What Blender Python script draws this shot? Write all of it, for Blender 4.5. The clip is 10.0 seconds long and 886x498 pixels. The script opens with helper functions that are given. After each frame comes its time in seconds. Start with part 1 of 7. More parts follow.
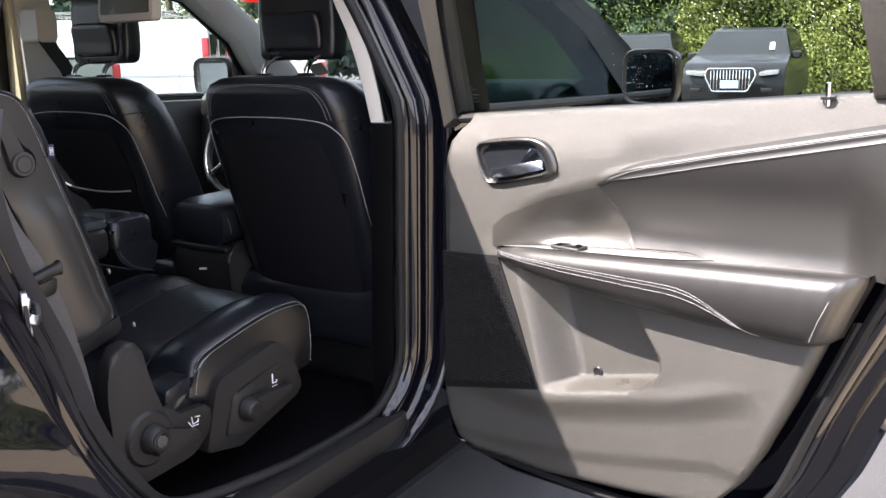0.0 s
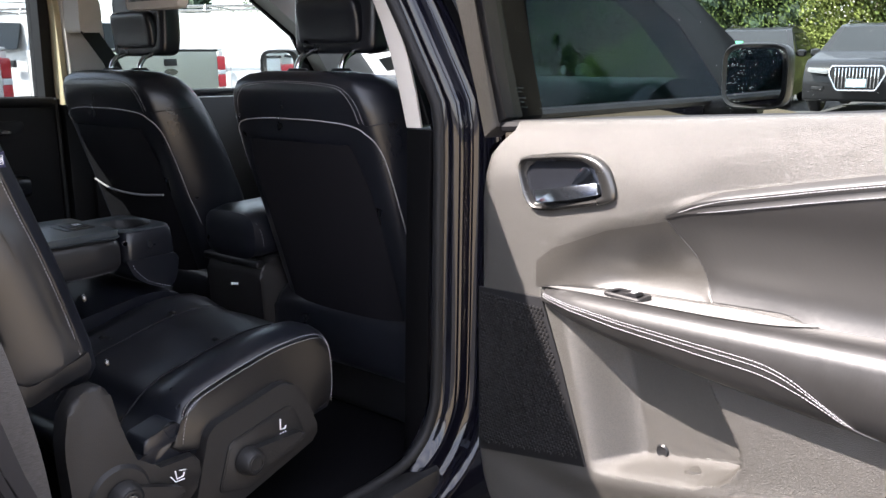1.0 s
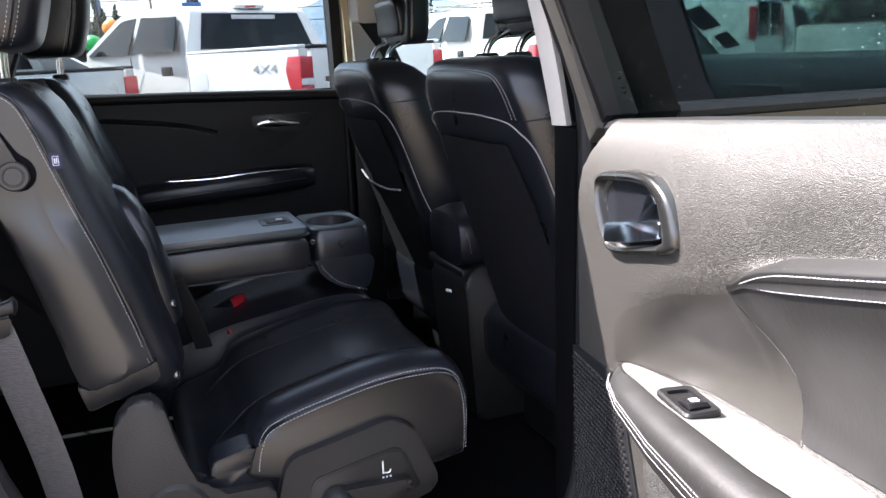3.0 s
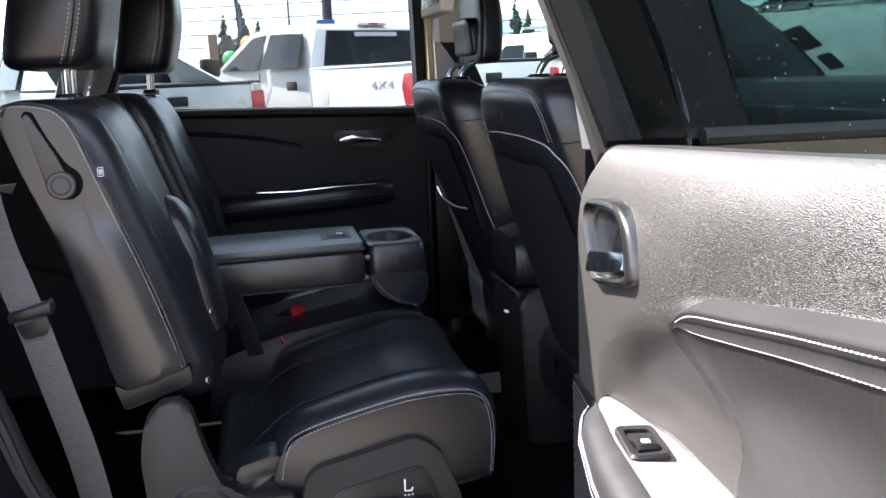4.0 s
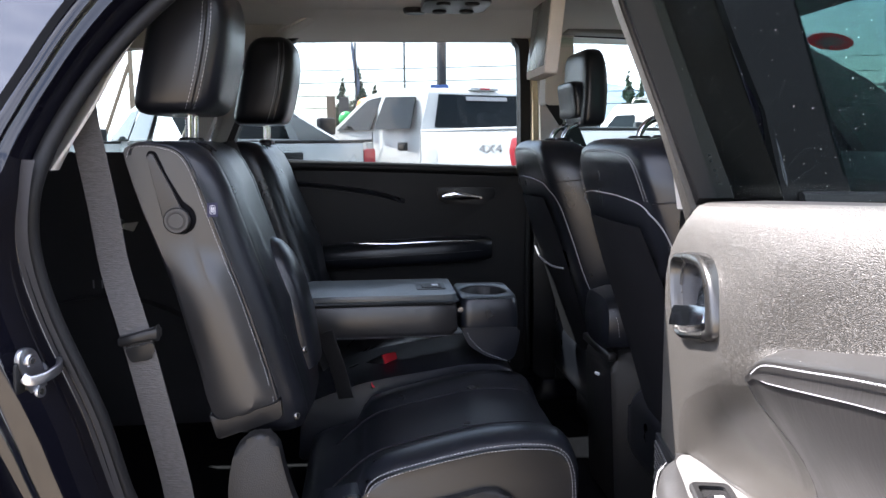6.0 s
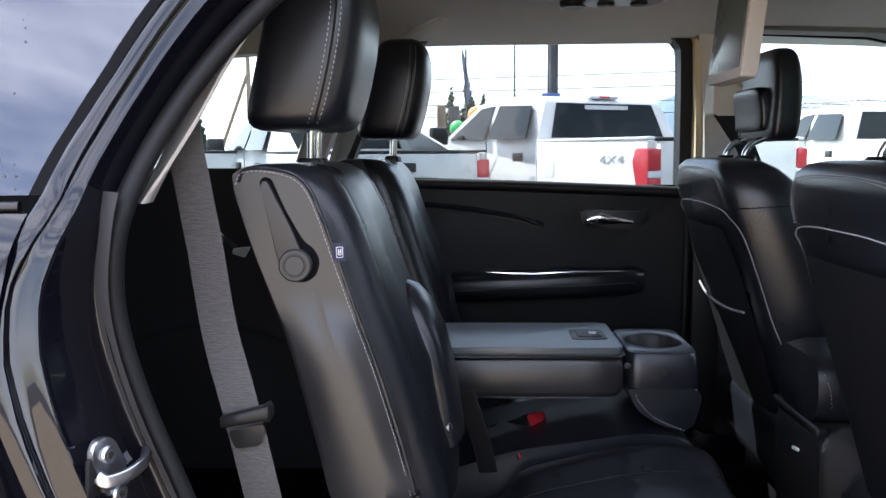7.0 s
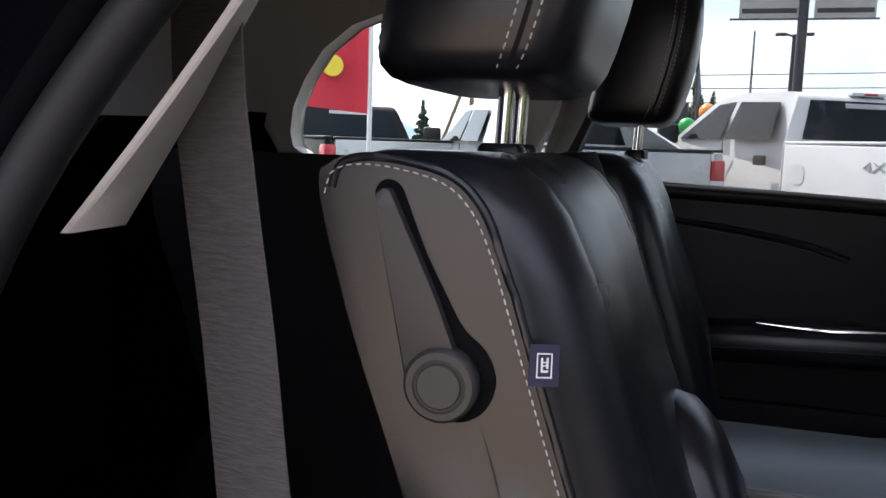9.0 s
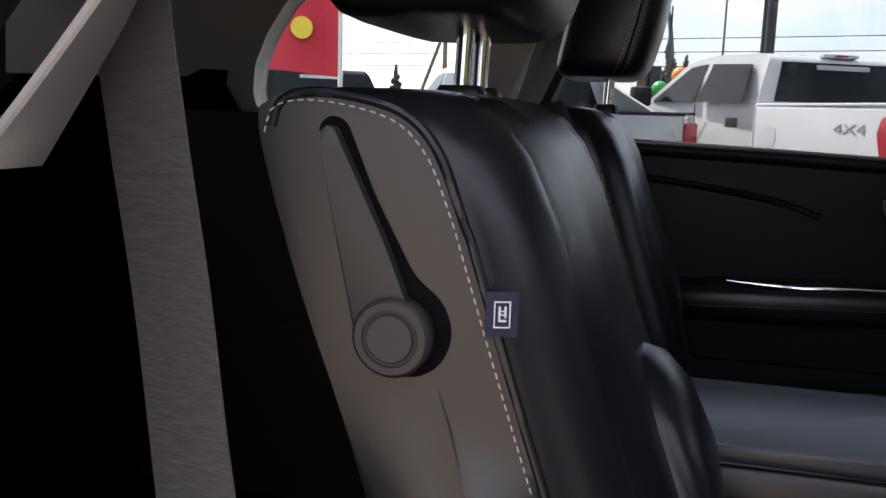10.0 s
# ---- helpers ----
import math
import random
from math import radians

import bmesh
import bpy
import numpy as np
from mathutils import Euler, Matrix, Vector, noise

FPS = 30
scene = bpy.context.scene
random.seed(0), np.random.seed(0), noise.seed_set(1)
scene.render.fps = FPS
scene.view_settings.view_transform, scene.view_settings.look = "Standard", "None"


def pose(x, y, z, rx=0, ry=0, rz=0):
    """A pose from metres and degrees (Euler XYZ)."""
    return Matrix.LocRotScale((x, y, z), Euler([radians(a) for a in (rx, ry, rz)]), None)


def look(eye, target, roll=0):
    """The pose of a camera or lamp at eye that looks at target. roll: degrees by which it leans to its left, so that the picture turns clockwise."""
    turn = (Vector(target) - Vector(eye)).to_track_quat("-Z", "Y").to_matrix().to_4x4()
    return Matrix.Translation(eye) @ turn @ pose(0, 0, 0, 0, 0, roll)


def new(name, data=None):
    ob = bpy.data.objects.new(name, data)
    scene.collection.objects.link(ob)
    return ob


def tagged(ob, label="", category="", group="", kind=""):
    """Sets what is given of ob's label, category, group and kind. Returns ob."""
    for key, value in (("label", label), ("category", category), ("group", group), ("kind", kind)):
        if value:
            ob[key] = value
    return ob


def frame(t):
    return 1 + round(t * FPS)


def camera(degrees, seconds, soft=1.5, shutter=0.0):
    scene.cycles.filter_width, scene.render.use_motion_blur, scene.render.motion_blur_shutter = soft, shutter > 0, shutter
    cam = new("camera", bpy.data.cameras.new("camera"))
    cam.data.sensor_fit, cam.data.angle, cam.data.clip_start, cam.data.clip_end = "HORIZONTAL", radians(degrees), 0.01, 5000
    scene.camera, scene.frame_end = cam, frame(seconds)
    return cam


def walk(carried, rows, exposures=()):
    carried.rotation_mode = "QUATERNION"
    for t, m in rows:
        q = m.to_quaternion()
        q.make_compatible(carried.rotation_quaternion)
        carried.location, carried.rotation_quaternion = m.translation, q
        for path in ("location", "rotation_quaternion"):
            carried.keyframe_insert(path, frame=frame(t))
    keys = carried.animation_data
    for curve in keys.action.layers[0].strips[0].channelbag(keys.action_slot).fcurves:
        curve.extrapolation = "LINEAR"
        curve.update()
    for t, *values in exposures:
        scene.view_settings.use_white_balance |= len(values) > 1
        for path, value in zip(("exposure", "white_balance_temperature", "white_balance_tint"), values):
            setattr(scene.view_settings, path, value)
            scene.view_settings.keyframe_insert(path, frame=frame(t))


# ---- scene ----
cam = camera(55.0, 10.0)
METRES, EYE, TILT, LEAN, TURN = 2.2, 1.30, -12.6, 1.0, -58.0
ROWS = [
    (0.0, 0.0, 0.0, 0.0, -0.0, 0.0, 0.0),
    (0.5, 0.0247, 0.0787, 0.0166, 2.73, -0.01, -1.18),
    (1.0, 0.0493, 0.1375, 0.0311, 6.95, -0.5, -1.97),
    (1.5, 0.0993, 0.2025, 0.0437, 13.82, -1.52, -3.55),
    (2.0, 0.1591, 0.2563, 0.0569, 22.0, -2.28, -4.93),
    (2.5, 0.1879, 0.3114, 0.0639, 30.22, -3.11, -5.01),
    (4.0, 0.2641, 0.3967, 0.0835, 45.19, -3.43, -7.13),
    (4.5, 0.2879, 0.3932, 0.0774, 47.67, -2.23, -7.99),
    (5.0, 0.2976, 0.3894, 0.0734, 49.1, -0.85, -8.6),
    (6.5, 0.2301, 0.4129, 0.0816, 55.2, -0.54, -10.66),
    (7.0, 0.138, 0.4404, 0.0926, 59.42, -0.94, -11.02),
    (7.5, 0.0681, 0.458, 0.099, 63.73, -1.21, -12.2),
    (8.0, -0.0055, 0.4919, 0.1094, 68.65, -1.92, -13.84),
    (8.5, -0.0777, 0.5268, 0.1131, 72.75, -2.97, -14.47),
    (9.0, -0.1132, 0.5461, 0.1078, 74.1, -4.53, -14.37),
    (9.5, -0.123, 0.5552, 0.1055, 73.79, -5.54, -14.22),
    (10.0, -0.1245, 0.5564, 0.1029, 72.3, -6.37, -14.0),
]
EXPOSURES = [(0.0, 2.36, 6600, 18), (1.0, 2.44, 6550, 18), (2.0, 2.51, 6400, 18), (5.0, 2.53, 6250, 18), (7.0, 2.63, 6250, 18), (7.6, 2.68, 6350, 18), (8.2, 2.78, 6450, 14), (8.6, 2.48, 6450, 15), (9.1, 1.78, 6700, 24), (10.0, 1.63, 6750, 24)]
walk(cam, [(t, pose(0, 0, EYE, TILT, LEAN, TURN) @ pose(METRES * x, METRES * y, METRES * z, 90 + pitch, roll, yaw)) for t, x, y, z, yaw, pitch, roll in ROWS], EXPOSURES)

# ---- light: one sun behind the car on its far side, a bright sky with thin cloud ----
SUN_AZ, SUN_EL = 140.0, 50.0      # degrees from +x towards +y, degrees up
world = bpy.data.worlds.new("world")
scene.world = world
world.use_nodes = True
wn, wl = world.node_tree.nodes, world.node_tree.links
wn.clear()
w_out = wn.new("ShaderNodeOutputWorld")
w_bg = wn.new("ShaderNodeBackground")
w_sky = wn.new("ShaderNodeTexSky")
w_sky.sky_type = "NISHITA"
w_sky.sun_disc = False
w_sky.sun_elevation = radians(SUN_EL)
w_sky.sun_rotation = radians(90 - SUN_AZ)
w_tc = wn.new("ShaderNodeTexCoord")
w_map = wn.new("ShaderNodeMapping")
w_map.inputs["Scale"].default_value = (1.0, 1.0, 5.0)
w_noise = wn.new("ShaderNodeTexNoise")
w_noise.inputs["Scale"].default_value = 2.6
w_noise.inputs["Detail"].default_value = 6
w_noise.inputs["Roughness"].default_value = 0.58
w_ramp = wn.new("ShaderNodeValToRGB")
w_ramp.color_ramp.elements[0].position, w_ramp.color_ramp.elements[0].color = 0.36, (0.12, 0.12, 0.12, 1)
w_ramp.color_ramp.elements[1].position, w_ramp.color_ramp.elements[1].color = 0.62, (0.85, 0.85, 0.85, 1)
w_mix = wn.new("ShaderNodeMixRGB")
w_mix.inputs[2].default_value = (7.6, 7.9, 8.4, 1)
wl.new(w_tc.outputs["Generated"], w_map.inputs["Vector"])
wl.new(w_map.outputs["Vector"], w_noise.inputs["Vector"])
wl.new(w_noise.outputs["Fac"], w_ramp.inputs["Fac"])
wl.new(w_ramp.outputs["Color"], w_mix.inputs[0])
wl.new(w_sky.outputs["Color"], w_mix.inputs[1])
wl.new(w_mix.outputs["Color"], w_bg.inputs["Color"])
w_bg.inputs["Strength"].default_value = 0.11
wl.new(w_bg.outputs["Background"], w_out.inputs["Surface"])
sun = new("sun", bpy.data.lights.new("sun", "SUN"))
sun.data.energy, sun.data.angle, sun.data.color = 5.0, radians(0.5), (1.0, 0.95, 0.87)
_sa, _se = radians(SUN_AZ), radians(SUN_EL)
sun.matrix_world = look((0, 0, 0), (-math.cos(_sa) * math.cos(_se), -math.sin(_sa) * math.cos(_se), -math.sin(_se)))


# ---- materials ----
def mat(name, color, rough=0.5, metal=0.0, grain=0.0, grain_scale=400.0, kind="noise", vary=0.12, vary_scale=6.0, coat=0.0, spec=0.5, island=False, rough_vary=0.08, stretch=(1, 1, 1), coat_ior=1.5, relief=0.5, contrast=1.0):
    m = bpy.data.materials.new(name)
    m.use_nodes = True
    nodes, links = m.node_tree.nodes, m.node_tree.links
    b = nodes["Principled BSDF"]
    b.inputs["Roughness"].default_value = rough
    b.inputs["Metallic"].default_value = metal
    b.inputs["Specular IOR Level"].default_value = spec
    b.inputs["Coat Weight"].default_value = coat
    b.inputs["Coat Roughness"].default_value = 0.03
    b.inputs["Coat IOR"].default_value = coat_ior
    tc = nodes.new("ShaderNodeTexCoord")
    mp = nodes.new("ShaderNodeMapping")
    mp.inputs["Scale"].default_value = stretch
    links.new(tc.outputs["Object"], mp.inputs["Vector"])
    big = nodes.new("ShaderNodeTexNoise")
    big.inputs["Scale"].default_value = vary_scale
    big.inputs["Detail"].default_value = 5
    links.new(mp.outputs["Vector"], big.inputs["Vector"])
    rgb = nodes.new("ShaderNodeMixRGB")
    lo = [c * (1 - vary) for c in color] + [1]
    hi = [min(1, c * (1 + vary)) for c in color] + [1]
    rgb.inputs[1].default_value, rgb.inputs[2].default_value = lo, hi
    if island:
        gi = nodes.new("ShaderNodeNewGeometry")
        links.new(gi.outputs["Random Per Island"], rgb.inputs[0])
    else:
        ct = nodes.new("ShaderNodeMapRange")
        ct.inputs["From Min"].default_value = 0.5 - 0.5 / contrast
        ct.inputs["From Max"].default_value = 0.5 + 0.5 / contrast
        links.new(big.outputs["Fac"], ct.inputs["Value"])
        links.new(ct.outputs["Result"], rgb.inputs[0])
    links.new(rgb.outputs["Color"], b.inputs["Base Color"])
    if rough_vary:
        mr = nodes.new("ShaderNodeMapRange")
        mr.inputs["To Min"].default_value = max(0, rough - rough_vary)
        mr.inputs["To Max"].default_value = min(1, rough + rough_vary)
        links.new(big.outputs["Fac"] if island else ct.outputs["Result"], mr.inputs["Value"])
        links.new(mr.outputs["Result"], b.inputs["Roughness"])
    if grain:
        if kind == "cells":
            fine = nodes.new("ShaderNodeTexVoronoi")
            fine.inputs["Scale"].default_value = grain_scale
            out = fine.outputs["Distance"]
        else:
            fine = nodes.new("ShaderNodeTexNoise")
            fine.inputs["Scale"].default_value = grain_scale
            fine.inputs["Detail"].default_value = 3
            out = fine.outputs["Fac"]
        links.new(mp.outputs["Vector"], fine.inputs["Vector"])
        bump = nodes.new("ShaderNodeBump")
        bump.inputs["Strength"].default_value = grain
        bump.inputs["Distance"].default_value = relief / grain_scale
        links.new(out, bump.inputs["Height"])
        links.new(bump.outputs["Normal"], b.inputs["Normal"])
    return m


def glass(name, tint, gloss=1.0, base=0.018, rise=0.5):
    m = bpy.data.materials.new(name)
    m.use_nodes = True
    nodes, links = m.node_tree.nodes, m.node_tree.links
    nodes.clear()
    out = nodes.new("ShaderNodeOutputMaterial")
    tr = nodes.new("ShaderNodeBsdfTransparent")
    tr.inputs["Color"].default_value = (*tint, 1)
    gl = nodes.new("ShaderNodeBsdfGlossy")
    gl.inputs["Roughness"].default_value = 0.02
    gl.inputs["Color"].default_value = (gloss * 0.86, gloss * 0.90, gloss, 1)
    fr = nodes.new("ShaderNodeLayerWeight")
    fr.inputs["Blend"].default_value = 0.5
    pw = nodes.new("ShaderNodeMath")
    pw.operation = "POWER"
    pw.inputs[1].default_value = 4.5
    ad = nodes.new("ShaderNodeMath")
    ad.operation = "MULTIPLY_ADD"
    ad.inputs[1].default_value, ad.inputs[2].default_value = rise, base
    links.new(fr.outputs["Facing"], pw.inputs[0])
    links.new(pw.outputs[0], ad.inputs[0])
    mix = nodes.new("ShaderNodeMixShader")
    links.new(ad.outputs[0], mix.inputs["Fac"])
    links.new(tr.outputs["BSDF"], mix.inputs[1])
    links.new(gl.outputs["BSDF"], mix.inputs[2])
    links.new(mix.outputs["Shader"], out.inputs["Surface"])
    return m


def film(name, color):
    """A thin coloured film that lets daylight through."""
    m = bpy.data.materials.new(name)
    m.use_nodes = True
    nodes, links = m.node_tree.nodes, m.node_tree.links
    tl = nodes.new("ShaderNodeBsdfTranslucent")
    tl.inputs["Color"].default_value = (*color, 1)
    nodes["Principled BSDF"].inputs["Base Color"].default_value = (*color, 1)
    nodes["Principled BSDF"].inputs["Roughness"].default_value = 0.5
    mix = nodes.new("ShaderNodeMixShader")
    mix.inputs["Fac"].default_value = 0.6
    links.new(nodes["Principled BSDF"].outputs["BSDF"], mix.inputs[1])
    links.new(tl.outputs["BSDF"], mix.inputs[2])
    links.new(mix.outputs["Shader"], nodes["Material Output"].inputs["Surface"])
    return m


LEATHER = mat("black_leather", (0.009, 0.0102, 0.0142), 0.30, spec=0.5, grain=0.16, grain_scale=1400, kind="cells", vary=0.25, vary_scale=9)
LEATHER_SIDE = mat("side_leather", (0.0190, 0.0188, 0.0200), 0.34, spec=0.62, grain=0.14, grain_scale=1500, kind="cells", vary=0.25, vary_scale=9, contrast=1.4)
CUSHION_SIDE = mat("cushion_side_leather", (0.009, 0.0088, 0.0095), 0.33, spec=0.55, grain=0.14, grain_scale=1500, kind="cells", vary=0.2, vary_scale=9)
# far door's lining: cabin shade put into a darker colour than DOOR_SKIN
FAR_SHADED_SKIN = mat("shaded_far_door_plastic", (0.006, 0.006, 0.007), 0.5, spec=0.3, grain=0.3, grain_scale=520, kind="cells", vary=0.1)
FABRIC = mat("seat_back_carpet", (0.0065, 0.0065, 0.009), 0.7, spec=0.2, grain=0.4, grain_scale=900)
PLASTIC = mat("dark_grained_plastic", (0.0125, 0.012, 0.0125), 0.47, spec=0.42, grain=0.35, grain_scale=520, kind="cells", vary=0.1)
PLASTIC_FINE = mat("fine_dark_plastic", (0.034, 0.033, 0.033), 0.5, grain=0.12, grain_scale=1500, vary=0.08)
DOOR_SKIN = mat("door_grained_vinyl", (0.035, 0.032, 0.0275), 0.45, spec=0.95, relief=0.9, grain=0.75, grain_scale=1150, kind="cells", vary=0.6, vary_scale=560, rough_vary=0.16, contrast=3.0)
DOOR_LEATHER = mat("door_leather", (0.014, 0.013, 0.0125), 0.45, spec=1.0, grain=0.12, grain_scale=260, vary=0.2, vary_scale=60, stretch=(1.0, 1.0, 0.3), rough_vary=0.05)
ROLL_LEATHER = mat("satin_roll_leather", (0.016, 0.015, 0.0142), 0.39, spec=0.95, grain=0.06, grain_scale=900, vary=0.06)
SCOOP = mat("satin_grained_scoop", (0.040, 0.037, 0.033), 0.36, spec=0.6, grain=0.32, grain_scale=1150, kind="cells", vary=0.2, vary_scale=560, contrast=2.0)
ARM_TOP = mat("armrest_satin_trim", (0.20, 0.195, 0.19), 0.34, grain=0.06, grain_scale=900, vary=0.05)
BLACK_TRIM = mat("smooth_black_trim", (0.012, 0.012, 0.013), 0.35, spec=0.32, vary=0.1)
PILLAR_FILM = mat("matt_black_film", (0.0035, 0.0035, 0.004), 0.5, spec=0.08, vary=0.1)
LEVER = mat("dark_chrome", (0.42, 0.47, 0.55), 0.17, 1.0, vary=0.05, rough_vary=0.03)
BEZEL = mat("graphite_bezel", (0.095, 0.093, 0.09), 0.28, 0.85, vary=0.05)
CUP_SKIN = mat("dark_gloss_handle_cup", (0.012, 0.013, 0.016), 0.2, spec=0.5, vary=0.06)
RUBBER = mat("rubber_seal", (0.009, 0.009, 0.010), 0.55, spec=0.3, grain=0.1, grain_scale=300, vary=0.15)
PAINT = mat("black_car_paint", (0.004, 0.004, 0.007), 0.4, coat=1.0, coat_ior=1.58, spec=0.0, vary=0.1, rough_vary=0.02)
CHROME = mat("chrome", (0.75, 0.76, 0.78), 0.09, 1.0, vary=0.03, rough_vary=0.03)
STEEL = mat("galvanised_steel", (0.55, 0.56, 0.6), 0.3, 1.0, grain=0.05, grain_scale=200)
SATIN = mat("satin_graphite_trim", (0.16, 0.158, 0.155), 0.26, 0.85, vary=0.05)
BEIGE = mat("pale_grey_pillar_plastic", (0.56, 0.53, 0.49), 0.62, grain=0.25, grain_scale=420, vary=0.05)
# far front pillar's pale plastic, darkened in colour for the shade it stands in
SHADED_PILLAR = mat("shaded_pillar_plastic", (0.20, 0.20, 0.195), 0.6, grain=0.25, grain_scale=420, vary=0.06)
SUNLIT_CREAM = mat("sunlit_pillar_edge", (0.62, 0.53, 0.34), 0.55, vary=0.05)
HEADLINER = mat("pale_grey_headliner_cloth", (0.60, 0.575, 0.54), 0.9, grain=0.4, grain_scale=900, vary=0.05)
THREAD = mat("pale_thread", (0.40, 0.40, 0.42), 0.7, vary=0.08, vary_scale=300)
THREAD_DIM = mat("grey_thread", (0.26, 0.26, 0.27), 0.7, vary=0.08, vary_scale=300)
WEBBING = mat("seat_belt_webbing", (0.066, 0.063, 0.063), 0.65, spec=0.35, grain=0.8, relief=0.6, grain_scale=520, vary=0.3, vary_scale=520, stretch=(0.22, 0.22, 1.0), contrast=1.6)
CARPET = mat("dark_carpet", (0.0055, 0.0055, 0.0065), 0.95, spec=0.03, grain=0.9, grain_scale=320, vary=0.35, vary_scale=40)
RED_PLASTIC = mat("red_plastic", (0.40, 0.018, 0.03), 0.4, vary=0.1)
LABEL_BLUE = mat("dark_blue_fabric_label", (0.018, 0.018, 0.05), 0.7, vary=0.1)
WHITE_PRINT = mat("white_print", (0.75, 0.75, 0.78), 0.6, vary=0.04)
SCREEN = mat("grey_screen", (0.10, 0.115, 0.11), 0.25, vary=0.06, vary_scale=3)
# armrest tops: base colour paled and blued to carry the sky's sheen
ARM_SKY_GREY = mat("sky_sheen_armrest_top", (0.044, 0.054, 0.062), 0.32, spec=0.7, grain=0.2, grain_scale=700, kind="cells", vary=0.08)
GLASS_DOOR = glass("rear_door_glass", (0.80, 0.85, 0.83), base=0.003, rise=0.02)
GLASS_FRONT = glass("green_tinted_glass", (0.29, 0.39, 0.38), base=0.004, rise=0.10)
GLASS_FAR = glass("smoked_glass", (0.62, 0.66, 0.66))
GLASS_SIDE = glass("clear_side_glass", (0.86, 0.92, 0.90))
GLASS_DARK = glass("privacy_glass", (0.10, 0.11, 0.12), base=0.13)
MIRROR = mat("mirror_glass", (0.8, 0.82, 0.82), 0.02, 1.0, vary=0.01, rough_vary=0.0)


# ---- mesh helpers ----
def part(name, bm, material, parent=None, label="", angle=38, flat=False):
    bmesh.ops.remove_doubles(bm, verts=bm.verts, dist=1e-6)
    bmesh.ops.recalc_face_normals(bm, faces=bm.faces)
    me = bpy.data.meshes.new(name)
    bm.to_mesh(me)
    bm.free()
    if not flat:
        me.shade_smooth()
        me.set_sharp_from_angle(angle=radians(angle))
    me.materials.append(material)
    ob = new(name, me)
    if parent:
        ob.parent = parent
    if label:
        ob["label"] = label
    return ob


def thing(name, label, category, m=None, group="", kind=""):
    ob = new(name)
    ob.empty_display_size = 0.1
    if m is not None:
        ob.matrix_basis = m
    return tagged(ob, label, category, group, kind)


def fillet(pts, r, n=4):
    """Rounds the corners of a closed 2D outline; r is one radius or one for each corner."""
    out, k = [], len(pts)
    for i in range(k):
        p0, p, p1 = Vector(pts[i - 1]), Vector(pts[i]), Vector(pts[(i + 1) % k])
        a, b = p0 - p, p1 - p
        ri = r[i] if isinstance(r, (list, tuple)) else r
        d = min(ri, a.length * 0.45, b.length * 0.45)
        if d < 1e-5:
            out.append(tuple(p))
            continue
        s, e = p + a.normalized() * d, p + b.normalized() * d
        for j in range(n + 1):
            t = j / n
            out.append(tuple(s * (1 - t) ** 2 + p * 2 * t * (1 - t) + e * t * t))
    return out


def curve(pts, n=6, closed=False):
    """A smooth run of points through pts."""
    pts = [Vector(p) for p in pts]
    k, out = len(pts), []
    for i in range(k if closed else k - 1):
        if closed:
            a, b, c, d = pts[i - 1], pts[i], pts[(i + 1) % k], pts[(i + 2) % k]
        else:
            a, b, c, d = pts[max(i - 1, 0)], pts[i], pts[i + 1], pts[min(i + 2, k - 1)]
        for j in range(n):
            t = j / n
            out.append(0.5 * (2 * b + (c - a) * t + (2 * a - 5 * b + 4 * c - d) * t * t + (3 * b - a - 3 * c + d) * t ** 3))
    if not closed:
        out.append(pts[-1])
    return out


PLANES = {"x": lambda a, b, d: (d, a, b), "y": lambda a, b, d: (a, d, b), "z": lambda a, b, d: (a, b, d)}


def slab(pts, axis, lo, hi, bevel=0.0, seg=2, bm=None):
    """A 2D outline pushed from lo to hi along an axis, its rims rounded."""
    bm = bm or bmesh.new()
    put = PLANES[axis]
    va = [bm.verts.new(put(p[0], p[1], lo)) for p in pts]
    vb = [bm.verts.new(put(p[0], p[1], hi)) for p in pts]
    fa, fb = bm.faces.new(va), bm.faces.new(vb[::-1])
    for i in range(len(pts)):
        bm.faces.new((va[i], vb[i], vb[i - 1], va[i - 1]))
    if bevel:
        edges = list(fa.edges) + list(fb.edges)
        bmesh.ops.bevel(bm, geom=edges, offset=bevel, offset_type="OFFSET", segments=seg, profile=0.5, affect="EDGES", clamp_overlap=True)
    return bm


def box(x0, x1, y0, y1, z0, z1, bevel=0.004, seg=2, bm=None):
    bm = bm or bmesh.new()
    vs = bmesh.ops.create_cube(bm, size=1)["verts"]
    for v in vs:
        v.co = Vector(((x0 + x1) / 2 + v.co.x * (x1 - x0), (y0 + y1) / 2 + v.co.y * (y1 - y0), (z0 + z1) / 2 + v.co.z * (z1 - z0)))
    if bevel:
        edges = list({e for v in vs for e in v.link_edges})
        bmesh.ops.bevel(bm, geom=edges, offset=bevel, offset_type="OFFSET", segments=seg, profile=0.5, affect="EDGES", clamp_overlap=True)
    return bm


def loft(rings, caps=True, closed=True, bm=None):
    bm = bm or bmesh.new()
    vs = [[bm.verts.new(p) for p in ring] for ring in rings]
    n = len(rings[0])
    for a, b in zip(vs, vs[1:]):
        for i in range(n if closed else n - 1):
            j = (i + 1) % n
            bm.faces.new((a[i], a[j], b[j], b[i]))
    if caps and closed:
        bm.faces.new(vs[0][::-1])
        bm.faces.new(vs[-1])
    return bm


def ring(c, u, v, w, h, p=4.0, n=24):
    """A superellipse round c; p = 2 is an ellipse, larger is squarer."""
    c, u, v = Vector(c), Vector(u), Vector(v)
    out = []
    for i in range(n):
        a = 2 * math.pi * i / n
        s, k = math.sin(a), math.cos(a)
        out.append(c + u * (math.copysign(abs(k) ** (2 / p), k) * w / 2) + v * (math.copysign(abs(s) ** (2 / p), s) * h / 2))
    return out


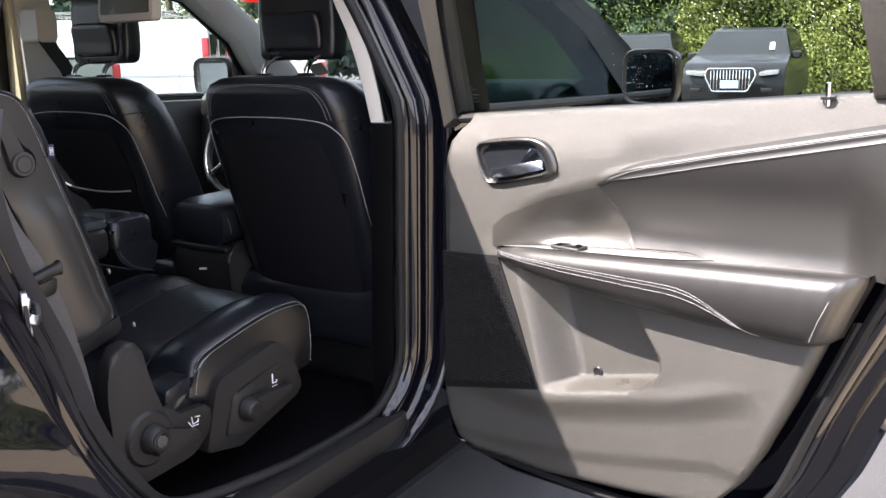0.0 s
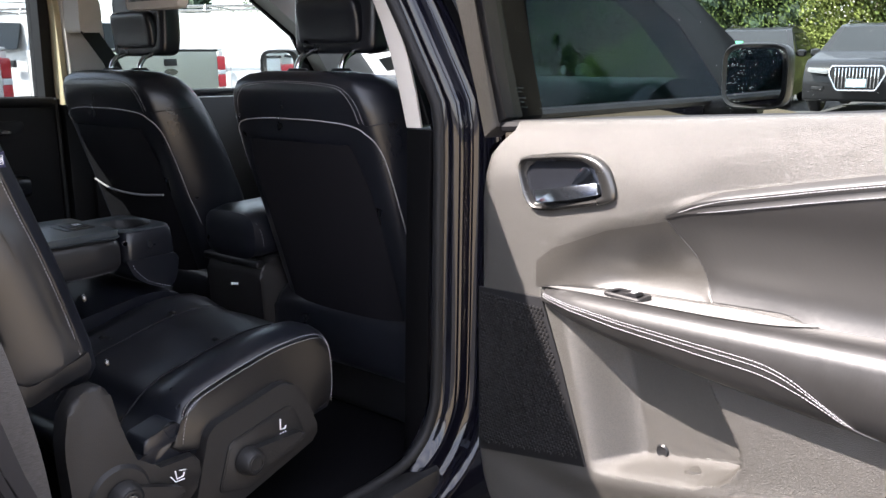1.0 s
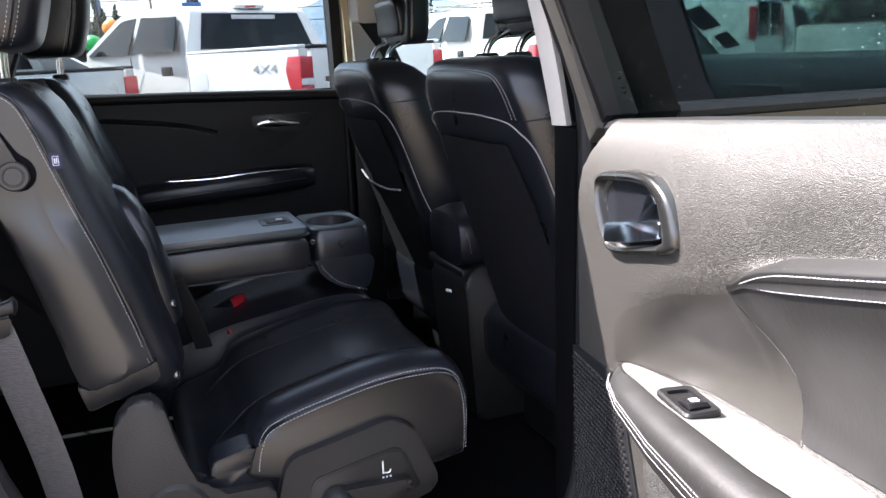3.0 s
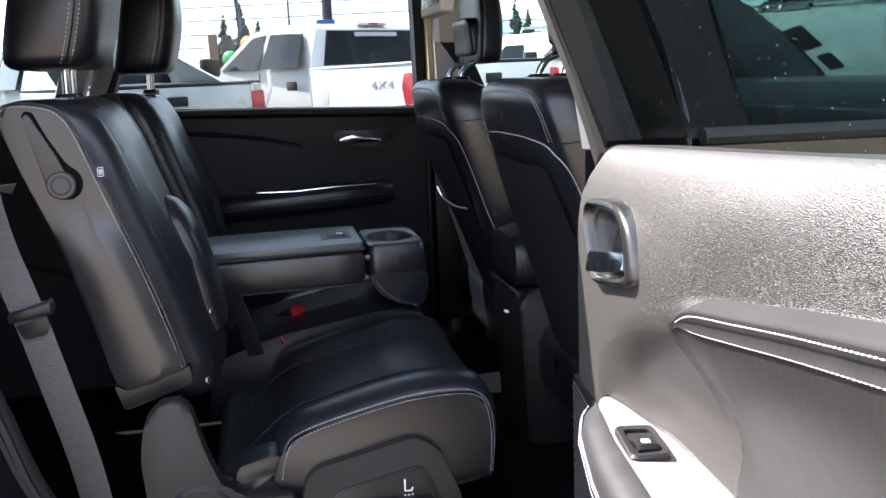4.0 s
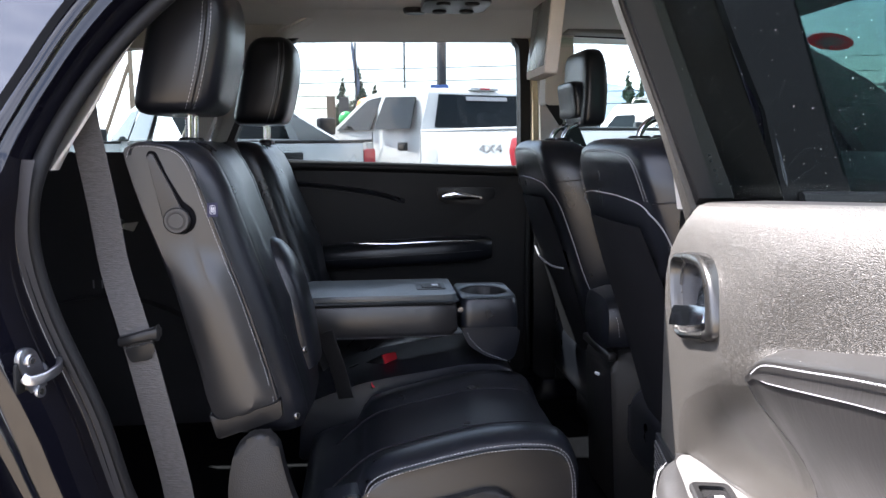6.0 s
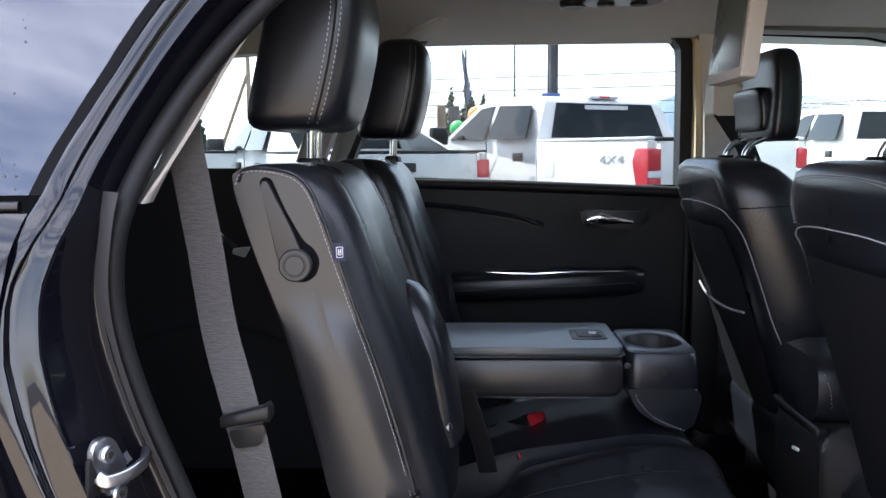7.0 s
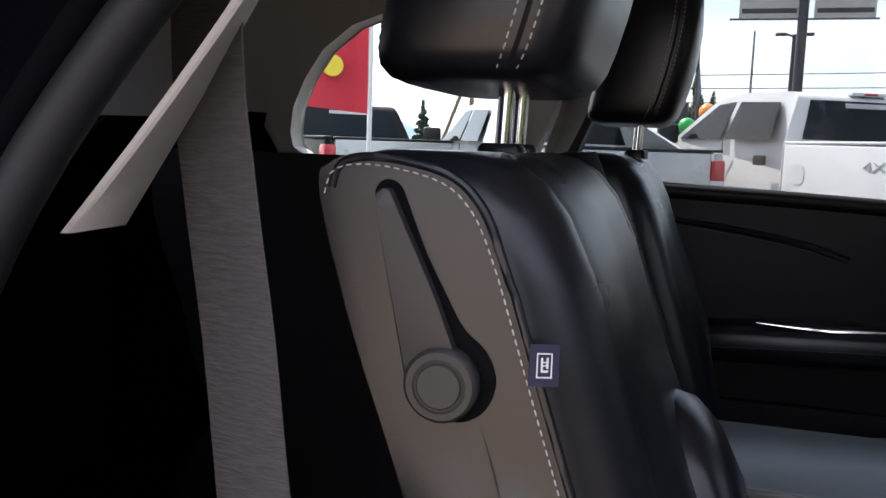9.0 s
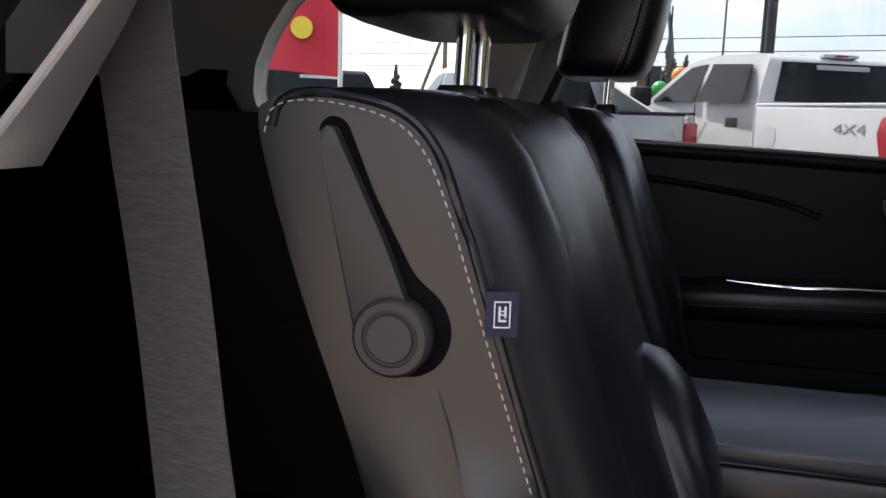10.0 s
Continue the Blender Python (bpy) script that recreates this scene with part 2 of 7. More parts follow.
def tube(path, r, n=8, closed=False, bm=None, squash=1.0):
    path = [Vector(p) for p in path]
    k, rings = len(path), []
    up = Vector((0, 0, 1))
    last = None
    for i, p in enumerate(path):
        d = (path[(i + 1) % k] - path[i - 1]) if closed else (path[min(i + 1, k - 1)] - path[max(i - 1, 0)])
        d.normalize()
        s = last - d * last.dot(d) if last is not None else d.cross(up if abs(d.z) < 0.9 else Vector((0, 1, 0)))
        s.normalize()
        last = s
        t = d.cross(s)
        ri = r[i] if isinstance(r, (list, tuple)) else r
        rings.append([p + s * (math.cos(2 * math.pi * j / n) * ri) + t * (math.sin(2 * math.pi * j / n) * ri * squash) for j in range(n)])
    if closed:
        rings.append(rings[0])
    return loft(rings, caps=not closed, bm=bm)


def cyl(c, axis, r, length, r2=None, n=24, bevel=0.0, bm=None):
    """A round from c along axis, with softened rims."""
    c, d = Vector(c), Vector(axis).normalized()
    s = d.cross(Vector((0, 0, 1)) if abs(d.z) < 0.9 else Vector((1, 0, 0))).normalized()
    t = d.cross(s)
    r2 = r if r2 is None else r2
    steps = [(0, r - bevel), (bevel, r), (length - bevel, r2), (length, r2 - bevel)] if bevel else [(0, r), (length, r2)]
    return loft([[c + d * a + (s * math.cos(2 * math.pi * j / n) + t * math.sin(2 * math.pi * j / n)) * q for j in range(n)] for a, q in steps], bm=bm)


def disc_ring(c, axis, r0, r1, depth, n=28, bm=None):
    """A flat ring (washer) with depth along axis."""
    c, d = Vector(c), Vector(axis).normalized()
    s = d.cross(Vector((0, 0, 1)) if abs(d.z) < 0.9 else Vector((1, 0, 0))).normalized()
    t = d.cross(s)
    prof = [(r0, 0), (r0, depth * 0.85), (r0 + 0.1 * (r1 - r0), depth), (r1 - 0.1 * (r1 - r0), depth), (r1, depth * 0.85), (r1, 0), (r0, 0)]
    return loft([[c + d * a + (s * math.cos(2 * math.pi * j / n) + t * math.sin(2 * math.pi * j / n)) * q for j in range(n)] for q, a in prof], caps=False, bm=bm)


def strap(path, side, width, thick, bm=None):
    """A flat band along a path; side is its width direction at each point, or one for all."""
    path = [Vector(p) for p in path]
    rings = []
    for i, p in enumerate(path):
        d = (path[min(i + 1, len(path) - 1)] - path[max(i - 1, 0)]).normalized()
        s = Vector(side[i] if isinstance(side, list) else side)
        s = (s - d * s.dot(d)).normalized()
        rings.append(ring(p, s, d.cross(s), width[i] if isinstance(width, list) else width, thick, 6, 16))
    return loft(rings, bm=bm)


def stitches(path, length=0.0042, gap=0.0026, r=0.0007, bm=None):
    """Short raised threads along a path."""
    bm = bm or bmesh.new()
    path = [Vector(p) for p in path]
    run, want = 0.0, 0.0
    for a, b in zip(path, path[1:]):
        seg = (b - a).length
        if seg < 1e-7:
            continue
        d = (b - a) / seg
        while want < run + seg:
            p = a + d * (want - run)
            s = d.cross(Vector((0.3, 0.5, 0.81))).normalized()
            t = d.cross(s)
            loft([[p + d * e + s * (k * x) + t * (k * y) for x, y in ((1, 0), (0, 1), (-1, 0), (0, -1))] for e, k in ((0, r * 0.5), (length * 0.2, r), (length * 0.8, r), (length, r * 0.5))], bm=bm)
            want += length + gap
        run += seg
    return bm


def sheet(pts, depth, normal, bm=None):
    """A plane outline in 3D with a little depth against its normal."""
    bm = bm or bmesh.new()
    nrm = Vector(normal).normalized()
    return loft([[Vector(p) for p in pts], [Vector(p) - nrm * depth for p in pts]], bm=bm)


def words(name, text, size, m, material, parent=None, depth=0.002):
    cu = bpy.data.curves.new(name, "FONT")
    cu.body, cu.size, cu.extrude, cu.align_x, cu.align_y = text, size, depth, "CENTER", "CENTER"
    ob = bpy.data.objects.new(name, cu)
    me = bpy.data.meshes.new_from_object(ob)
    bpy.data.objects.remove(ob)
    me.transform(m)
    me.materials.append(material)
    ob = new(name, me)
    if parent:
        ob.parent = parent
    return ob


# ---- the black sport utility car ----
def lerp(table, q):
    """Straight-line reading of a table of (key, value)."""
    if q <= table[0][0]:
        return table[0][1]
    for (a, x), (b, y) in zip(table, table[1:]):
        if q <= b:
            return x + (y - x) * (q - a) / (b - a)
    return table[-1][1]


def ease(a, b, q):
    t = min(1, max(0, (q - a) / (b - a)))
    return t * t * (3 - 2 * t)


MID = 1.83                     # the car's centre line; it faces +x


def side_y(z, flush=0.985):
    """The near body side's y at height z: upright below the belt, leaning in above it."""
    return flush + max(0.0, z - 1.2) * 0.42 + max(0.0, 0.62 - z) * 0.18


def mirror_y(bm, do=True):
    if do:
        for v in bm.verts:
            v.co.y = 2 * MID - v.co.y
        bmesh.ops.reverse_faces(bm, faces=bm.faces)
    return bm


APERTURE = [(1.535, 1.17), (1.520, 1.30), (1.495, 1.43), (1.45, 1.53), (1.36, 1.572), (1.15, 1.585), (0.97, 1.575), (0.872, 1.535), (0.776, 1.448), (0.706, 1.36), (0.656, 1.266),
            (0.637, 1.190), (0.635, 1.12), (0.657, 1.030), (0.707, 0.899), (0.748, 0.755), (0.825, 0.615), (0.92, 0.540), (1.10, 0.522), (1.38, 0.518), (1.475, 0.55), (1.512, 0.63), (1.522, 0.75), (1.528, 0.92)]
APERTURE = [tuple(p) for p in curve([(*p, 0) for p in APERTURE], 4, True)]
APERTURE = [(p[0], p[1]) for p in APERTURE]


def grown(pts, d):
    """The outline moved outwards by d."""
    cx = sum(p[0] for p in pts) / len(pts)
    cz = sum(p[1] for p in pts) / len(pts)
    out, k = [], len(pts)
    for i in range(k):
        a, b = Vector(pts[i - 1]), Vector(pts[(i + 1) % k])
        t = (b - a).normalized()
        nrm = Vector((t.y, -t.x))
        p = Vector(pts[i])
        if nrm.dot(p - Vector((cx, cz))) < 0:
            nrm = -nrm
        out.append(tuple(p + nrm * d))
    return out


def lean(x, z):
    """How far the body side behind the door turns in towards its shoulder and the side glass."""
    return ease(1.0, 0.8, x) * lerp([(0.95, 0.0), (1.02, 0.003), (1.08, 0.010), (1.14, 0.021), (1.20, 0.035), (1.235, 0.042), (1.56, 0.0)], z)


def reach(x, z):
    """How far the painted surround stands out from the seal at a place on the opening."""
    rear = lerp([(0.55, 0.08), (0.70, 0.085), (0.80, 0.105), (0.866, 0.116), (0.93, 0.118), (0.99, 0.117), (1.054, 0.114), (1.10, 0.110), (1.15, 0.095), (1.187, 0.068), (1.215, 0.051), (1.236, 0.044), (1.29, 0.041), (1.34, 0.043), (1.43, 0.058), (1.50, 0.070), (1.56, 0.070)], z) + 0.6 * lean(x, z)
    return rear + (0.074 - rear) * ease(0.85, 1.0, x)


def inset(x):
    """The seal lies deeper at the rear of the opening."""
    return 0.132 - 0.040 * ease(0.9, 1.2, x)


def rear_in(x, z):
    """The body side behind the door lies further in than the door's own plane."""
    return 0.048 * ease(1.15, 0.82, x) + lean(x, z)


LINING = mat("load_space_plastic", (0.040, 0.039, 0.042), 0.65, spec=0.3, grain=0.2, grain_scale=500, vary=0.15)
suv = thing("suv_body", "black sport utility car with its rear side door open", "car", pose(1.2, MID, 0))
INV = pose(1.2, MID, 0).inverted()


def cpart(name, bm, material, parent=suv, label="", angle=38):
    """A part of the car body, given in world coordinates."""
    bm.transform(INV)
    return part(name, bm, material, parent, label, angle)


def widened(f):
    g = [grown(APERTURE, d) for d in (0.0, 0.1)]
    return [(a[0] + (b[0] - a[0]) * reach(*a) * f * 10, a[1] + (b[1] - a[1]) * reach(*a) * f * 10) for a, b in zip(*g)]


# the painted surround in steps from the seal outwards (share of its reach, share of its depth):
# at the rear a flat face that looks forward, at the front a shallow stepped pillar
REAR_STEPS = [(0.0, 1.18), (0.0, 1.0), (0.06, 0.99), (0.085, 0.95), (0.11, 1.0), (0.13, 1.05), (0.21, 1.04), (0.24, 0.98), (0.26, 0.90), (0.28, 0.84), (0.465, 0.26), (0.485, 0.19), (0.51, 0.16), (0.70, 0.13), (0.73, 0.06), (0.76, 0.0), (0.92, -0.02), (1.0, 0.02)]
FRONT_STEPS = [(0.0, 1.18), (0.0, 1.0), (0.10, 0.98), (0.15, 0.94), (0.20, 0.88), (0.25, 0.76), (0.31, 0.67), (0.38, 0.635), (0.44, 0.625), (0.50, 0.62), (0.62, 0.605), (0.74, 0.585), (0.82, 0.48), (0.85, 0.38), (0.87, 0.28), (0.92, 0.11), (0.96, 0.04), (1.0, 0.02)]


def jamb(near=True):
    rear, fore = (curve([(f, k, 0) for f, k in steps], 3) for steps in (REAR_STEPS, FRONT_STEPS))
    inner, outer = widened(0.0), widened(1.0)
    rings = []
    for a, b in zip(rear, fore):
        line = []
        for p, q in zip(inner, outer):
            w = ease(0.95, 1.15, p[0])
            f, k = a.x + (b.x - a.x) * w, a.y + (b.y - a.y) * w
            x, z = p[0] + (q[0] - p[0]) * f, p[1] + (q[1] - p[1]) * f
            line.append((x, side_y(z) + rear_in(x, z) + (inset(x) - rear_in(x, z)) * k, z))
        rings.append(line)
    return mirror_y(loft(rings, caps=False), not near)


cpart("door_jamb", jamb(), PAINT, label="gloss black painted door surround")
cpart("door_seal", tube([(x, side_y(z) + inset(x), z) for x, z in grown(APERTURE, 0.003)], 0.0115, 10, True), RUBBER, label="black rubber door seal")
cpart("pinch_edge", tube([(x, side_y(z) + rear_in(x, z) + (inset(x) - rear_in(x, z)) * 0.95, z) for x, z in widened(0.10)], 0.0030, 8, True), PAINT)
OUT = widened(1.0)


def skin(pts, thick=0.02, off=0.0, turned=False):
    """A panel of the body side over an outline, bent to the side's lean."""
    bm = bmesh.new()
    rows = [(x, side_y(z) + off + (lean(min(x, 0.8), z) if turned else 0.0), z) for x, z in pts]
    a = [bm.verts.new(p) for p in rows]
    b = [bm.verts.new((x, y + thick, z)) for x, y, z in rows]
    bm.faces.new(a)
    bm.faces.new(b[::-1])
    for i in range(len(pts)):
        bm.faces.new((a[i], b[i], b[i - 1], a[i - 1]))
    return bm


rear_edge = sorted([p for p in OUT if p[0] < 0.90 and p[1] < 1.222 and p[1] > 0.56], key=lambda p: p[1])
WHEEL = (0.30, 0.36)
CORNER = (rear_edge[-1][0] - 0.001, 1.226)


# the side's y against its height, from the wheel's haunch up to the crease and the shoulder
BODY_SIDE = [(0.33, 0.990), (0.6, 0.985), (0.8, 0.984), (0.9, 0.992), (1.0, 1.012), (1.06, 1.026), (1.12, 1.039), (1.16, 1.048), (1.190, 1.056), (1.197, 1.060), (1.226, 1.084)]


def spread(pts, n):
    """n points at even steps along a line of points."""
    run = [0.0]
    for p, q in zip(pts, pts[1:]):
        run.append(run[-1] + (Vector(q) - Vector(p)).length)
    xs, zs = ([(r, p[c]) for r, p in zip(run, pts)] for c in (0, 1))
    return [(lerp(xs, run[-1] * i / (n - 1)), lerp(zs, run[-1] * i / (n - 1))) for i in range(n)]


def quarter_panel():
    """The rear body side as lines from the wheel arch to its edge: lip, flare, hollow, full side, crease and shoulder."""
    edge = spread([(0.86, 0.36), (0.80, 0.42)] + rear_edge + [CORNER], 64)
    door_side = len(edge)
    edge += spread([CORNER, (0.40, 1.226), (-0.64, 1.226)], 40)[1:] + spread([(-0.64, 1.226), (-0.70, 0.80), (-0.69, 0.36)], 24)[1:]
    cols = []
    for i, p in enumerate(edge):
        if i < door_side:
            a = -0.02 + 0.38 * i / (door_side - 1)
        else:
            a = 0.36 + 0.64 * (i - door_side + 1) / (len(edge) - door_side)
        hub, p = Vector(WHEEL), Vector(p)
        foot = hub + Vector((math.cos(math.pi * a), math.sin(math.pi * a))) * 0.488
        far = max(0.012, (p - foot).length)
        col = [(foot.x, 1.05, foot.y)]
        run = [min(d, far * (k + 1) / 12) for k, d in enumerate((0.0, 0.004, 0.012, 0.024, 0.034, 0.044, 0.057, 0.072))]
        run += [run[-1] + (far - run[-1]) * k / 28 for k in range(1, 27)] + [far * k for k in (0.985, 0.992, 0.997, 1.0)]
        for d in sorted(run):
            q = foot + (p - foot) * (d / far)
            x, z, r = q.x, q.y, (q - hub).length
            y = lerp(BODY_SIDE, z)
            y -= 0.012 * ease(0.60, 0.515, r) - 0.006 * ease(0.503, 0.489, r)
            if i < door_side and z > 0.45:
                k = ease(0.016 - 0.008 * ease(1.0, 1.15, z), 0.0, far - d)
                y += (side_y(z) + rear_in(x, z) + 0.002 - y) * k * k
            col.append((x, y, z))
        col.append((col[-1][0], col[-1][1] + 0.03, col[-1][2]))
        cols.append(col)
    return loft(cols, closed=False, caps=False)


SILL = [(0.80, 0.33), (0.80, 0.42)] + sorted([p for p in OUT if p[1] < 0.56 and 0.80 < p[0] < 1.60]) + [(1.62, 0.52), (2.75, 0.50), (2.75, 0.33)]
top_edge = sorted([p for p in OUT if p[1] > 1.50], key=lambda p: p[0])
for near in (True, False):
    cpart("quarter_panel", mirror_y(quarter_panel(), not near), PAINT, angle=50)
    cpart("wheel_house", mirror_y(loft([[(WHEEL[0] + r * math.cos(a), y, WHEEL[1] + r * math.sin(a)) for a in [math.pi * (-0.15 + 1.3 * i / 30) for i in range(31)]] for r, y in ((0.486, 1.02), (0.47, 1.06), (0.47, 1.23), (0.02, 1.24))], closed=False, caps=False), not near), LINING)
    cpart("sill", mirror_y(skin(SILL, 0.13), not near), PAINT)
    cpart("roof_rail", mirror_y(skin(top_edge[:1] + [(0.4, 1.575), (-0.4, 1.55), (-0.45, 1.62), (0.4, 1.672), (1.3, 1.675), (1.75, 1.655), (1.70, 1.56)] + [p for p in top_edge[::-1] if near or p[1] > 1.60], 0.05, 0.0 if near else -0.125), not near), PAINT)
    # quarter glass between the door frame and the rear pillar, set in a black border
    up_edge = sorted([p for p in OUT if p[0] < 0.86 and 1.236 <= p[1] <= 1.52], key=lambda p: p[1])
    PANE = [(p[0] + 0.006, p[1]) for p in up_edge] + [(0.55, 1.545), (0.25, 1.53), (0.08, 1.44), (0.02, 1.30), (0.05, 1.24)]
    cpart("quarter_glass", mirror_y(skin([(x - 0.02 if x > 0.5 else x, z) for x, z in PANE], 0.005, 0.056, True), not near), GLASS_DARK if near else GLASS_SIDE, label="privacy glass with fine water drops" if near else "")
    if near:
        cpart("pillar_trim", skin([(p[0] - 0.002, p[1]) for p in up_edge] + [(p[0] - 0.016, p[1]) for p in up_edge[::-1]], 0.012, 0.054, True), PILLAR_FILM, label="black pillar trim strip")
    cpart("waist_moulding", mirror_y(tube([(-0.60, 1.088, 1.231), (0.1, 1.088, 1.231), (0.50, 1.089, 1.2315), (0.552, 1.092, 1.232)], 0.0055, 10), not near), PAINT)
    D_POST = [(0.05, 1.225), (0.02, 1.30), (0.08, 1.44), (0.25, 1.53), (0.40, 1.55), (0.40, 1.60), (-0.42, 1.58), (-0.62, 1.225)]
    cpart("rear_pillar", mirror_y(skin(D_POST, 0.06, 0.04, True), not near), PAINT)

# rain beads left on the shoulder and the side glass
random.seed(23)
b = bmesh.new()
for i in range(150):
    x, r = random.uniform(0.16, 0.55), random.uniform(0.0007, 0.0016)
    z = random.uniform(1.13, 1.222) if i % 2 else 1.245 + 0.24 * random.random() ** 1.3
    if i % 2:
        y, n = lerp(BODY_SIDE, z), Vector((0, -0.92, 0.38))
        if x > 0.515 - (1.22 - z) * 0.35:
            continue
    else:
        y, n = side_y(z) + 0.056 + lean(x, z), Vector((0, -0.96, 0.28))
    u, v = Vector((1, 0, 0)), n.cross(Vector((1, 0, 0)))
    loft([[p + n * (r * h) for p in ring((x, y, z), u, v, 2 * r * k, 2.3 * r * k, 2, 10)] for k, h in ((1.05, -0.3), (1.0, 0.2), (0.8, 0.55), (0.45, 0.78), (0.1, 0.86))], bm=b)
beads = part("rain_beads", b, mat("water_bead", (0.03, 0.032, 0.036), 0.04, spec=0.9, vary=0.1, rough_vary=0.0), None)
beads.parent = suv
beads.matrix_parent_inverse = INV
beads["kind"] = "stuff"

for x in (0.272, 0.297):
    cpart("wall_mark", box(x - 0.0022, x + 0.0022, 2.4925, 2.4945, 0.850, 0.874, 0.0), THREAD_DIM)
cpart("side_trim", box(0.45, 1.02, 2.575, 2.61, 0.456, 0.64, 0.01), LINING)

# front doors, closed: skin below the glass, pillars, glass
FRONT_SKIN = [(1.615, 0.53), (1.625, 0.9), (1.62, 1.185), (2.80, 1.160), (2.86, 0.9), (2.78, 0.52)]
A_POST = [(2.70, 1.168), (3.10, 1.150), (2.86, 1.335), (2.66, 1.45), (2.43, 1.55), (2.15, 1.628), (1.72, 1.655), (1.70, 1.575), (2.0, 1.562), (2.24, 1.515), (2.51, 1.37)]
B_POST = [(1.600, 1.185), (1.692, 1.185), (1.675, 1.32), (1.66, 1.43), (1.64, 1.57), (1.53, 1.57), (1.565, 1.40), (1.59, 1.30)]
FRONT_PANE = [(1.688, 1.183), (2.705, 1.168), (2.512, 1.37), (2.24, 1.517), (2.0, 1.563), (1.638, 1.574), (1.656, 1.43), (1.671, 1.32)]
for near in (True, False):
    cpart("front_door_skin", mirror_y(skin(FRONT_SKIN, 0.03), not near), PAINT)
    cpart("front_pillar", mirror_y(skin(A_POST, 0.06 if near else 0.012), not near), PILLAR_FILM)
    cpart("centre_pillar", skin(B_POST, 0.02) if near else slab([(1.60, 1.185), (1.70, 1.185), (1.68, 1.59), (1.58, 1.59)], "y", 2.604, 2.626, 0), PILLAR_FILM, label="black centre pillar")
    cpart("front_door_glass", mirror_y(skin(FRONT_PANE, 0.005), not near), GLASS_FRONT if near else GLASS_SIDE)
    cpart("belt_moulding", mirror_y(tube([(x, side_y(1.18) - 0.004, z) for x, z in ((1.62, 1.186), (2.1, 1.179), (2.72, 1.168))], 0.012, 8), not near), RUBBER)
    cpart("fender", mirror_y(skin([(2.87, 0.5), (2.87, 0.9), (2.82, 1.155), (3.3, 1.10), (3.80, 0.98), (3.95, 0.75), (3.91, 0.45), (3.70, 0.42)] + [(3.28 + 0.40 * math.cos(a), 0.36 + 0.42 * math.sin(a)) for a in [math.pi * (0.03 + 0.94 * i / 14) for i in range(15)]] + [(2.86, 0.38)], 0.03), not near), PAINT)

# roof, bonnet, tailgate, windscreen
ROOF = [[(x, MID + (side_y(z - 0.03) + 0.01 - MID) * s, z + 0.012 * (1 - s * s) * 2) for s in (-1, -0.75, -0.4, 0, 0.4, 0.75, 1)] for x, z in ((-0.50, 1.60), (0.0, 1.655), (0.8, 1.672), (1.4, 1.668), (1.80, 1.655), (2.06, 1.640), (2.22, 1.622))]
cpart("roof_panel", loft(ROOF, closed=False, caps=False), PAINT)
BONNET = [[(x, MID + 0.83 * s, z + 0.03 * (1 - s * s)) for s in (-1, -0.6, 0, 0.6, 1)] for x, z in ((3.10, 1.108), (3.35, 1.09), (3.75, 1.00), (3.95, 0.86), (4.0, 0.5))]
cpart("bonnet", loft(BONNET, closed=False, caps=False), PAINT)
TAIL = [[(x, MID + w * s, z) for s in (-1, -0.5, 0, 0.5, 1)] for x, z, w in ((-0.66, 0.40, 0.88), (-0.72, 0.80, 0.89), (-0.63, 1.22, 0.89))]
cpart("tailgate", loft(TAIL, closed=False, caps=False), PAINT)
cpart("rear_glass", loft([[(x, MID + w * s, z) for s in (-1, 0, 1)] for x, z, w in ((-0.62, 1.222, 0.86), (-0.50, 1.595, 0.72))], closed=False, caps=False), GLASS_DARK)
SCREEN_ROWS = ((3.14, 1.105, 0.81), (2.72, 1.385, 0.76), (2.22, 1.622, 0.70))
cpart("windscreen", loft([[(x - 0.05 * abs(s) ** 2, MID + w * s, z) for s in (-1, -0.5, 0, 0.5, 1)] for x, z, w in SCREEN_ROWS], closed=False, caps=False), GLASS_SIDE)

# floor, headliner and inner walls
cpart("floor_pan", slab([(-0.6, 0.98), (2.75, 0.98), (2.75, 2.68), (-0.6, 2.68)], "z", 0.40, 0.455, 0.0), CARPET, label="black carpeted floor")
cpart("scuff_plate", slab(fillet([(0.95, 1.045), (1.50, 1.045), (1.50, 1.11), (0.95, 1.11)], 0.02), "z", 0.43, 0.512, 0.006), PLASTIC)
HEAD = [[(x, MID + 0.594 * s if s < 0 else MID + 0.79 * s, z - 0.030 * abs(s) ** 4) for s in (-1, -0.85, -0.6, -0.25, 0.25, 0.6, 0.85, 1)] for x, z in ((-0.45, 1.56), (0.3, 1.592), (1.0, 1.600), (1.5, 1.600), (1.8, 1.596), (2.03, 1.588), (2.19, 1.578))]
cpart("headliner", loft(HEAD, closed=False, caps=False), HEADLINER, label="pale grey cloth headliner")


cpart("roof_gutter", box(-0.43, 2.05, 2.43, 2.632, 1.6640, 1.6740, 0.003), PAINT)
cpart("roof_edge", box(-0.42, 2.04, 2.44, 2.62, 1.602, 1.662, 0.01), HEADLINER)

# pale pillar trims; near ones first
def lean_slab(pts, off, thick, near=True):
    bm = bmesh.new()
    a = [bm.verts.new((x, side_y(z) + off, z)) for x, z in pts]
    b = [bm.verts.new((x, side_y(z) + off + thick, z)) for x, z in pts]
    fa, fb = bm.faces.new(a), bm.faces.new(b[::-1])
    for i in range(len(pts)):
        bm.faces.new((a[i], b[i], b[i - 1], a[i - 1]))
    bmesh.ops.bevel(bm, geom=list(fa.edges) + list(fb.edges), offset=0.004, offset_type="OFFSET", segments=2, profile=0.5, affect="EDGES", clamp_overlap=True)
    return mirror_y(bm, not near)


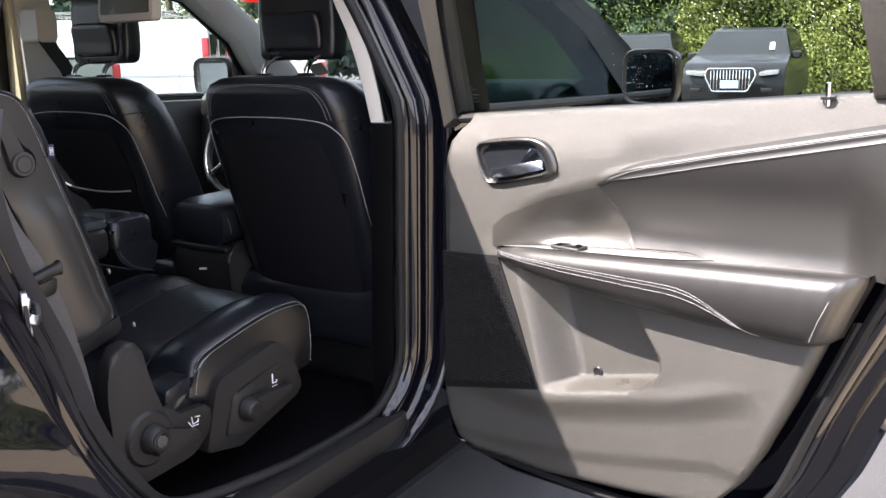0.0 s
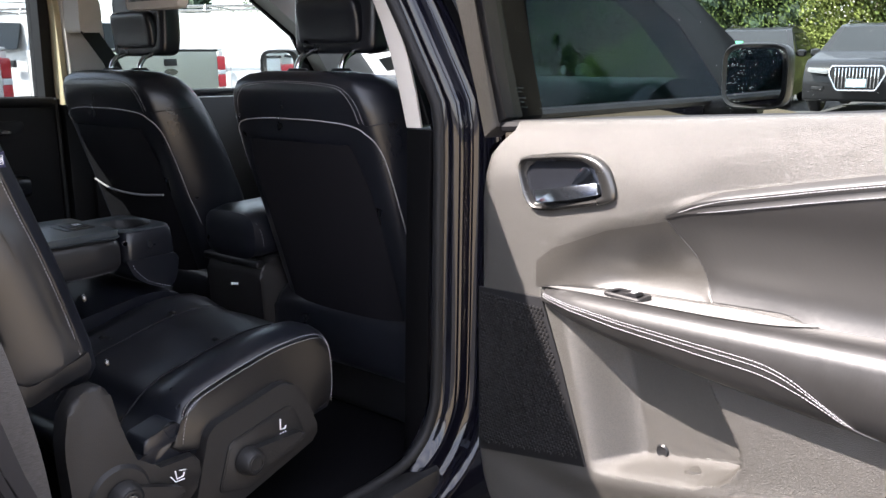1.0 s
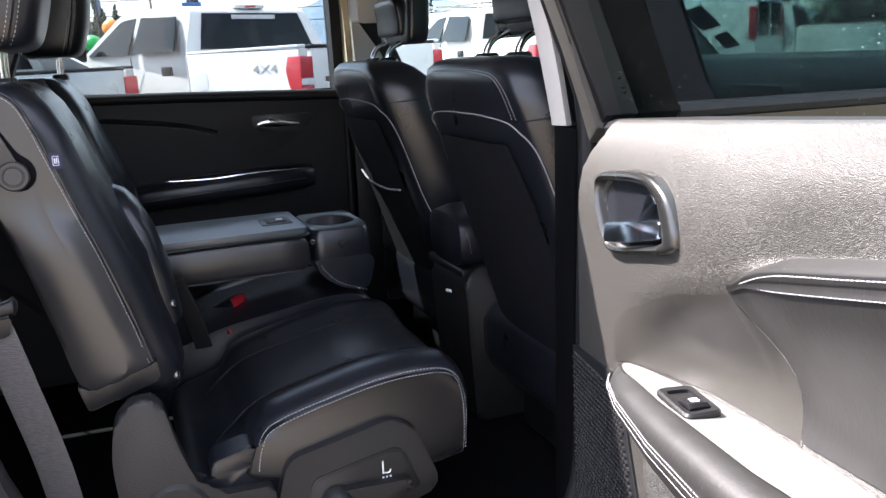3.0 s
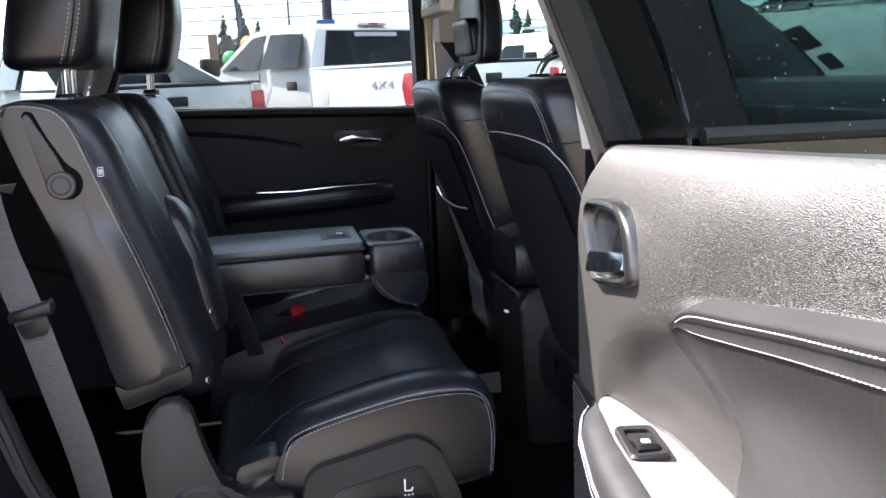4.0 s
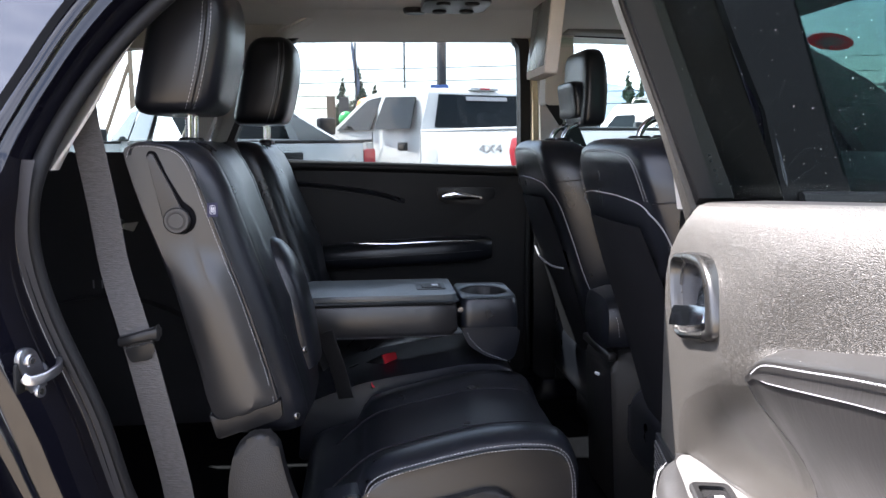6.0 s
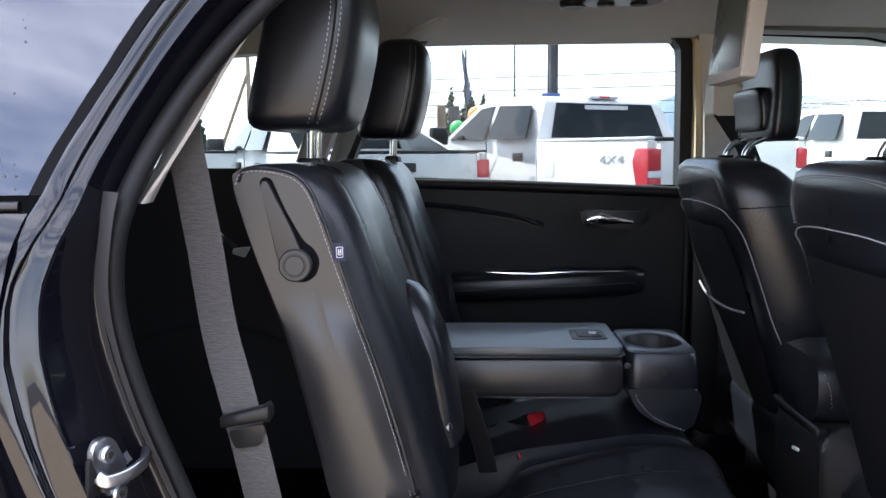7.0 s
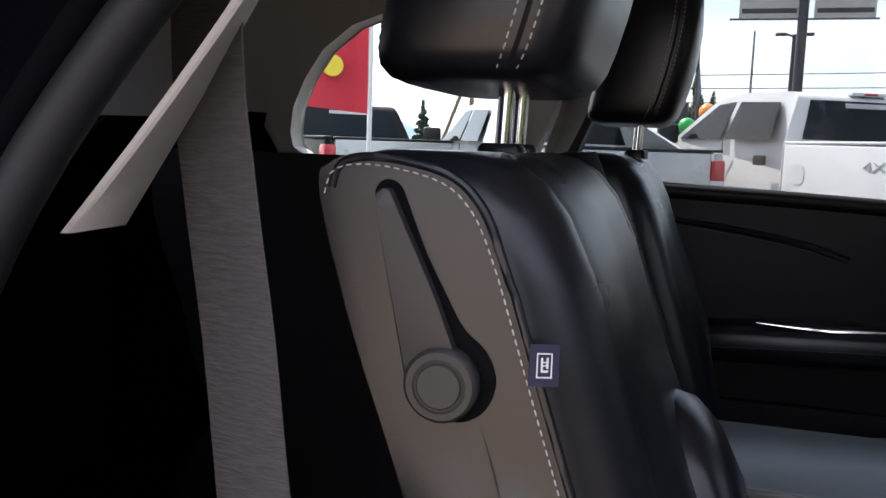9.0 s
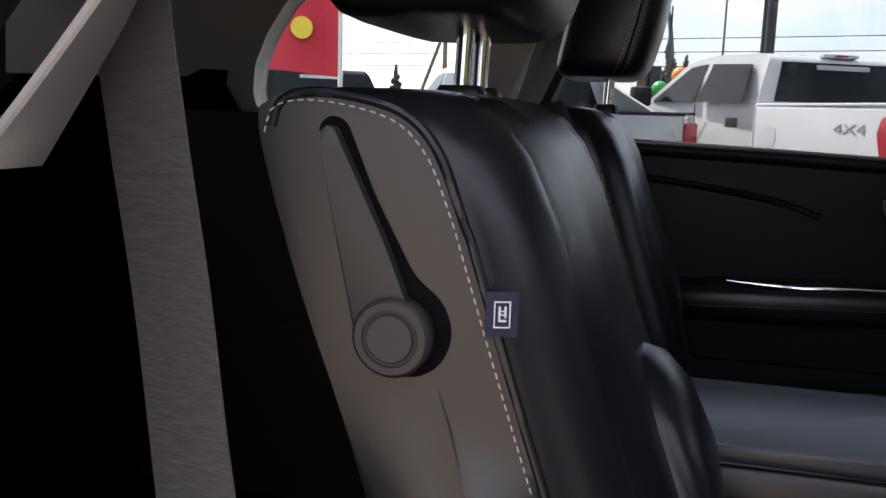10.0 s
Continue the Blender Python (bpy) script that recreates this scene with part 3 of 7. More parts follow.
for near in (True, False):
    # the strip that edges the centre pillar above the belt
    if near:
        cpart("pillar_lower", lean_slab([(1.520, 0.50), (1.66, 0.50), (1.66, 1.163), (1.524, 1.163)], 0.10, 0.06), PILLAR_FILM)
    else:
        cpart("pillar_cover", slab([(1.603, 1.165), (1.735, 1.165), (1.715, 1.40), (1.70, 1.600), (1.57, 1.600), (1.588, 1.56), (1.598, 1.42)], "y", 2.525, 2.60, 0.006), BEIGE, label="pale grey plastic pillar cover")
        cpart("pillar_lower", slab([(1.588, 0.50), (1.74, 0.50), (1.735, 1.163), (1.590, 1.163)], "y", 2.56, 2.63, 0.008), BLACK_TRIM)
    # rear pillar cover: a pale curved strip that faces forward behind the door seal
    outer = curve([(0.648, 1.230, 0), (0.676, 1.278, 0), (0.702, 1.328, 0), (0.730, 1.388, 0), (0.78, 1.468, 0), (0.86, 1.545, 0), (0.94, 1.59, 0)], 4)
    inner = curve([(0.638, 1.229, 0), (0.659, 1.281, 0), (0.677, 1.326, 0), (0.701, 1.388, 0), (0.752, 1.472, 0), (0.85, 1.552, 0), (0.94, 1.60, 0)], 4)
    strip = []
    for p, q in zip(outer, inner):
        yo, yi = side_y(p.y) + 0.170, side_y(q.y) + 0.220
        strip.append([(p.x - 0.004, yo - 0.003, p.y), (p.x - 0.001, yo - 0.002, p.y), (p.x, yo, p.y), (q.x, yi, q.y), (q.x - 0.003, yi + 0.003, q.y), (q.x - 0.018, yi + 0.002, q.y)])
    cpart("pillar_cover", mirror_y(loft(strip), not near), BEIGE, label="pale grey plastic pillar cover")
    cpart("quarter_lining", lean_slab([(0.59, 1.236), (0.62, 1.305), (0.66, 1.38), (0.715, 1.46), (0.79, 1.545), (0.88, 1.60), (0.40, 1.60), (-0.40, 1.58), (-0.55, 1.24), (0.10, 1.245), (0.075, 1.26), (0.075, 1.29), (0.095, 1.34), (0.13, 1.40), (0.18, 1.455), (0.25, 1.50), (0.34, 1.527), (0.48, 1.535), (0.61, 1.50), (0.60, 1.42), (0.56, 1.33), (0.52, 1.25)], 0.112 if near else 0.07, 0.06, near), BEIGE)
    edge = sorted([q for q in APERTURE if q[0] < 0.85 and 0.56 < q[1] < 1.262], key=lambda q: q[1])
    cpart("cargo_lining", mirror_y(loft([[(x + dx, side_y(min(z, 1.2)) + dy, z) for x, z in edge] for dx, dy in ((0.004, 0.105), (-0.012, 0.125), (-0.06, 0.165), (-0.20, 0.19), (-0.9, 0.16))], closed=False, caps=False), not near), LINING, label="black plastic load space lining")
    cpart("front_lining", lean_slab([(1.66, 0.46), (2.80, 0.46), (2.74, 1.155), (1.66, 1.172)], 0.05, 0.06, near), PLASTIC)
    cpart("front_pillar_cover", lean_slab(([(2.72, 1.175), (2.84, 1.18), (2.60, 1.385), (2.34, 1.53), (2.06, 1.60)] if near else [(2.72, 1.175), (3.00, 1.17), (2.72, 1.385), (2.41, 1.535), (2.10, 1.60)]) + [(1.66, 1.60), (1.66, 1.578), (2.0, 1.566), (2.245, 1.522), (2.52, 1.378)], 0.064 if near else 0.016, 0.05 if near else 0.075, near), PLASTIC if near else SHADED_PILLAR)
    if near:
        cpart("upper_pillar_core", lean_slab([(1.548, 1.17), (1.70, 1.17), (1.67, 1.575), (1.48, 1.59), (1.525, 1.43), (1.54, 1.30)], 0.125, 0.02), PILLAR_FILM)
        rim = []
        for z, xi, yi, xo, yo in ((1.166, 1.519, 1.140, 1.526, 1.110), (1.23, 1.513, 1.150, 1.521, 1.118), (1.30, 1.508, 1.166, 1.515, 1.132), (1.36, 1.504, 1.185, 1.506, 1.150), (1.43, 1.500, 1.217, 1.492, 1.175), (1.48, 1.490, 1.246, 1.472, 1.196), (1.53, 1.472, 1.275, 1.448, 1.218), (1.60, 1.42, 1.32, 1.39, 1.245)):
            rim.append([(xi, yi, z), (xi - 0.001, yi - 0.004, z), (xo, yo, z), (xo + 0.012, yo + 0.006, z), (xi + 0.014, yi - 0.002, z), (xi + 0.004, yi + 0.001, z)])
        cpart("upper_pillar_cover", loft(rim), BEIGE, label="pale grey centre pillar cover")
# pillar cover's return beyond the far door's seal, sunlight put into its cream colour
cpart("jamb_edge", slab([(1.586, 1.165), (1.604, 1.165), (1.600, 1.40), (1.590, 1.575), (1.574, 1.575), (1.582, 1.40)], "y", 2.545, 2.60, 0.003), SUNLIT_CREAM, label="edge of the far centre pillar with sunlight in its cream colour")
cpart("door_gap_seal", box(1.560, 1.606, 2.610, 2.650, 0.50, 1.168, 0.004), RUBBER)
cpart("tail_lining", slab([(-0.55, 1.0), (-0.50, 1.0), (-0.50, 2.66), (-0.55, 2.66)], "z", 0.44, 1.22, 0), BLACK_TRIM)

# striker on the rear jamb: a bolted plate with a folded tongue, facing forward
ST = Matrix(((0.39, 0, 0.92, 0.634), (0.92, 0, -0.39, 1.076), (0, 1, 0, 0.966), (0, 0, 0, 1)))


def on_jamb(bm):
    bm.transform(ST)
    return bm


PLATE_LINE = [(-0.019, 0.020), (-0.014, 0.036), (0.000, 0.041), (0.012, 0.036), (0.019, 0.010), (0.017, -0.028), (0.008, -0.041), (-0.006, -0.040), (-0.014, -0.012)]
striker = cpart("striker", on_jamb(slab(fillet([(a - 0.22 * b, b) for a, b in PLATE_LINE], 0.006), "z", -0.002, 0.006, 0.0015)), STEEL, label="bright steel door striker")
cpart("tongue", on_jamb(strap(curve([(-0.017, 0.003, 0.005), (-0.014, -0.002, 0.013), (0.002, -0.001, 0.020), (0.022, 0.004, 0.022), (0.036, 0.008, 0.017), (0.041, 0.010, 0.008)], 4), (0.15, 1, 0), 0.013, 0.006)), STEEL, striker)
cpart("rubber_pad", on_jamb(slab(fillet([(-0.030, -0.020), (-0.014, -0.018), (-0.018, 0.024), (-0.026, 0.022)], 0.003), "z", -0.001, 0.004, 0.001)), RUBBER, striker)
for a, b in ((-0.005, 0.022), (0.007, -0.022)):
    bolt = cpart("bolt", on_jamb(cyl((a, b, 0.005), (0, 0, 1), 0.0095, 0.005, n=18, bevel=0.002)), STEEL, striker)
    cpart("socket", on_jamb(cyl((a, b, 0.0099), (0, 0, 1), 0.0045, 0.0008, n=6)), SATIN, bolt)

# wheels
for wx, wy in ((0.30, 0.93), (0.30, 2.45), (3.22, 0.93), (3.22, 2.45)):
    wheel = cpart("wheel", cyl((wx, wy + 0.03, 0.36), (0, 1, 0), 0.36, 0.22, n=36, bevel=0.04), RUBBER, label="black rubber tyre")
    cpart("rim", cyl((wx, wy + 0.027, 0.36), (0, 1, 0), 0.23, 0.226, n=30, bevel=0.02), SATIN, wheel)
    cpart("hub", cyl((wx, wy + 0.02, 0.36), (0, 1, 0), 0.06, 0.24, n=16, bevel=0.01), STEEL, wheel)


def door_mirror(x, y, z, w, h, name_label):
    m = cpart("door_mirror", loft([ring((x + dx, y, z), (0, 1, 0), (0, 0, 1), w * a, h * b, 4.4, 32) for dx, a, b in ((0.0, 0.88, 0.86), (-0.008, 0.96, 0.95), (0.0, 1.0, 1.0), (0.04, 0.98, 0.97), (0.09, 0.78, 0.76), (0.12, 0.4, 0.4))]), BLACK_TRIM, label=name_label)
    cpart("mirror_glass", loft([ring((x + dx, y, z), (0.12, 1, 0), (0, 0, 1), w * 0.85, h * 0.83, 4.6, 32) for dx in (-0.010, -0.004)]), MIRROR, m)
    cpart("mirror_foot", tube([(x + 0.05, y, z - h * 0.45), (x + 0.06, y + (0.14 if y < MID else -0.14), z - h * 0.55)], 0.026, 10), BLACK_TRIM, m)
    rng = random.Random(int(y * 100))
    b = bmesh.new()
    for _ in range(60):
        yy, zz, r = y + rng.uniform(-0.4, 0.4) * w, z + rng.uniform(-0.4, 0.4) * h, rng.uniform(0.0006, 0.0016)
        loft([[(x - 0.0105 - r * k - 0.12 * (yy - y), yy + r * q * math.cos(a), zz + r * q * math.sin(a)) for a in (0, 1.05, 2.1, 3.14, 4.19, 5.24)] for k, q in ((0, 1), (0.5, 0.7), (0.7, 0.15))], bm=b)
    cpart("water_drops", b, DROPS, m)["kind"] = "stuff"
    return m


DROPS = mat("water_drops", (0.34, 0.36, 0.36), 0.15, vary=0.05)
door_mirror(2.50, 0.842, 1.238, 0.170, 0.165, "black door mirror with water drops on its glass")
door_mirror(2.58, 2.745, 1.242, 0.240, 0.168, "black door mirror with water drops on its glass")

# ---- the open rear side door: u runs from the hinge outwards, d away from the lining, z up ----
DOOR_M = Matrix(((-0.1706, 0.9853, 0, 1.385), (-0.9853, -0.1706, 0, 0.75), (0, 0, 1, 0), (0, 0, 0, 1)))
door = thing("rear_side_door", "open black car door with sunlit dark grained lining and stitched armrest", "car door", DOOR_M)


U_LEFT = [(0.50, -0.095), (0.53, -0.115), (0.58, -0.138), (0.62, -0.146), (1.10, -0.146), (1.14, -0.140), (1.17, -0.128), (1.19, -0.105), (1.205, -0.08)]
U_RIGHT = [(0.52, 0.43), (0.57, 0.485), (0.62, 0.515), (0.72, 0.555), (0.86, 0.605), (1.0, 0.66), (1.1, 0.69), (1.24, 0.71)]
Z_BOT = [(-0.15, 0.54), (-0.07, 0.512), (0.1, 0.512), (0.3, 0.535), (0.45, 0.56), (0.52, 0.585)]
Z_TOP = [(-0.15, 1.185), (-0.08, 1.197), (0.3, 1.222), (0.71, 1.25)]


ROLL = [(0.218, 1.088), (0.24, 1.097), (0.29, 1.108), (0.362, 1.1235), (0.434, 1.139), (0.52, 1.156), (0.58, 1.168), (0.672, 1.186)]


def grow(u):
    return ease(0.205, 0.30, u)


def hollow(u, w):
    """The lining falls back above the insert's roll."""
    return 0.007 * ease(0.085, 0.020, w) * ease(0.010, 0.022, w) * grow(u)


def lining_depth(u, z):
    d = 0.0
    d += hollow(u, z - lerp(ROLL, u))
    # gentle hollow below the belt roll
    d += 0.004 * math.exp(-((z - 1.05) / 0.05) ** 2) * ease(0.12, 0.25, u)
    # scoop whose rim runs from the armrest's end up to the insert, and down onto the tray
    rim = lerp([(-0.035, 0.965), (-0.015, 0.992), (0.017, 1.018), (0.116, 1.059), (0.21, 1.084)], u)
    span = 0.085
    if u > 0.21:
        rim = lerp(ROLL, u) - 0.004
        span = 0.085 + (rim - 1.085) * ease(0.21, 0.30, u)
    deep = ease(-0.03, 0.06, u) * ease(0.69, 0.60, u)
    d += (0.010 + 0.034 * ease(0.0, 0.15, u)) * ease(rim + 0.016, rim - span, z) * deep * ease(0.93, 0.955, z)
    if z > 0.94:
        d -= 0.012 * ease(0.0, 0.12, u) * max(0.0, min(1.2, (1.014 - z) / 0.040)) ** 2 * deep
    # recess for the handle's cup
    q = ((u - 0.036 + (z - 1.115) * 0.12) / 0.070) ** 4 + ((z - 1.115 - 0.13 * (u - 0.036)) / 0.033) ** 4
    d += 0.024 * ease(1.25, 0.75, q)
    # map pocket with a sharp right rim
    left = 0.035 + (0.93 - z) * 0.27
    right = lerp([(0.735, 0.285), (0.745, 0.312), (0.758, 0.327), (0.781, 0.340), (0.806, 0.336), (0.84, 0.314), (0.873, 0.293), (0.91, 0.272)], z)
    low = lerp([(0.09, 0.686), (0.20, 0.712), (0.30, 0.738)], u)
    pocket = ease(left, left + 0.075, u) * ease(right + 0.003, right - 0.008, u) * ease(low - 0.006, low + 0.014, z) * ease(0.95, 0.92, z)
    d += 0.060 * pocket
    # ledge under the pocket with its slanting crease
    step = lerp([(0.10, 0.655), (0.126, 0.660), (0.353, 0.718), (0.511, 0.776)], u)
    d += 0.008 * ease(step + 0.020, step - 0.034, z) * ease(-0.12, 0.02, u) * ease(0.54, 0.44, u)
    d -= 0.002 * math.exp(-((z - step - 0.016) / 0.018) ** 2) * ease(-0.05, 0.1, u) * ease(0.52, 0.40, u)
    # crease near the bottom edge
    foot = lerp([(0.0, 0.548), (0.18, 0.575), (0.43, 0.632)], u)
    d += 0.004 * ease(foot + 0.016, foot - 0.016, z)
    return d


def lining():
    nu, nz = 190, 210
    bm = bmesh.new()
    rows = []
    for j in range(nz + 1):
        row = []
        t = j / nz
        for i in range(nu + 1):
            s = i / nu
            zn = 0.52 + t * 0.70
            u = lerp(U_LEFT, zn) + s * (lerp(U_RIGHT, zn) - lerp(U_LEFT, zn))
            z0, z1 = lerp(Z_BOT, u), lerp(Z_TOP, u)
            z = z0 + t * (z1 - z0)
            e = min(s * 0.78, (1 - s) * 0.75, t * 0.68)
            r = 0.028 if t > 0.5 else 0.016
            top = 1 - min((1 - t) * 0.68, 0.10) / 0.10
            roll = (r - math.sqrt(max(0, r * r - (r - e) ** 2))) if e < r else 0.0
            roll = max(roll, 0.034 * (1 - math.sqrt(max(0, 1 - top ** 2))))
            row.append(bm.verts.new((u, lining_depth(u, z) + roll, z)))
        rows.append(row)
    for a, b in zip(rows, rows[1:]):
        for i in range(nu):
            bm.faces.new((a[i], a[i + 1], b[i + 1], b[i]))
    rim = rows[0] + [r[-1] for r in rows[1:]] + rows[-1][-2::-1] + [r[0] for r in rows[-2:0:-1]]
    back = [bm.verts.new((v.co.x, 0.05, v.co.z)) for v in rim]
    for i in range(len(rim)):
        bm.faces.new((rim[i], rim[i - 1], back[i - 1], back[i]))
    return bm


panel = part("lining", lining(), DOOR_SKIN, door, "dark grained vinyl door lining")

SHELL = fillet([(-0.165, 0.50), (0.0, 0.475), (0.35, 0.49), (0.49, 0.54), (0.545, 0.62), (0.598, 0.77), (0.645, 0.88), (0.69, 0.98), (0.738, 1.08), (0.745, 1.235), (0.3, 1.205), (-0.10, 1.178), (-0.165, 1.15)], [0.04, 0.02, 0.05, 0.05, 0.05, 0.05, 0.05, 0.05, 0.05, 0.02, 0.0, 0.02, 0.02], 5)


def shell_ring(d, s):
    """The shell's outline at depth d, stepped outwards by s along its free edge."""
    return [(u + s * ease(0.30, 0.55, u) * ease(1.24, 1.18, z), d, z - s * 0.5 * ease(0.62, 0.5, z)) for u, z in SHELL]


part("shell", loft([shell_ring(d, s) for d, s in ((0.100, -0.012), (0.050, -0.012), (0.045, -0.004), (0.046, 0.004), (0.054, 0.010), (0.074, 0.013), (0.080, 0.020), (0.083, 0.036), (0.104, 0.040), (0.110, 0.048), (0.113, 0.072), (0.140, 0.080), (0.146, 0.074), (0.150, 0.05))]), PAINT, door, "gloss black painted door shell")
part("edge_seal", tube([(p.x, 0.046, p.y) for p in curve([(-0.10, 0.497, 0), (0.2, 0.494, 0), (0.42, 0.522, 0), (0.520, 0.590, 0), (0.583, 0.75, 0), (0.640, 0.90, 0), (0.712, 1.08, 0), (0.730, 1.22, 0)], 6)], 0.009, 8), RUBBER, door)


def frame_slab(pts, d0, d1, bevel=0.005):
    """Part of the window frame, which leans in above the belt."""
    bm = slab(pts, "y", d0, d1, bevel)
    for v in bm.verts:
        v.co.y -= max(0, v.co.z - 1.2) * 0.42
    return bm


part("frame_front", frame_slab([(-0.160, 1.165), (-0.130, 1.185), (-0.120, 1.28), (-0.102, 1.40), (-0.06, 1.50), (0.03, 1.56), (-0.03, 1.588), (-0.095, 1.52), (-0.142, 1.40), (-0.154, 1.28)], 0.028, 0.075), DOOR_SKIN, door, "grey plastic window frame lining")
part("frame_channel", frame_slab([(-0.131, 1.19), (-0.113, 1.20), (-0.102, 1.30), (-0.084, 1.41), (-0.035, 1.51), (0.04, 1.545), (0.03, 1.56), (-0.06, 1.50), (-0.102, 1.40), (-0.121, 1.28)], 0.033, 0.072, 0.002), RUBBER, door)
part("outer_cover", frame_slab([(-0.128, 1.19), (-0.116, 1.20), (-0.105, 1.30), (-0.087, 1.41), (-0.038, 1.51), (0.03, 1.55), (0.02, 1.56), (-0.065, 1.50), (-0.106, 1.40), (-0.124, 1.28)], 0.066, 0.125, 0.003), PILLAR_FILM, door, "matt black cover strip outside the window frame")
part("frame_rear", frame_slab([(0.632, 1.237), (0.735, 1.246), (0.725, 1.32), (0.69, 1.43), (0.61, 1.53), (0.50, 1.595), (0.47, 1.562), (0.575, 1.49), (0.622, 1.38)], 0.028, 0.075), DOOR_SKIN, door)
part("frame_top", frame_slab([(0.0, 1.55), (0.20, 1.562), (0.50, 1.555), (0.51, 1.594), (0.20, 1.602), (-0.03, 1.588)], 0.028, 0.075), DOOR_SKIN, door)
part("pane", frame_slab([(-0.124, 1.17), (0.645, 1.217), (0.64, 1.38), (0.59, 1.49), (0.48, 1.570), (0.2, 1.575), (0.0, 1.56), (-0.085, 1.44), (-0.112, 1.32)], 0.060, 0.064, 0.0), GLASS_DOOR, door, "green tinted window pane with dried water drops")
part("pane_seal", tube([(-0.128, 0.044, 1.185), (0.1, 0.044, 1.202), (0.35, 0.044, 1.2175), (0.62, 0.044, 1.238)], 0.0095, 8), RUBBER, door)
# small maker's marks etched at the pane's corner, as plain bars
b = bmesh.new()
for k, (w, z) in enumerate(((0.016, 1.246), (0.011, 1.240), (0.015, 1.230), (0.009, 1.224), (0.013, 1.216))):
    box(-0.096, -0.096 + w, 0.0565 - (z - 1.2) * 0.42, 0.0573 - (z - 1.2) * 0.42, z, z + 0.0022, 0, bm=b)
part("glass_marking", b, mat("etched_marking", (0.035, 0.037, 0.037), 0.6), door)
random.seed(11)
b = bmesh.new()
for _ in range(230):
    u, z = random.uniform(-0.08, 0.58), 1.215 + random.random() ** 1.6 * 0.26
    r = random.uniform(0.00014, 0.00036)
    d = 0.0595 - (z - 1.2) * 0.42
    loft([[(u + r * k * math.cos(a), d - r * h, z + r * k * math.sin(a) * 1.3) for a in (0, 1.05, 2.1, 3.14, 4.19, 5.24)] for k, h in ((1, 0), (0.7, 0.5), (0.15, 0.7))], bm=b)
drops = part("water_marks", b, mat("dried_drops", (0.6, 0.62, 0.62), 0.35), door)
drops["kind"] = "stuff"
# lock button
lock = part("lock_button", cyl((0.572, 0.018, 1.225), (0, -0.02, 1), 0.0040, 0.034, n=14, bevel=0.001), CHROME, door, "chrome lock button")
part("collar", disc_ring((0.572, 0.018, 1.235), (0, 0, 1), 0.005, 0.010, 0.004), BLACK_TRIM, lock)

# inside handle: a bezel that is broad at one end, a deep cup and a chrome lever
def loop(pts):
    return [(p.x, p.y) for p in curve([(*p, 0) for p in pts], 5, True)]


HB = loop([(-0.043, 1.144), (0.005, 1.1555), (0.067, 1.161), (0.102, 1.155), (0.124, 1.139), (0.1345, 1.110), (0.122, 1.096), (0.057, 1.081), (0.001, 1.070), (-0.028, 1.077), (-0.044, 1.112)])
HI = loop([(-0.038, 1.139), (0.009, 1.1455), (0.062, 1.1495), (0.084, 1.1465), (0.099, 1.136), (0.1095, 1.111), (0.104, 1.1015), (0.057, 1.090), (0.001, 1.0785), (-0.022, 1.0835), (-0.039, 1.114)])


def between(k, d, c=(0.036, 1.1155)):
    """The handle's outline from the bezel's rim (0) by its inner edge (1) towards the cup's middle (2)."""
    a, b, f = (HB, HI, k) if k <= 1 else (HI, [c] * len(HI), k - 1)
    return [(p[0] + (q[0] - p[0]) * f, d, p[1] + (q[1] - p[1]) * f) for p, q in zip(a, b)]


handle = part("handle_bezel", loft([between(k, d) for k, d in ((0, 0.006), (0, -0.003), (0.06, -0.0055), (0.2, -0.0075), (0.5, -0.0085), (0.8, -0.0070), (0.94, -0.0045), (1.0, -0.001), (1.02, 0.005))], caps=False), BEZEL, door, "satin graphite handle surround")
part("cup", loft([between(k, d) for k, d in ((1.01, 0.003), (1.05, 0.010), (1.12, 0.016), (1.3, 0.0195), (1.7, 0.021))]), CUP_SKIN, handle)
lever = slab(fillet([(-0.0115, 1.1005), (0.028, 1.1075), (0.1015, 1.1215), (0.1085, 1.1065), (0.057, 1.094), (0.0, 1.083)], [0.004, 0.0, 0.003, 0.004, 0.0, 0.003], 4), "y", -0.011, -0.003, 0.0022, 3)
for v in lever.verts:
    v.co.y += (v.co.z - 1.10) * 0.35
slab(fillet([(0.050, 1.108), (0.066, 1.131), (0.0745, 1.1425), (0.0865, 1.1405), (0.101, 1.119)], [0.002, 0.006, 0.004, 0.006, 0.002], 4), "y", -0.002, 0.012, 0.004, 3, lever)
part("lever", lever, LEVER, handle, "dark chrome pull lever")

# armrest
ARM = [(-0.002, 0.000, 0.950, 0.932), (0.012, 0.016, 0.956, 0.930), (0.04, 0.030, 0.960, 0.926), (0.09, 0.042, 0.965, 0.917), (0.18, 0.050, 0.971, 0.906), (0.30, 0.052, 0.978, 0.897), (0.42, 0.052, 0.985, 0.890), (0.52, 0.052, 0.991, 0.887), (0.59, 0.052, 0.995, 0.886), (0.610, 0.051, 0.996, 0.886), (0.622, 0.046, 0.997, 0.886), (0.631, 0.036, 0.997, 0.887), (0.638, 0.018, 0.997, 0.888), (0.642, -0.010, 0.997, 0.889)]


def arm_section(depth, top, bot):
    back = 0.055
    h = top - bot
    return [(back, top - 0.010), (0.01, top - 0.0035), (-depth * 0.5, top), (-depth + 0.016, top - 0.002), (-depth + 0.009, top - 0.005), (-depth + 0.0035, top - 0.011), (-depth + 0.0005, top - 0.020), (-depth, top - h * 0.42), (-depth + 0.004, bot + h * 0.30), (-depth + 0.014, bot + h * 0.10), (-depth + 0.028, bot), (back, bot - 0.004)]


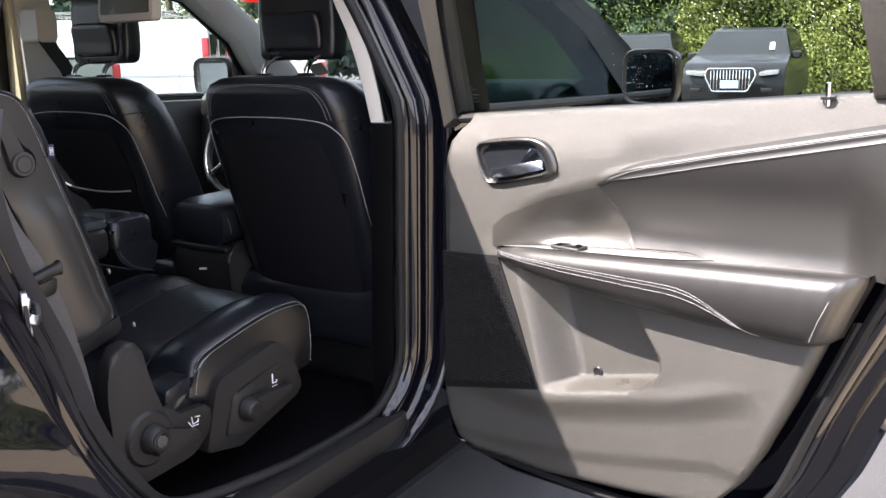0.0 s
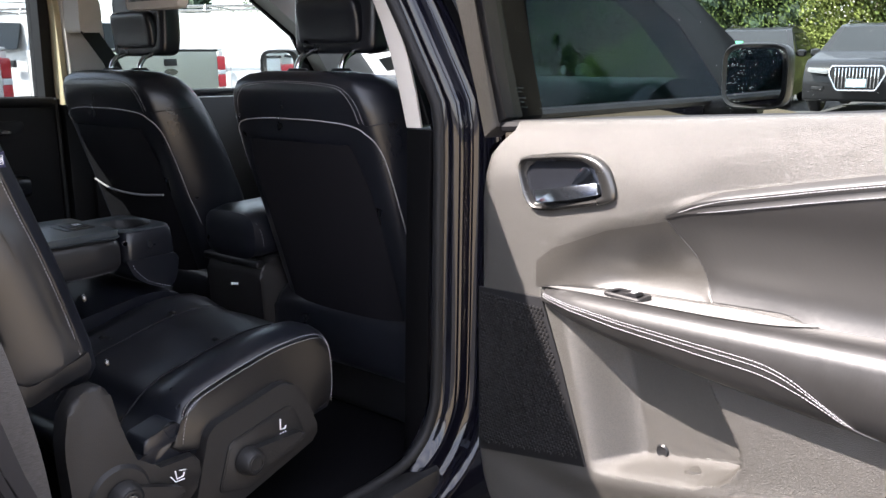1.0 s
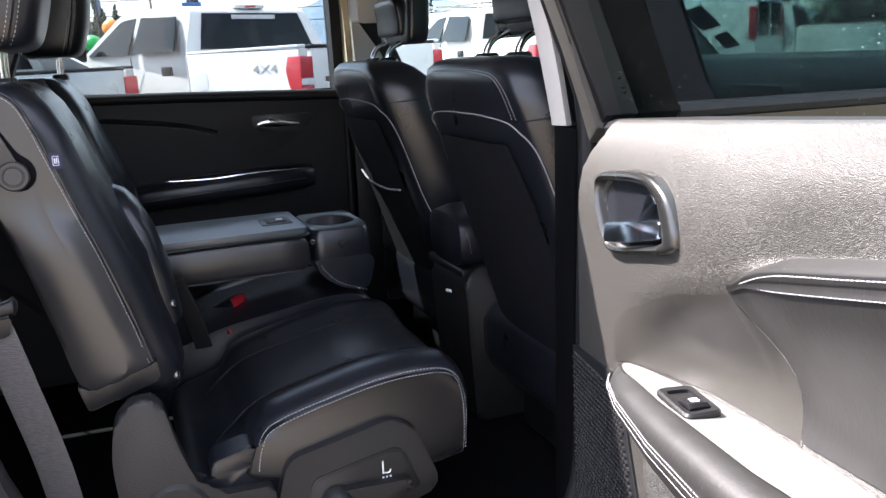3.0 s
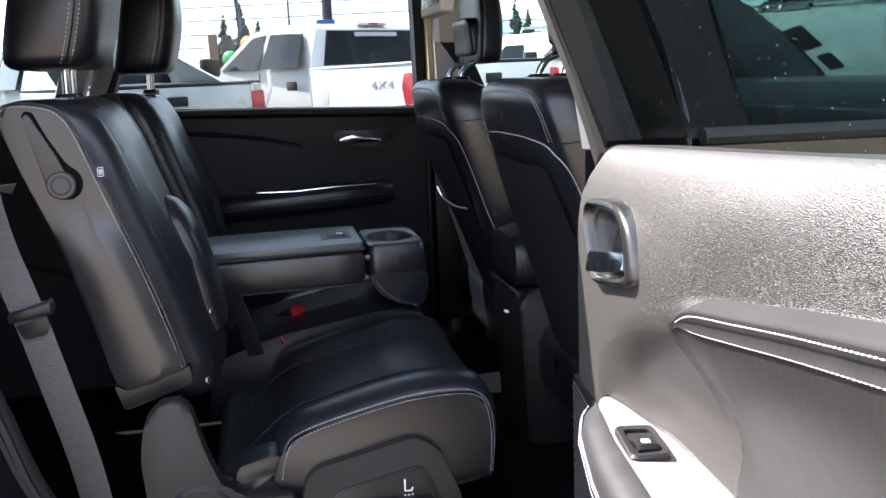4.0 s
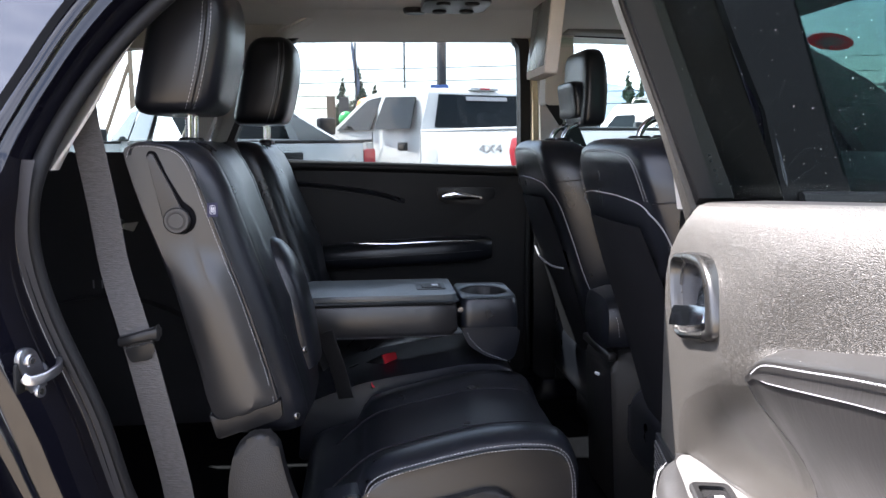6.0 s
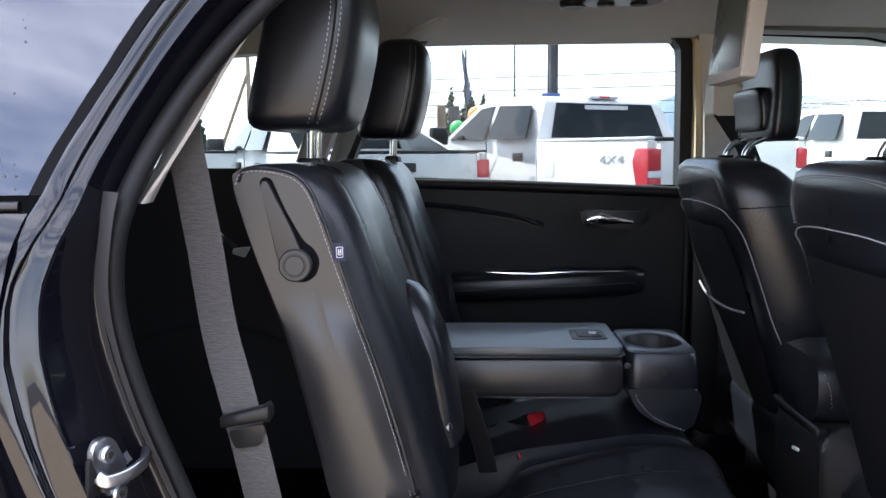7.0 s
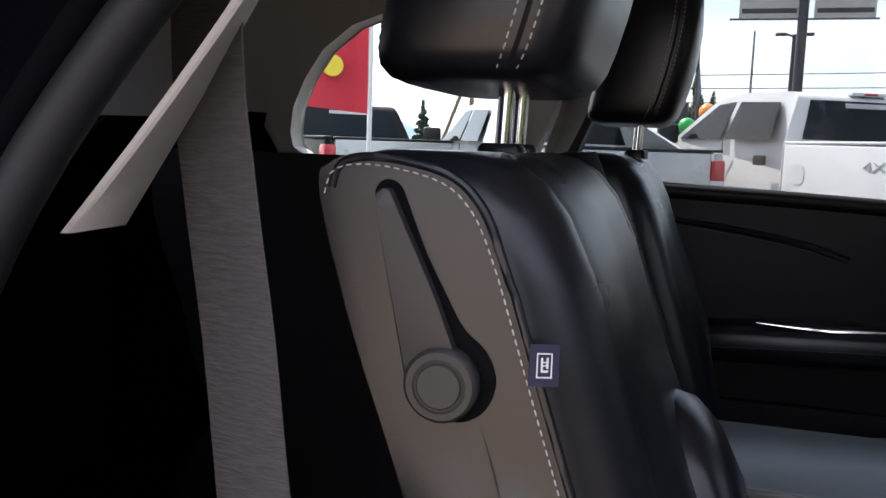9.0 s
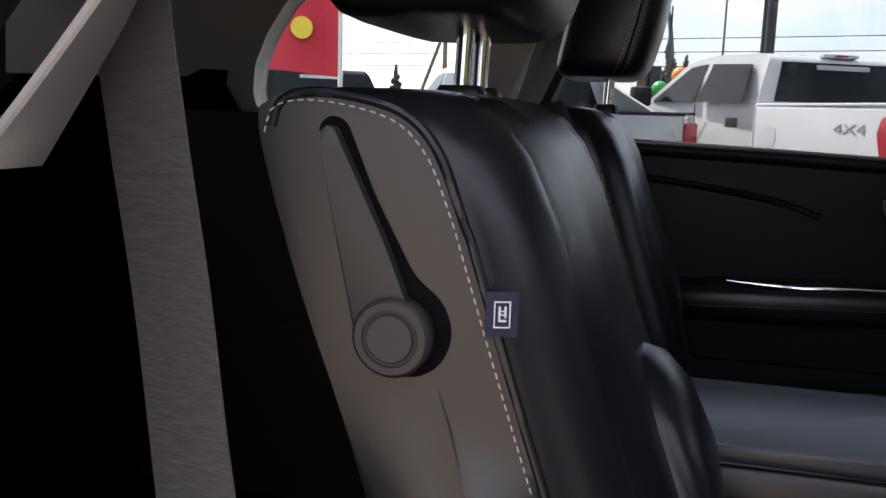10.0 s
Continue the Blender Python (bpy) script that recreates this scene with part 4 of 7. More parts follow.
rings = []
for i in range(len(ARM) * 4 - 3):
    q = i / 4
    k = min(int(q), len(ARM) - 2)
    f = q - k
    a = [ARM[k][c] + (ARM[k + 1][c] - ARM[k][c]) * f for c in range(4)]
    rings.append([(a[0] + (z - 0.965) * 0.40 * ease(0.40, 0.60, a[0]), d, z) for d, z in arm_section(*a[1:])])
arm = part("armrest", loft(rings), DOOR_LEATHER, door, "dark leather armrest with pale twin stitching", angle=50)
# satin tray on top of the armrest, wide at the hinge end
TRAY_IN = [(0.005, 0.02), (0.05, 0.034), (0.2, 0.036), (0.36, 0.036), (0.412, 0.032)]
TRAY_OUT = [(0.005, 0.004), (0.025, -0.008), (0.05, -0.016), (0.15, -0.024), (0.30, -0.025), (0.350, -0.020), (0.380, -0.010), (0.400, 0.006), (0.412, 0.028)]


def arm_top(u):
    return lerp([(a[0], a[2]) for a in ARM], u)


rows = []
for i in range(41):
    u = 0.005 + 0.407 * i / 40
    a, c = lerp(TRAY_IN, u), lerp(TRAY_OUT, u)
    rows.append([(u, a + (c - a) * k / 8, arm_top(u) + 0.0016 - lerp([(-0.026, 0.0), (0.01, 0.0035), (0.055, 0.010)], a + (c - a) * k / 8) + 0.004 * max(0, (1 - k / 3)) ** 2 * ease(0.40, 0.3, u)) for k in range(9)])
part("tray", loft(rows, closed=False, caps=False), ARM_TOP, arm, "smooth satin armrest top")
# window switch in its bezel
SU, SD = 0.163, -0.004
SWZ = arm_top(SU) + 0.001
SW = fillet([(SU - 0.032, SD - 0.017), (SU + 0.032, SD - 0.018), (SU + 0.029, SD + 0.017), (SU - 0.030, SD + 0.017)], 0.007)
SWI = [(SU + (x - SU) * 0.74, SD + (y - SD) * 0.64) for x, y in SW]
sw = part("switch_bezel", loft([[(x, y, SWZ) for x, y in SW], [(x, y, SWZ + 0.0035) for x, y in SW], [(SU + (x - SU) * 0.94, SD + (y - SD) * 0.90, SWZ + 0.0055) for x, y in SW], [(x, y, SWZ + 0.0048) for x, y in SWI], [(x, y, SWZ + 0.0016) for x, y in SWI]]), PLASTIC, arm, "window switch surround")
part("rocker", loft([ring((SU + u, SD, SWZ + h), (0, 1, 0), (0, 0, 1), 0.019, 0.006, 4, 14) for u, h in ((-0.004, 0.000), (-0.001, 0.003), (0.008, 0.0055), (0.017, 0.006), (0.0195, 0.003))]), BLACK_TRIM, sw)
part("symbol", box(SU + 0.007, SU + 0.014, SD - 0.004, SD + 0.003, SWZ + 0.0085, SWZ + 0.0092, 0), WHITE_PRINT, sw)


def on_arm(u, k):
    """A point on the armrest's front face, k from its top (0) to its lower edge (1)."""
    dep = lerp([(a[0], a[1]) for a in ARM], u)
    t, bt = arm_top(u), lerp([(a[0], a[3]) for a in ARM], u)
    h = t - bt
    z = t - h * k
    prof = [(0.0, -dep + 0.03), (0.08, -dep + 0.0125), (0.2, -dep + 0.0045), (0.32, -dep + 0.0003), (0.44, -dep - 0.0008), (0.58, -dep - 0.0005), (0.70, -dep + 0.0033), (0.90, -dep + 0.0135), (1.0, -dep + 0.0275)]
    return (u, lerp(prof, k) - 0.0003, z)


for off in (0.0, 0.055, 0.15):
    line = []
    for i in range(60):
        u = 0.02 + i / 59 * (0.475 - off * 0.05)
        k = 0.28 + 0.10 * (u / 0.4) + off
        bend = ease(0.34, 0.50, u)
        k = k + (1.02 - k) * bend ** 2.2 * 0.97
        line.append(on_arm(u + 0.02 * bend, min(k, 0.99)))
    part("stitching", stitches(line, 0.0036, 0.0010, 0.00042), THREAD, arm)
part("stitching", stitches([(u + (z - 0.965) * 0.40, d - 0.0004, z) for u, d, z in [on_arm(0.616, k / 10) for k in range(1, 10)]], 0.0036, 0.0010, 0.00042), THREAD, arm)

# leather insert above the armrest: a pale roll, a groove between two stitched seams, then flat leather


def insert_patch(lo, hi, off, n):
    rows = []
    for i in range(71):
        u = 0.214 + (0.672 - 0.214) * i / 70
        a, c = lo(u), hi(u)
        rows.append([(u, lining_depth(u, a + (c - a) * k / n) - off(k / n, u), a + (c - a) * k / n) for k in range(n + 1)])
    return loft(rows, closed=False, caps=False)


ins = part("insert", insert_patch(lambda u: max(arm_top(u) - 0.012 * ease(0.36, 0.42, u) + 0.003, 1.085 - (u - 0.214) * 1.98), lambda u: lerp(ROLL, u), lambda k, u: 0.0022 + 0.004 * math.sin(math.pi * k) * grow(u) + 0.004 * k ** 4 * grow(u), 14), DOOR_LEATHER, door, "dark leather door insert")
part("insert_groove", insert_patch(lambda u: lerp(ROLL, u) - 0.001, lambda u: lerp(ROLL, u) + 0.002 + 0.011 * grow(u), lambda k, u: 0.003 + (0.003 + 0.0018 * abs(2 * k - 1) ** 2) * grow(u), 6), DOOR_LEATHER, ins)
part("insert_roll", insert_patch(lambda u: lerp(ROLL, u) + 0.001 + 0.011 * grow(u), lambda u: lerp(ROLL, u) + 0.004 + 0.018 * grow(u), lambda k, u: 0.0015 + (hollow(u, 0.012 + 0.008 * k) + 0.0045 * grow(u)) * (1 - k ** 1.5), 16), ROLL_LEATHER, ins, "pale satin roll above the insert")
for dz, dd in ((-0.0015, 0.0058), (0.0108, 0.0072)):
    part("stitching", stitches(curve([(u, lining_depth(u, z + dz * grow(u)) - 0.0018 - dd * grow(u), z + dz * grow(u)) for u, z in ROLL], 8), 0.0036, 0.0010, 0.0005), THREAD, ins)
part("seam", tube([(u, lining_depth(u, z) - 0.0015, z) for u, z in [(0.2155 + (1.085 - z) / 1.98, z) for z in [1.085 - 0.0092 * i for i in range(12)]]], 0.0011, 6), SATIN, ins)

# smooth scoop between the handle and the armrest tray
rows = []
for i in range(49):
    u = -0.012 + 0.282 * i / 48
    top = min(lerp([(-0.035, 0.962), (-0.015, 0.988), (0.017, 1.014), (0.116, 1.056), (0.212, 1.082), (0.30, 1.10)], u), 1.0845 - max(0, u - 0.2155) * 1.98)
    low = min(arm_top(u) + 0.001, top - 0.001)
    rows.append([(u, lining_depth(u, low + (top - low) * k / 24) - 0.0010 - 0.0006 * math.sin(math.pi * k / 24), low + (top - low) * k / 24) for k in range(25)])
part("scoop", loft(rows, closed=False, caps=False), SCOOP, door, "smooth satin scoop above the armrest")

# speaker grille: a perforated sheet in front of the map pocket
GR = [(-0.138, 0.637), (0.096, 0.689), (0.045, 0.83), (0.002, 0.935), (-0.138, 0.925)]
grille = part("speaker_grille", slab(GR, "y", -0.0035, 0.004, 0.0012), BLACK_TRIM, door, "perforated black speaker grille")
b = bmesh.new()
nz = 0
z = 0.650
while z < 0.92:
    u = -0.132 + (0.0036 if nz % 2 else 0)
    while u < 0.09:
        if u < 0.085 - (z - 0.69) * 0.36 and z > 0.650 + (u + 0.138) * 0.222:
            loft([[(u + r * math.cos(a), d, z + r * math.sin(a)) for a in (0, 1.05, 2.1, 3.14, 4.19, 5.24)] for r, d in ((0.0030, -0.0036), (0.0024, -0.0058))], bm=b)
        u += 0.0072
    z += 0.0062
    nz += 1
grid = part("perforation", b, PLASTIC, grille, flat=True)
grid["kind"] = "stuff"
part("pocket_screw", loft([ring((0.188, lining_depth(0.188, 0.728) + d, 0.728), (1, 0, 0), (0, 0, 1), w, w, 2, 18) for d, w in ((0.003, 0.022), (-0.001, 0.022), (-0.003, 0.018), (-0.001, 0.012), (-0.001, 0.004))]), BLACK_TRIM, door)
part("pocket_foot", loft([ring((0.258 + 0.006 * i, 0.036, 0.725 + h), (1, 0, 0), (0, 1, 0), w, 0.02, 3, 14) for i, h, w in ((0, -0.004, 0.032), (0, 0.006, 0.028), (0.3, 0.010, 0.018))]), DOOR_SKIN, door)

# ---- far rear door seen across the cabin ----
fdoor = thing("far_side_door", "closed black car door with chrome inner handle and wide window", "car door", pose(1.12, 2.66, 0))
FINV = pose(1.12, 2.66, 0).inverted()


def fpart(name, bm, material, parent=None, label="", angle=38):
    bm.transform(FINV)
    return part(name, bm, material, parent or fdoor, label, angle)


FAR_LOW = fillet([(0.66, 0.52), (1.575, 0.50), (1.585, 1.185), (0.70, 1.222), (0.64, 1.18), (0.66, 1.02)], 0.02)
fpart("lining", slab(FAR_LOW, "y", 2.585, 2.655, 0.018, 3), FAR_SHADED_SKIN, label="door lining with the cabin's shade in its dark colour")
FAR_WIN = [(1.556, 1.185), (1.552, 1.35), (1.546, 1.520), (1.535, 1.562), (1.49, 1.580), (1.25, 1.586), (0.95, 1.582), (0.86, 1.565), (0.79, 1.495), (0.73, 1.39), (0.68, 1.285), (0.66, 1.215)]
FAR_OUT = [(1.586, 1.185), (1.584, 1.36), (1.578, 1.535), (1.56, 1.585), (1.50, 1.605), (1.25, 1.611), (0.94, 1.607), (0.84, 1.588), (0.755, 1.51), (0.69, 1.40), (0.635, 1.29), (0.62, 1.215)]
FAR_WIN, FAR_OUT = ([tuple(p)[:2] for p in curve([(*q, 0) for q in line], 4)] for line in (FAR_WIN, FAR_OUT))
b = bmesh.new()
for i in range(len(FAR_WIN) - 1):
    quad = [FAR_WIN[i], FAR_WIN[i + 1], FAR_OUT[i + 1], FAR_OUT[i]]
    a = [b.verts.new((x, 2.60 - max(0, z - 1.2) * 0.10, z)) for x, z in quad]
    c = [b.verts.new((x, 2.67 - max(0, z - 1.2) * 0.10, z)) for x, z in quad]
    b.faces.new(a), b.faces.new(c[::-1])
    for k in range(4):
        b.faces.new((a[k], c[k], c[k - 1], a[k - 1]))
fpart("window_frame", b, RUBBER)
fpart("pane", loft([[(x, y - max(0, z - 1.2) * 0.10, z) for x, z in FAR_WIN] for y in (2.645, 2.649)]), GLASS_FAR)
fpart("shell", mirror_y(skin([(p[0], min(p[1], 1.19)) for p in grown(APERTURE, 0.07)], 0.03), True), PAINT)
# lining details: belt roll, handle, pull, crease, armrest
fpart("belt_roll", tube([(0.68, 2.592, 1.205), (1.1, 2.590, 1.192), (1.57, 2.590, 1.172)], 0.016, 10), FAR_SHADED_SKIN)
fpart("upper_crease", tube(curve([(0.80, 2.587, 1.150), (0.95, 2.583, 1.135), (1.10, 2.581, 1.112), (1.19, 2.584, 1.085)], 6), 0.010, 10, squash=0.7), LEATHER)
fpart("stitching", stitches(curve([(0.80, 2.578, 1.142), (0.95, 2.573, 1.126), (1.10, 2.571, 1.103), (1.18, 2.575, 1.080)], 6)), THREAD_DIM)
fh = fpart("handle_cup", slab(fillet([(1.285, 1.128), (1.47, 1.124), (1.475, 1.098), (1.44, 1.072), (1.30, 1.076)], 0.018, 5), "y", 2.577, 2.588, 0.003), BLACK_TRIM)
fpart("lever", loft([ring((x, 2.572, z), (0, 1, 0), (0, 0, 1), 0.012, h, 3, 14) for x, z, h in ((1.305, 1.098, 0.010), (1.315, 1.100, 0.024), (1.345, 1.103, 0.034), (1.37, 1.100, 0.026), (1.40, 1.097, 0.016), (1.425, 1.094, 0.012), (1.43, 1.094, 0.006))]), CHROME, fh, "chrome pull lever")
FARM = [ring((x, 2.565, z), (0, 1, 0), (0, 0, 1), d, h, 3.2, 22) for x, z, d, h in ((0.84, 0.915, 0.05, 0.06), (0.90, 0.915, 0.10, 0.075), (1.10, 0.925, 0.125, 0.08), (1.30, 0.933, 0.125, 0.08), (1.42, 0.938, 0.11, 0.075), (1.455, 0.938, 0.06, 0.06))]
fa = fpart("armrest", loft(FARM), LEATHER, label="black leather armrest")
fpart("stitching", stitches([(0.93, 2.5000, 0.915), (1.10, 2.5000, 0.924), (1.30, 2.5005, 0.932), (1.42, 2.508, 0.938)]), THREAD_DIM, fa)
fpart("pull_trim", loft([ring((x, 2.518, z), (0, 1, 0.3), (0, -0.3, 1), d, h, 2.6, 12) for x, z, d, h in ((1.03, 0.966, 0.004, 0.003), (1.10, 0.966, 0.022, 0.006), (1.16, 0.966, 0.030, 0.008), (1.25, 0.967, 0.012, 0.005), (1.40, 0.967, 0.004, 0.003))]), CHROME, fa, "chrome armrest trim")
fpart("lower_pocket", slab(fillet([(0.80, 0.56), (1.50, 0.55), (1.52, 0.80), (0.82, 0.80)], 0.05), "y", 2.565, 2.59, 0.012, 3), FAR_SHADED_SKIN)
fpart("lining_edge", tube([(1.572, 2.584, 0.55), (1.576, 2.584, 0.9), (1.58, 2.590, 1.18)], 0.010, 8), RUBBER)

# ---- rear seat bench: near outer seat, folded centre armrest, far outer seat ----
SEAM = [(0.851, 0.926), (0.916, 0.908), (1.017, 0.879), (1.085, 0.855), (1.141, 0.836), (1.182, 0.823), (1.210, 0.813), (1.238, 0.801), (1.254, 0.784), (1.262, 0.757)]


def seat_back(y0, y1, near):
    w = y1 - y0
    half = [(0.0, -0.085), (0.0, -0.045), (0.0, -0.004), (0.006, 0.014), (0.022, 0.032), (0.046, 0.040), (0.060, 0.037), (0.075, 0.040), (0.12, 0.046), (0.16, 0.047)]
    prof = half + [(w / 2, 0.047)] + [(w - a, b) for a, b in half[::-1]] + [(w - 0.03, -0.105), (w / 2, -0.112), (0.03, -0.105)]
    prof = [tuple(p)[:2] for p in curve([(*p, 0) for p in prof], 3, True)]
    rings = []
    for z, k, sh in ((0.80, 0.80, 0.016), (0.82, 0.95, 0.004), (0.86, 1, 0), (0.93, 1, 0), (1.00, 1, 0), (1.08, 1, 0), (1.15, 1, 0), (1.20, 1, 0.0), (1.235, 0.93, 0.003), (1.255, 0.80, 0.010), (1.266, 0.62, 0.022), (1.270, 0.40, 0.04)):
        zz = min(max(z, 0.858), 1.215)
        x = lerp([(a, b) for a, b in SEAM], zz) - (z - zz) * 0.28
        lumbar = 0.012 * math.exp(-((z - 1.02) / 0.06) ** 2)
        sh = sh + (0.007 if near else 0.0)
        rings.append([(x - 0.045 + (b + 0.045) * k + (lumbar if b > 0 and 0.1 < a < w - 0.1 else 0), y0 + sh + a * (w - 2 * sh) / w, z) for a, b in prof])
    return loft(rings)


HEAD_BLOCK = [(0.0, 0.78, 0.70), (0.015, 0.88, 0.82), (0.045, 0.945, 0.915), (0.09, 0.975, 0.965), (0.17, 0.99, 0.99), (0.30, 1.0, 1.0), (0.50, 1.0, 0.995), (0.68, 0.99, 0.96), (0.82, 0.965, 0.89), (0.91, 0.92, 0.79), (0.965, 0.84, 0.64), (0.99, 0.72, 0.46), (1.0, 0.5, 0.28)]
HEAD_POW = 5.0


def head_rest(c, w, h, dpt, tilt):
    rings = []
    for k, s, t in HEAD_BLOCK:
        rings.append(ring((c[0] - tilt * h * (k - 0.5) + 0.006 * math.sin(math.pi * k), c[1], c[2] - h / 2 + h * k), (0, 1, 0), (1, 0, 0), w * s, dpt * t, HEAD_POW, 48))
    return loft(rings)


def rear_seat(y0, y1, near):
    s = thing("rear_seat", "black leather rear car seat with white stitching and side release lever" if near else "black leather rear car seat beside the closed door", "car seat", pose(1.1, (y0 + y1) / 2, 0.455), group="rear car seats")
    inv = pose(1.1, (y0 + y1) / 2, 0.455).inverted()

    def sp(name, bm, material, parent=s, label="", angle=45):
        bm.transform(inv)
        return part(name, bm, material, parent, label, angle)

    back = sp("backrest", seat_back(y0, y1, near), LEATHER, label="black leather backrest", angle=60)
    cy = (y0 + y1) / 2
    # centre panel seams
    for yy in (y0 + 0.060, y1 - 0.060):
        pts = [(lerp(SEAM, z) + 0.0365 + 0.012 * 0.0 * math.exp(-((z - 1.02) / 0.06) ** 2), yy, z) for z in [0.87 + 0.34 * i / 16 for i in range(17)]]
        sp("seam", tube(pts, 0.0016, 6), FABRIC, back)
    # headrest
    hc = (0.781 if near else 0.822, cy, 1.424)
    HW, HH, HD, HT = 0.258, 0.220, 0.140, -0.19
    head = sp("headrest", head_rest(hc, HW, HH, HD, HT), LEATHER, label="black leather headrest", angle=60)

    def side_point(f, k, lift=0.0006):
        """A place on the headrest's outer side, f from its rear (-1) to its front (1)."""
        sx, tx = lerp([(a, b) for a, b, c in HEAD_BLOCK], k), lerp([(a, c) for a, b, c in HEAD_BLOCK], k)
        dy = HW / 2 * sx * (1 - abs(f) ** HEAD_POW) ** (1 / HEAD_POW)
        return (hc[0] - HT * HH * (k - 0.5) + 0.006 * math.sin(math.pi * k) + HD / 2 * tx * f, cy - dy - lift, hc[2] - HH / 2 + HH * k)

    ks = [0.03 + 0.88 * i / 24 for i in range(25)]
    for f in (0.40, 0.60):
        sp("stitching", stitches([side_point(f, k) for k in ks], 0.0042, 0.0026, 0.0006), THREAD, head)
    sp("seam", tube([side_point(0.50, k, 0.0) for k in ks], 0.0018, 6), BLACK_TRIM, head)
    sp("stitching", stitches([side_point(-0.90, k) for k in ks], 0.0042, 0.0026, 0.0005), THREAD_DIM, head)
    for dy in (-0.026, 0.026):
        post = sp("post", tube([(hc[0] - 0.010, cy + dy, 1.255), (hc[0] - 0.006, cy + dy, 1.36)], 0.0062, 12), CHROME, head, "chrome headrest post")
        sp("guide", loft([ring((hc[0] - 0.010, cy + dy, z), (1, 0, 0), (0, 1, 0), w, w * 0.8, 3.5, 16) for z, w in ((1.262, 0.034), (1.272, 0.034), (1.276, 0.028))]), BLACK_TRIM, head)
    # cushion
    CUSH = [(0.955, 0.66), (1.04, 0.690), (1.075, 0.738), (1.16, 0.764), (1.26, 0.784), (1.34, 0.787), (1.388, 0.776), (1.408, 0.745), (1.410, 0.70), (1.400, 0.640), (1.36, 0.615), (1.0, 0.60)]
    CUSH = [tuple(p)[:2] for p in curve([(*p, 0) for p in CUSH], 3, True)]
    c0 = 1.247 if near else y0
    rings = []
    for t, k, dz in ((0, 0.955, -0.010), (0.008, 0.985, -0.003), (0.022, 1.0, 0.002), (0.05, 1.0, 0.008), (0.085, 1.0, 0.006), (0.115, 1.0, -0.006), (0.15, 1, -0.010), (0.235, 1, -0.008), (0.32, 1, -0.010), (0.36, 1, -0.004), (0.40, 1.0, 0.006), (0.44, 1.0, 0.006), (0.462, 0.985, -0.003), (0.47, 0.955, -0.010)):
        yy = c0 + t / 0.47 * (y1 - c0)
        rings.append([(1.2 + (x - 1.2) * k, yy, 0.69 + (z - 0.69) * k + (dz if z > 0.70 else 0)) for x, z in CUSH])
    cushion = sp("cushion", loft(rings), LEATHER, label="black leather seat cushion", angle=60)
    for yy in (c0 + 0.118, y1 - 0.118):
        sp("seam", tube(curve([(x, yy, z) for x, z in ((1.0, 0.672), (1.075, 0.734), (1.16, 0.758), (1.26, 0.778), (1.34, 0.780), (1.385, 0.771))], 5), 0.0018, 6), FABRIC, cushion)
    return s, sp, back, cushion


near_seat, sp, back, cushion = rear_seat(1.287, 1.690, True)
far_seat, fsp, fback, fcushion = rear_seat(2.03, 2.50, False)

# near seat: side panels, stitching, lever, label, hinge covers and controls
SIDE = [(0.836, 0.828), (0.924, 0.851), (0.911, 0.912), (0.881, 1.017), (0.857, 1.085), (0.838, 1.141), (0.825, 1.184), (0.815, 1.212), (0.803, 1.240), (0.786, 1.257), (0.757, 1.266), (0.732, 1.267), (0.716, 1.262), (0.710, 1.246), (0.732, 1.168), (0.768, 1.066), (0.804, 0.925)]
SIDE = [tuple(p)[:2] for p in curve([(*p, 0) for p in SIDE], 4, True)]


def padded(outline, y, depth, rings_in=5):
    """A cushioned panel: an outline whose face swells towards -y."""
    cx, cz = sum(p[0] for p in outline) / len(outline), sum(p[1] for p in outline) / len(outline)
    rows = [[(x, y + 0.012, z) for x, z in outline], [(x, y, z) for x, z in outline]]
    for i in range(1, rings_in + 1):
        k = i / rings_in
        pts = []
        for x, z in outline:
            # shrink towards the panel's own middle line
            mx = cx + (z - cz) * -0.30
            mz = z + (cz - z) * 0.10 * k
            pts.append((x + (mx - x) * 0.9 * k, y - depth * math.sin(k * math.pi / 2) * ease(1.105, 1.045, mz), mz))
        rows.append(pts)
    return loft(rows)


sp("side_panel", padded(SIDE, 1.286, 0.013, 8), LEATHER_SIDE, back, "smooth dark grey leather side panel", 70)
seam_line = curve([(x, 1.2824, z) for x, z in ((0.921, 0.858), (0.907, 0.916), (0.877, 1.017), (0.853, 1.085), (0.834, 1.141), (0.8205, 1.182), (0.811, 1.210), (0.799, 1.237), (0.7825, 1.253), (0.756, 1.2605), (0.732, 1.2618), (0.719, 1.2570), (0.7145, 1.245))], 8)
sp("stitching", stitches(seam_line, 0.0034, 0.0020, 0.0005), THREAD, back)
sp("piping", tube([(p.x + 0.0050 if p.z < 1.2 else p.x + 0.003, 1.2865, p.z + (0.004 if p.z > 1.2 else 0.001)) for p in seam_line], 0.0026, 8), LEATHER, back)
# recline lever with its round boss, over a flat near-black plate for the recess's shade
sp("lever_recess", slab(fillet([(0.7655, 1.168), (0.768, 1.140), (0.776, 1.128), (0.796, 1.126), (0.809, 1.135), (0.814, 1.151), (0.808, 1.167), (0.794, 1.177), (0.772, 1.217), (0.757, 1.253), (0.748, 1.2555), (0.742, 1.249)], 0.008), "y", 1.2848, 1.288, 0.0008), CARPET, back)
LEV = fillet([(0.7640, 1.152), (0.7960, 1.156), (0.7800, 1.195), (0.7580, 1.240), (0.7530, 1.2505), (0.7470, 1.2500), (0.7455, 1.243)], [0.0, 0.0, 0.01, 0.004, 0.004, 0.003, 0.006])
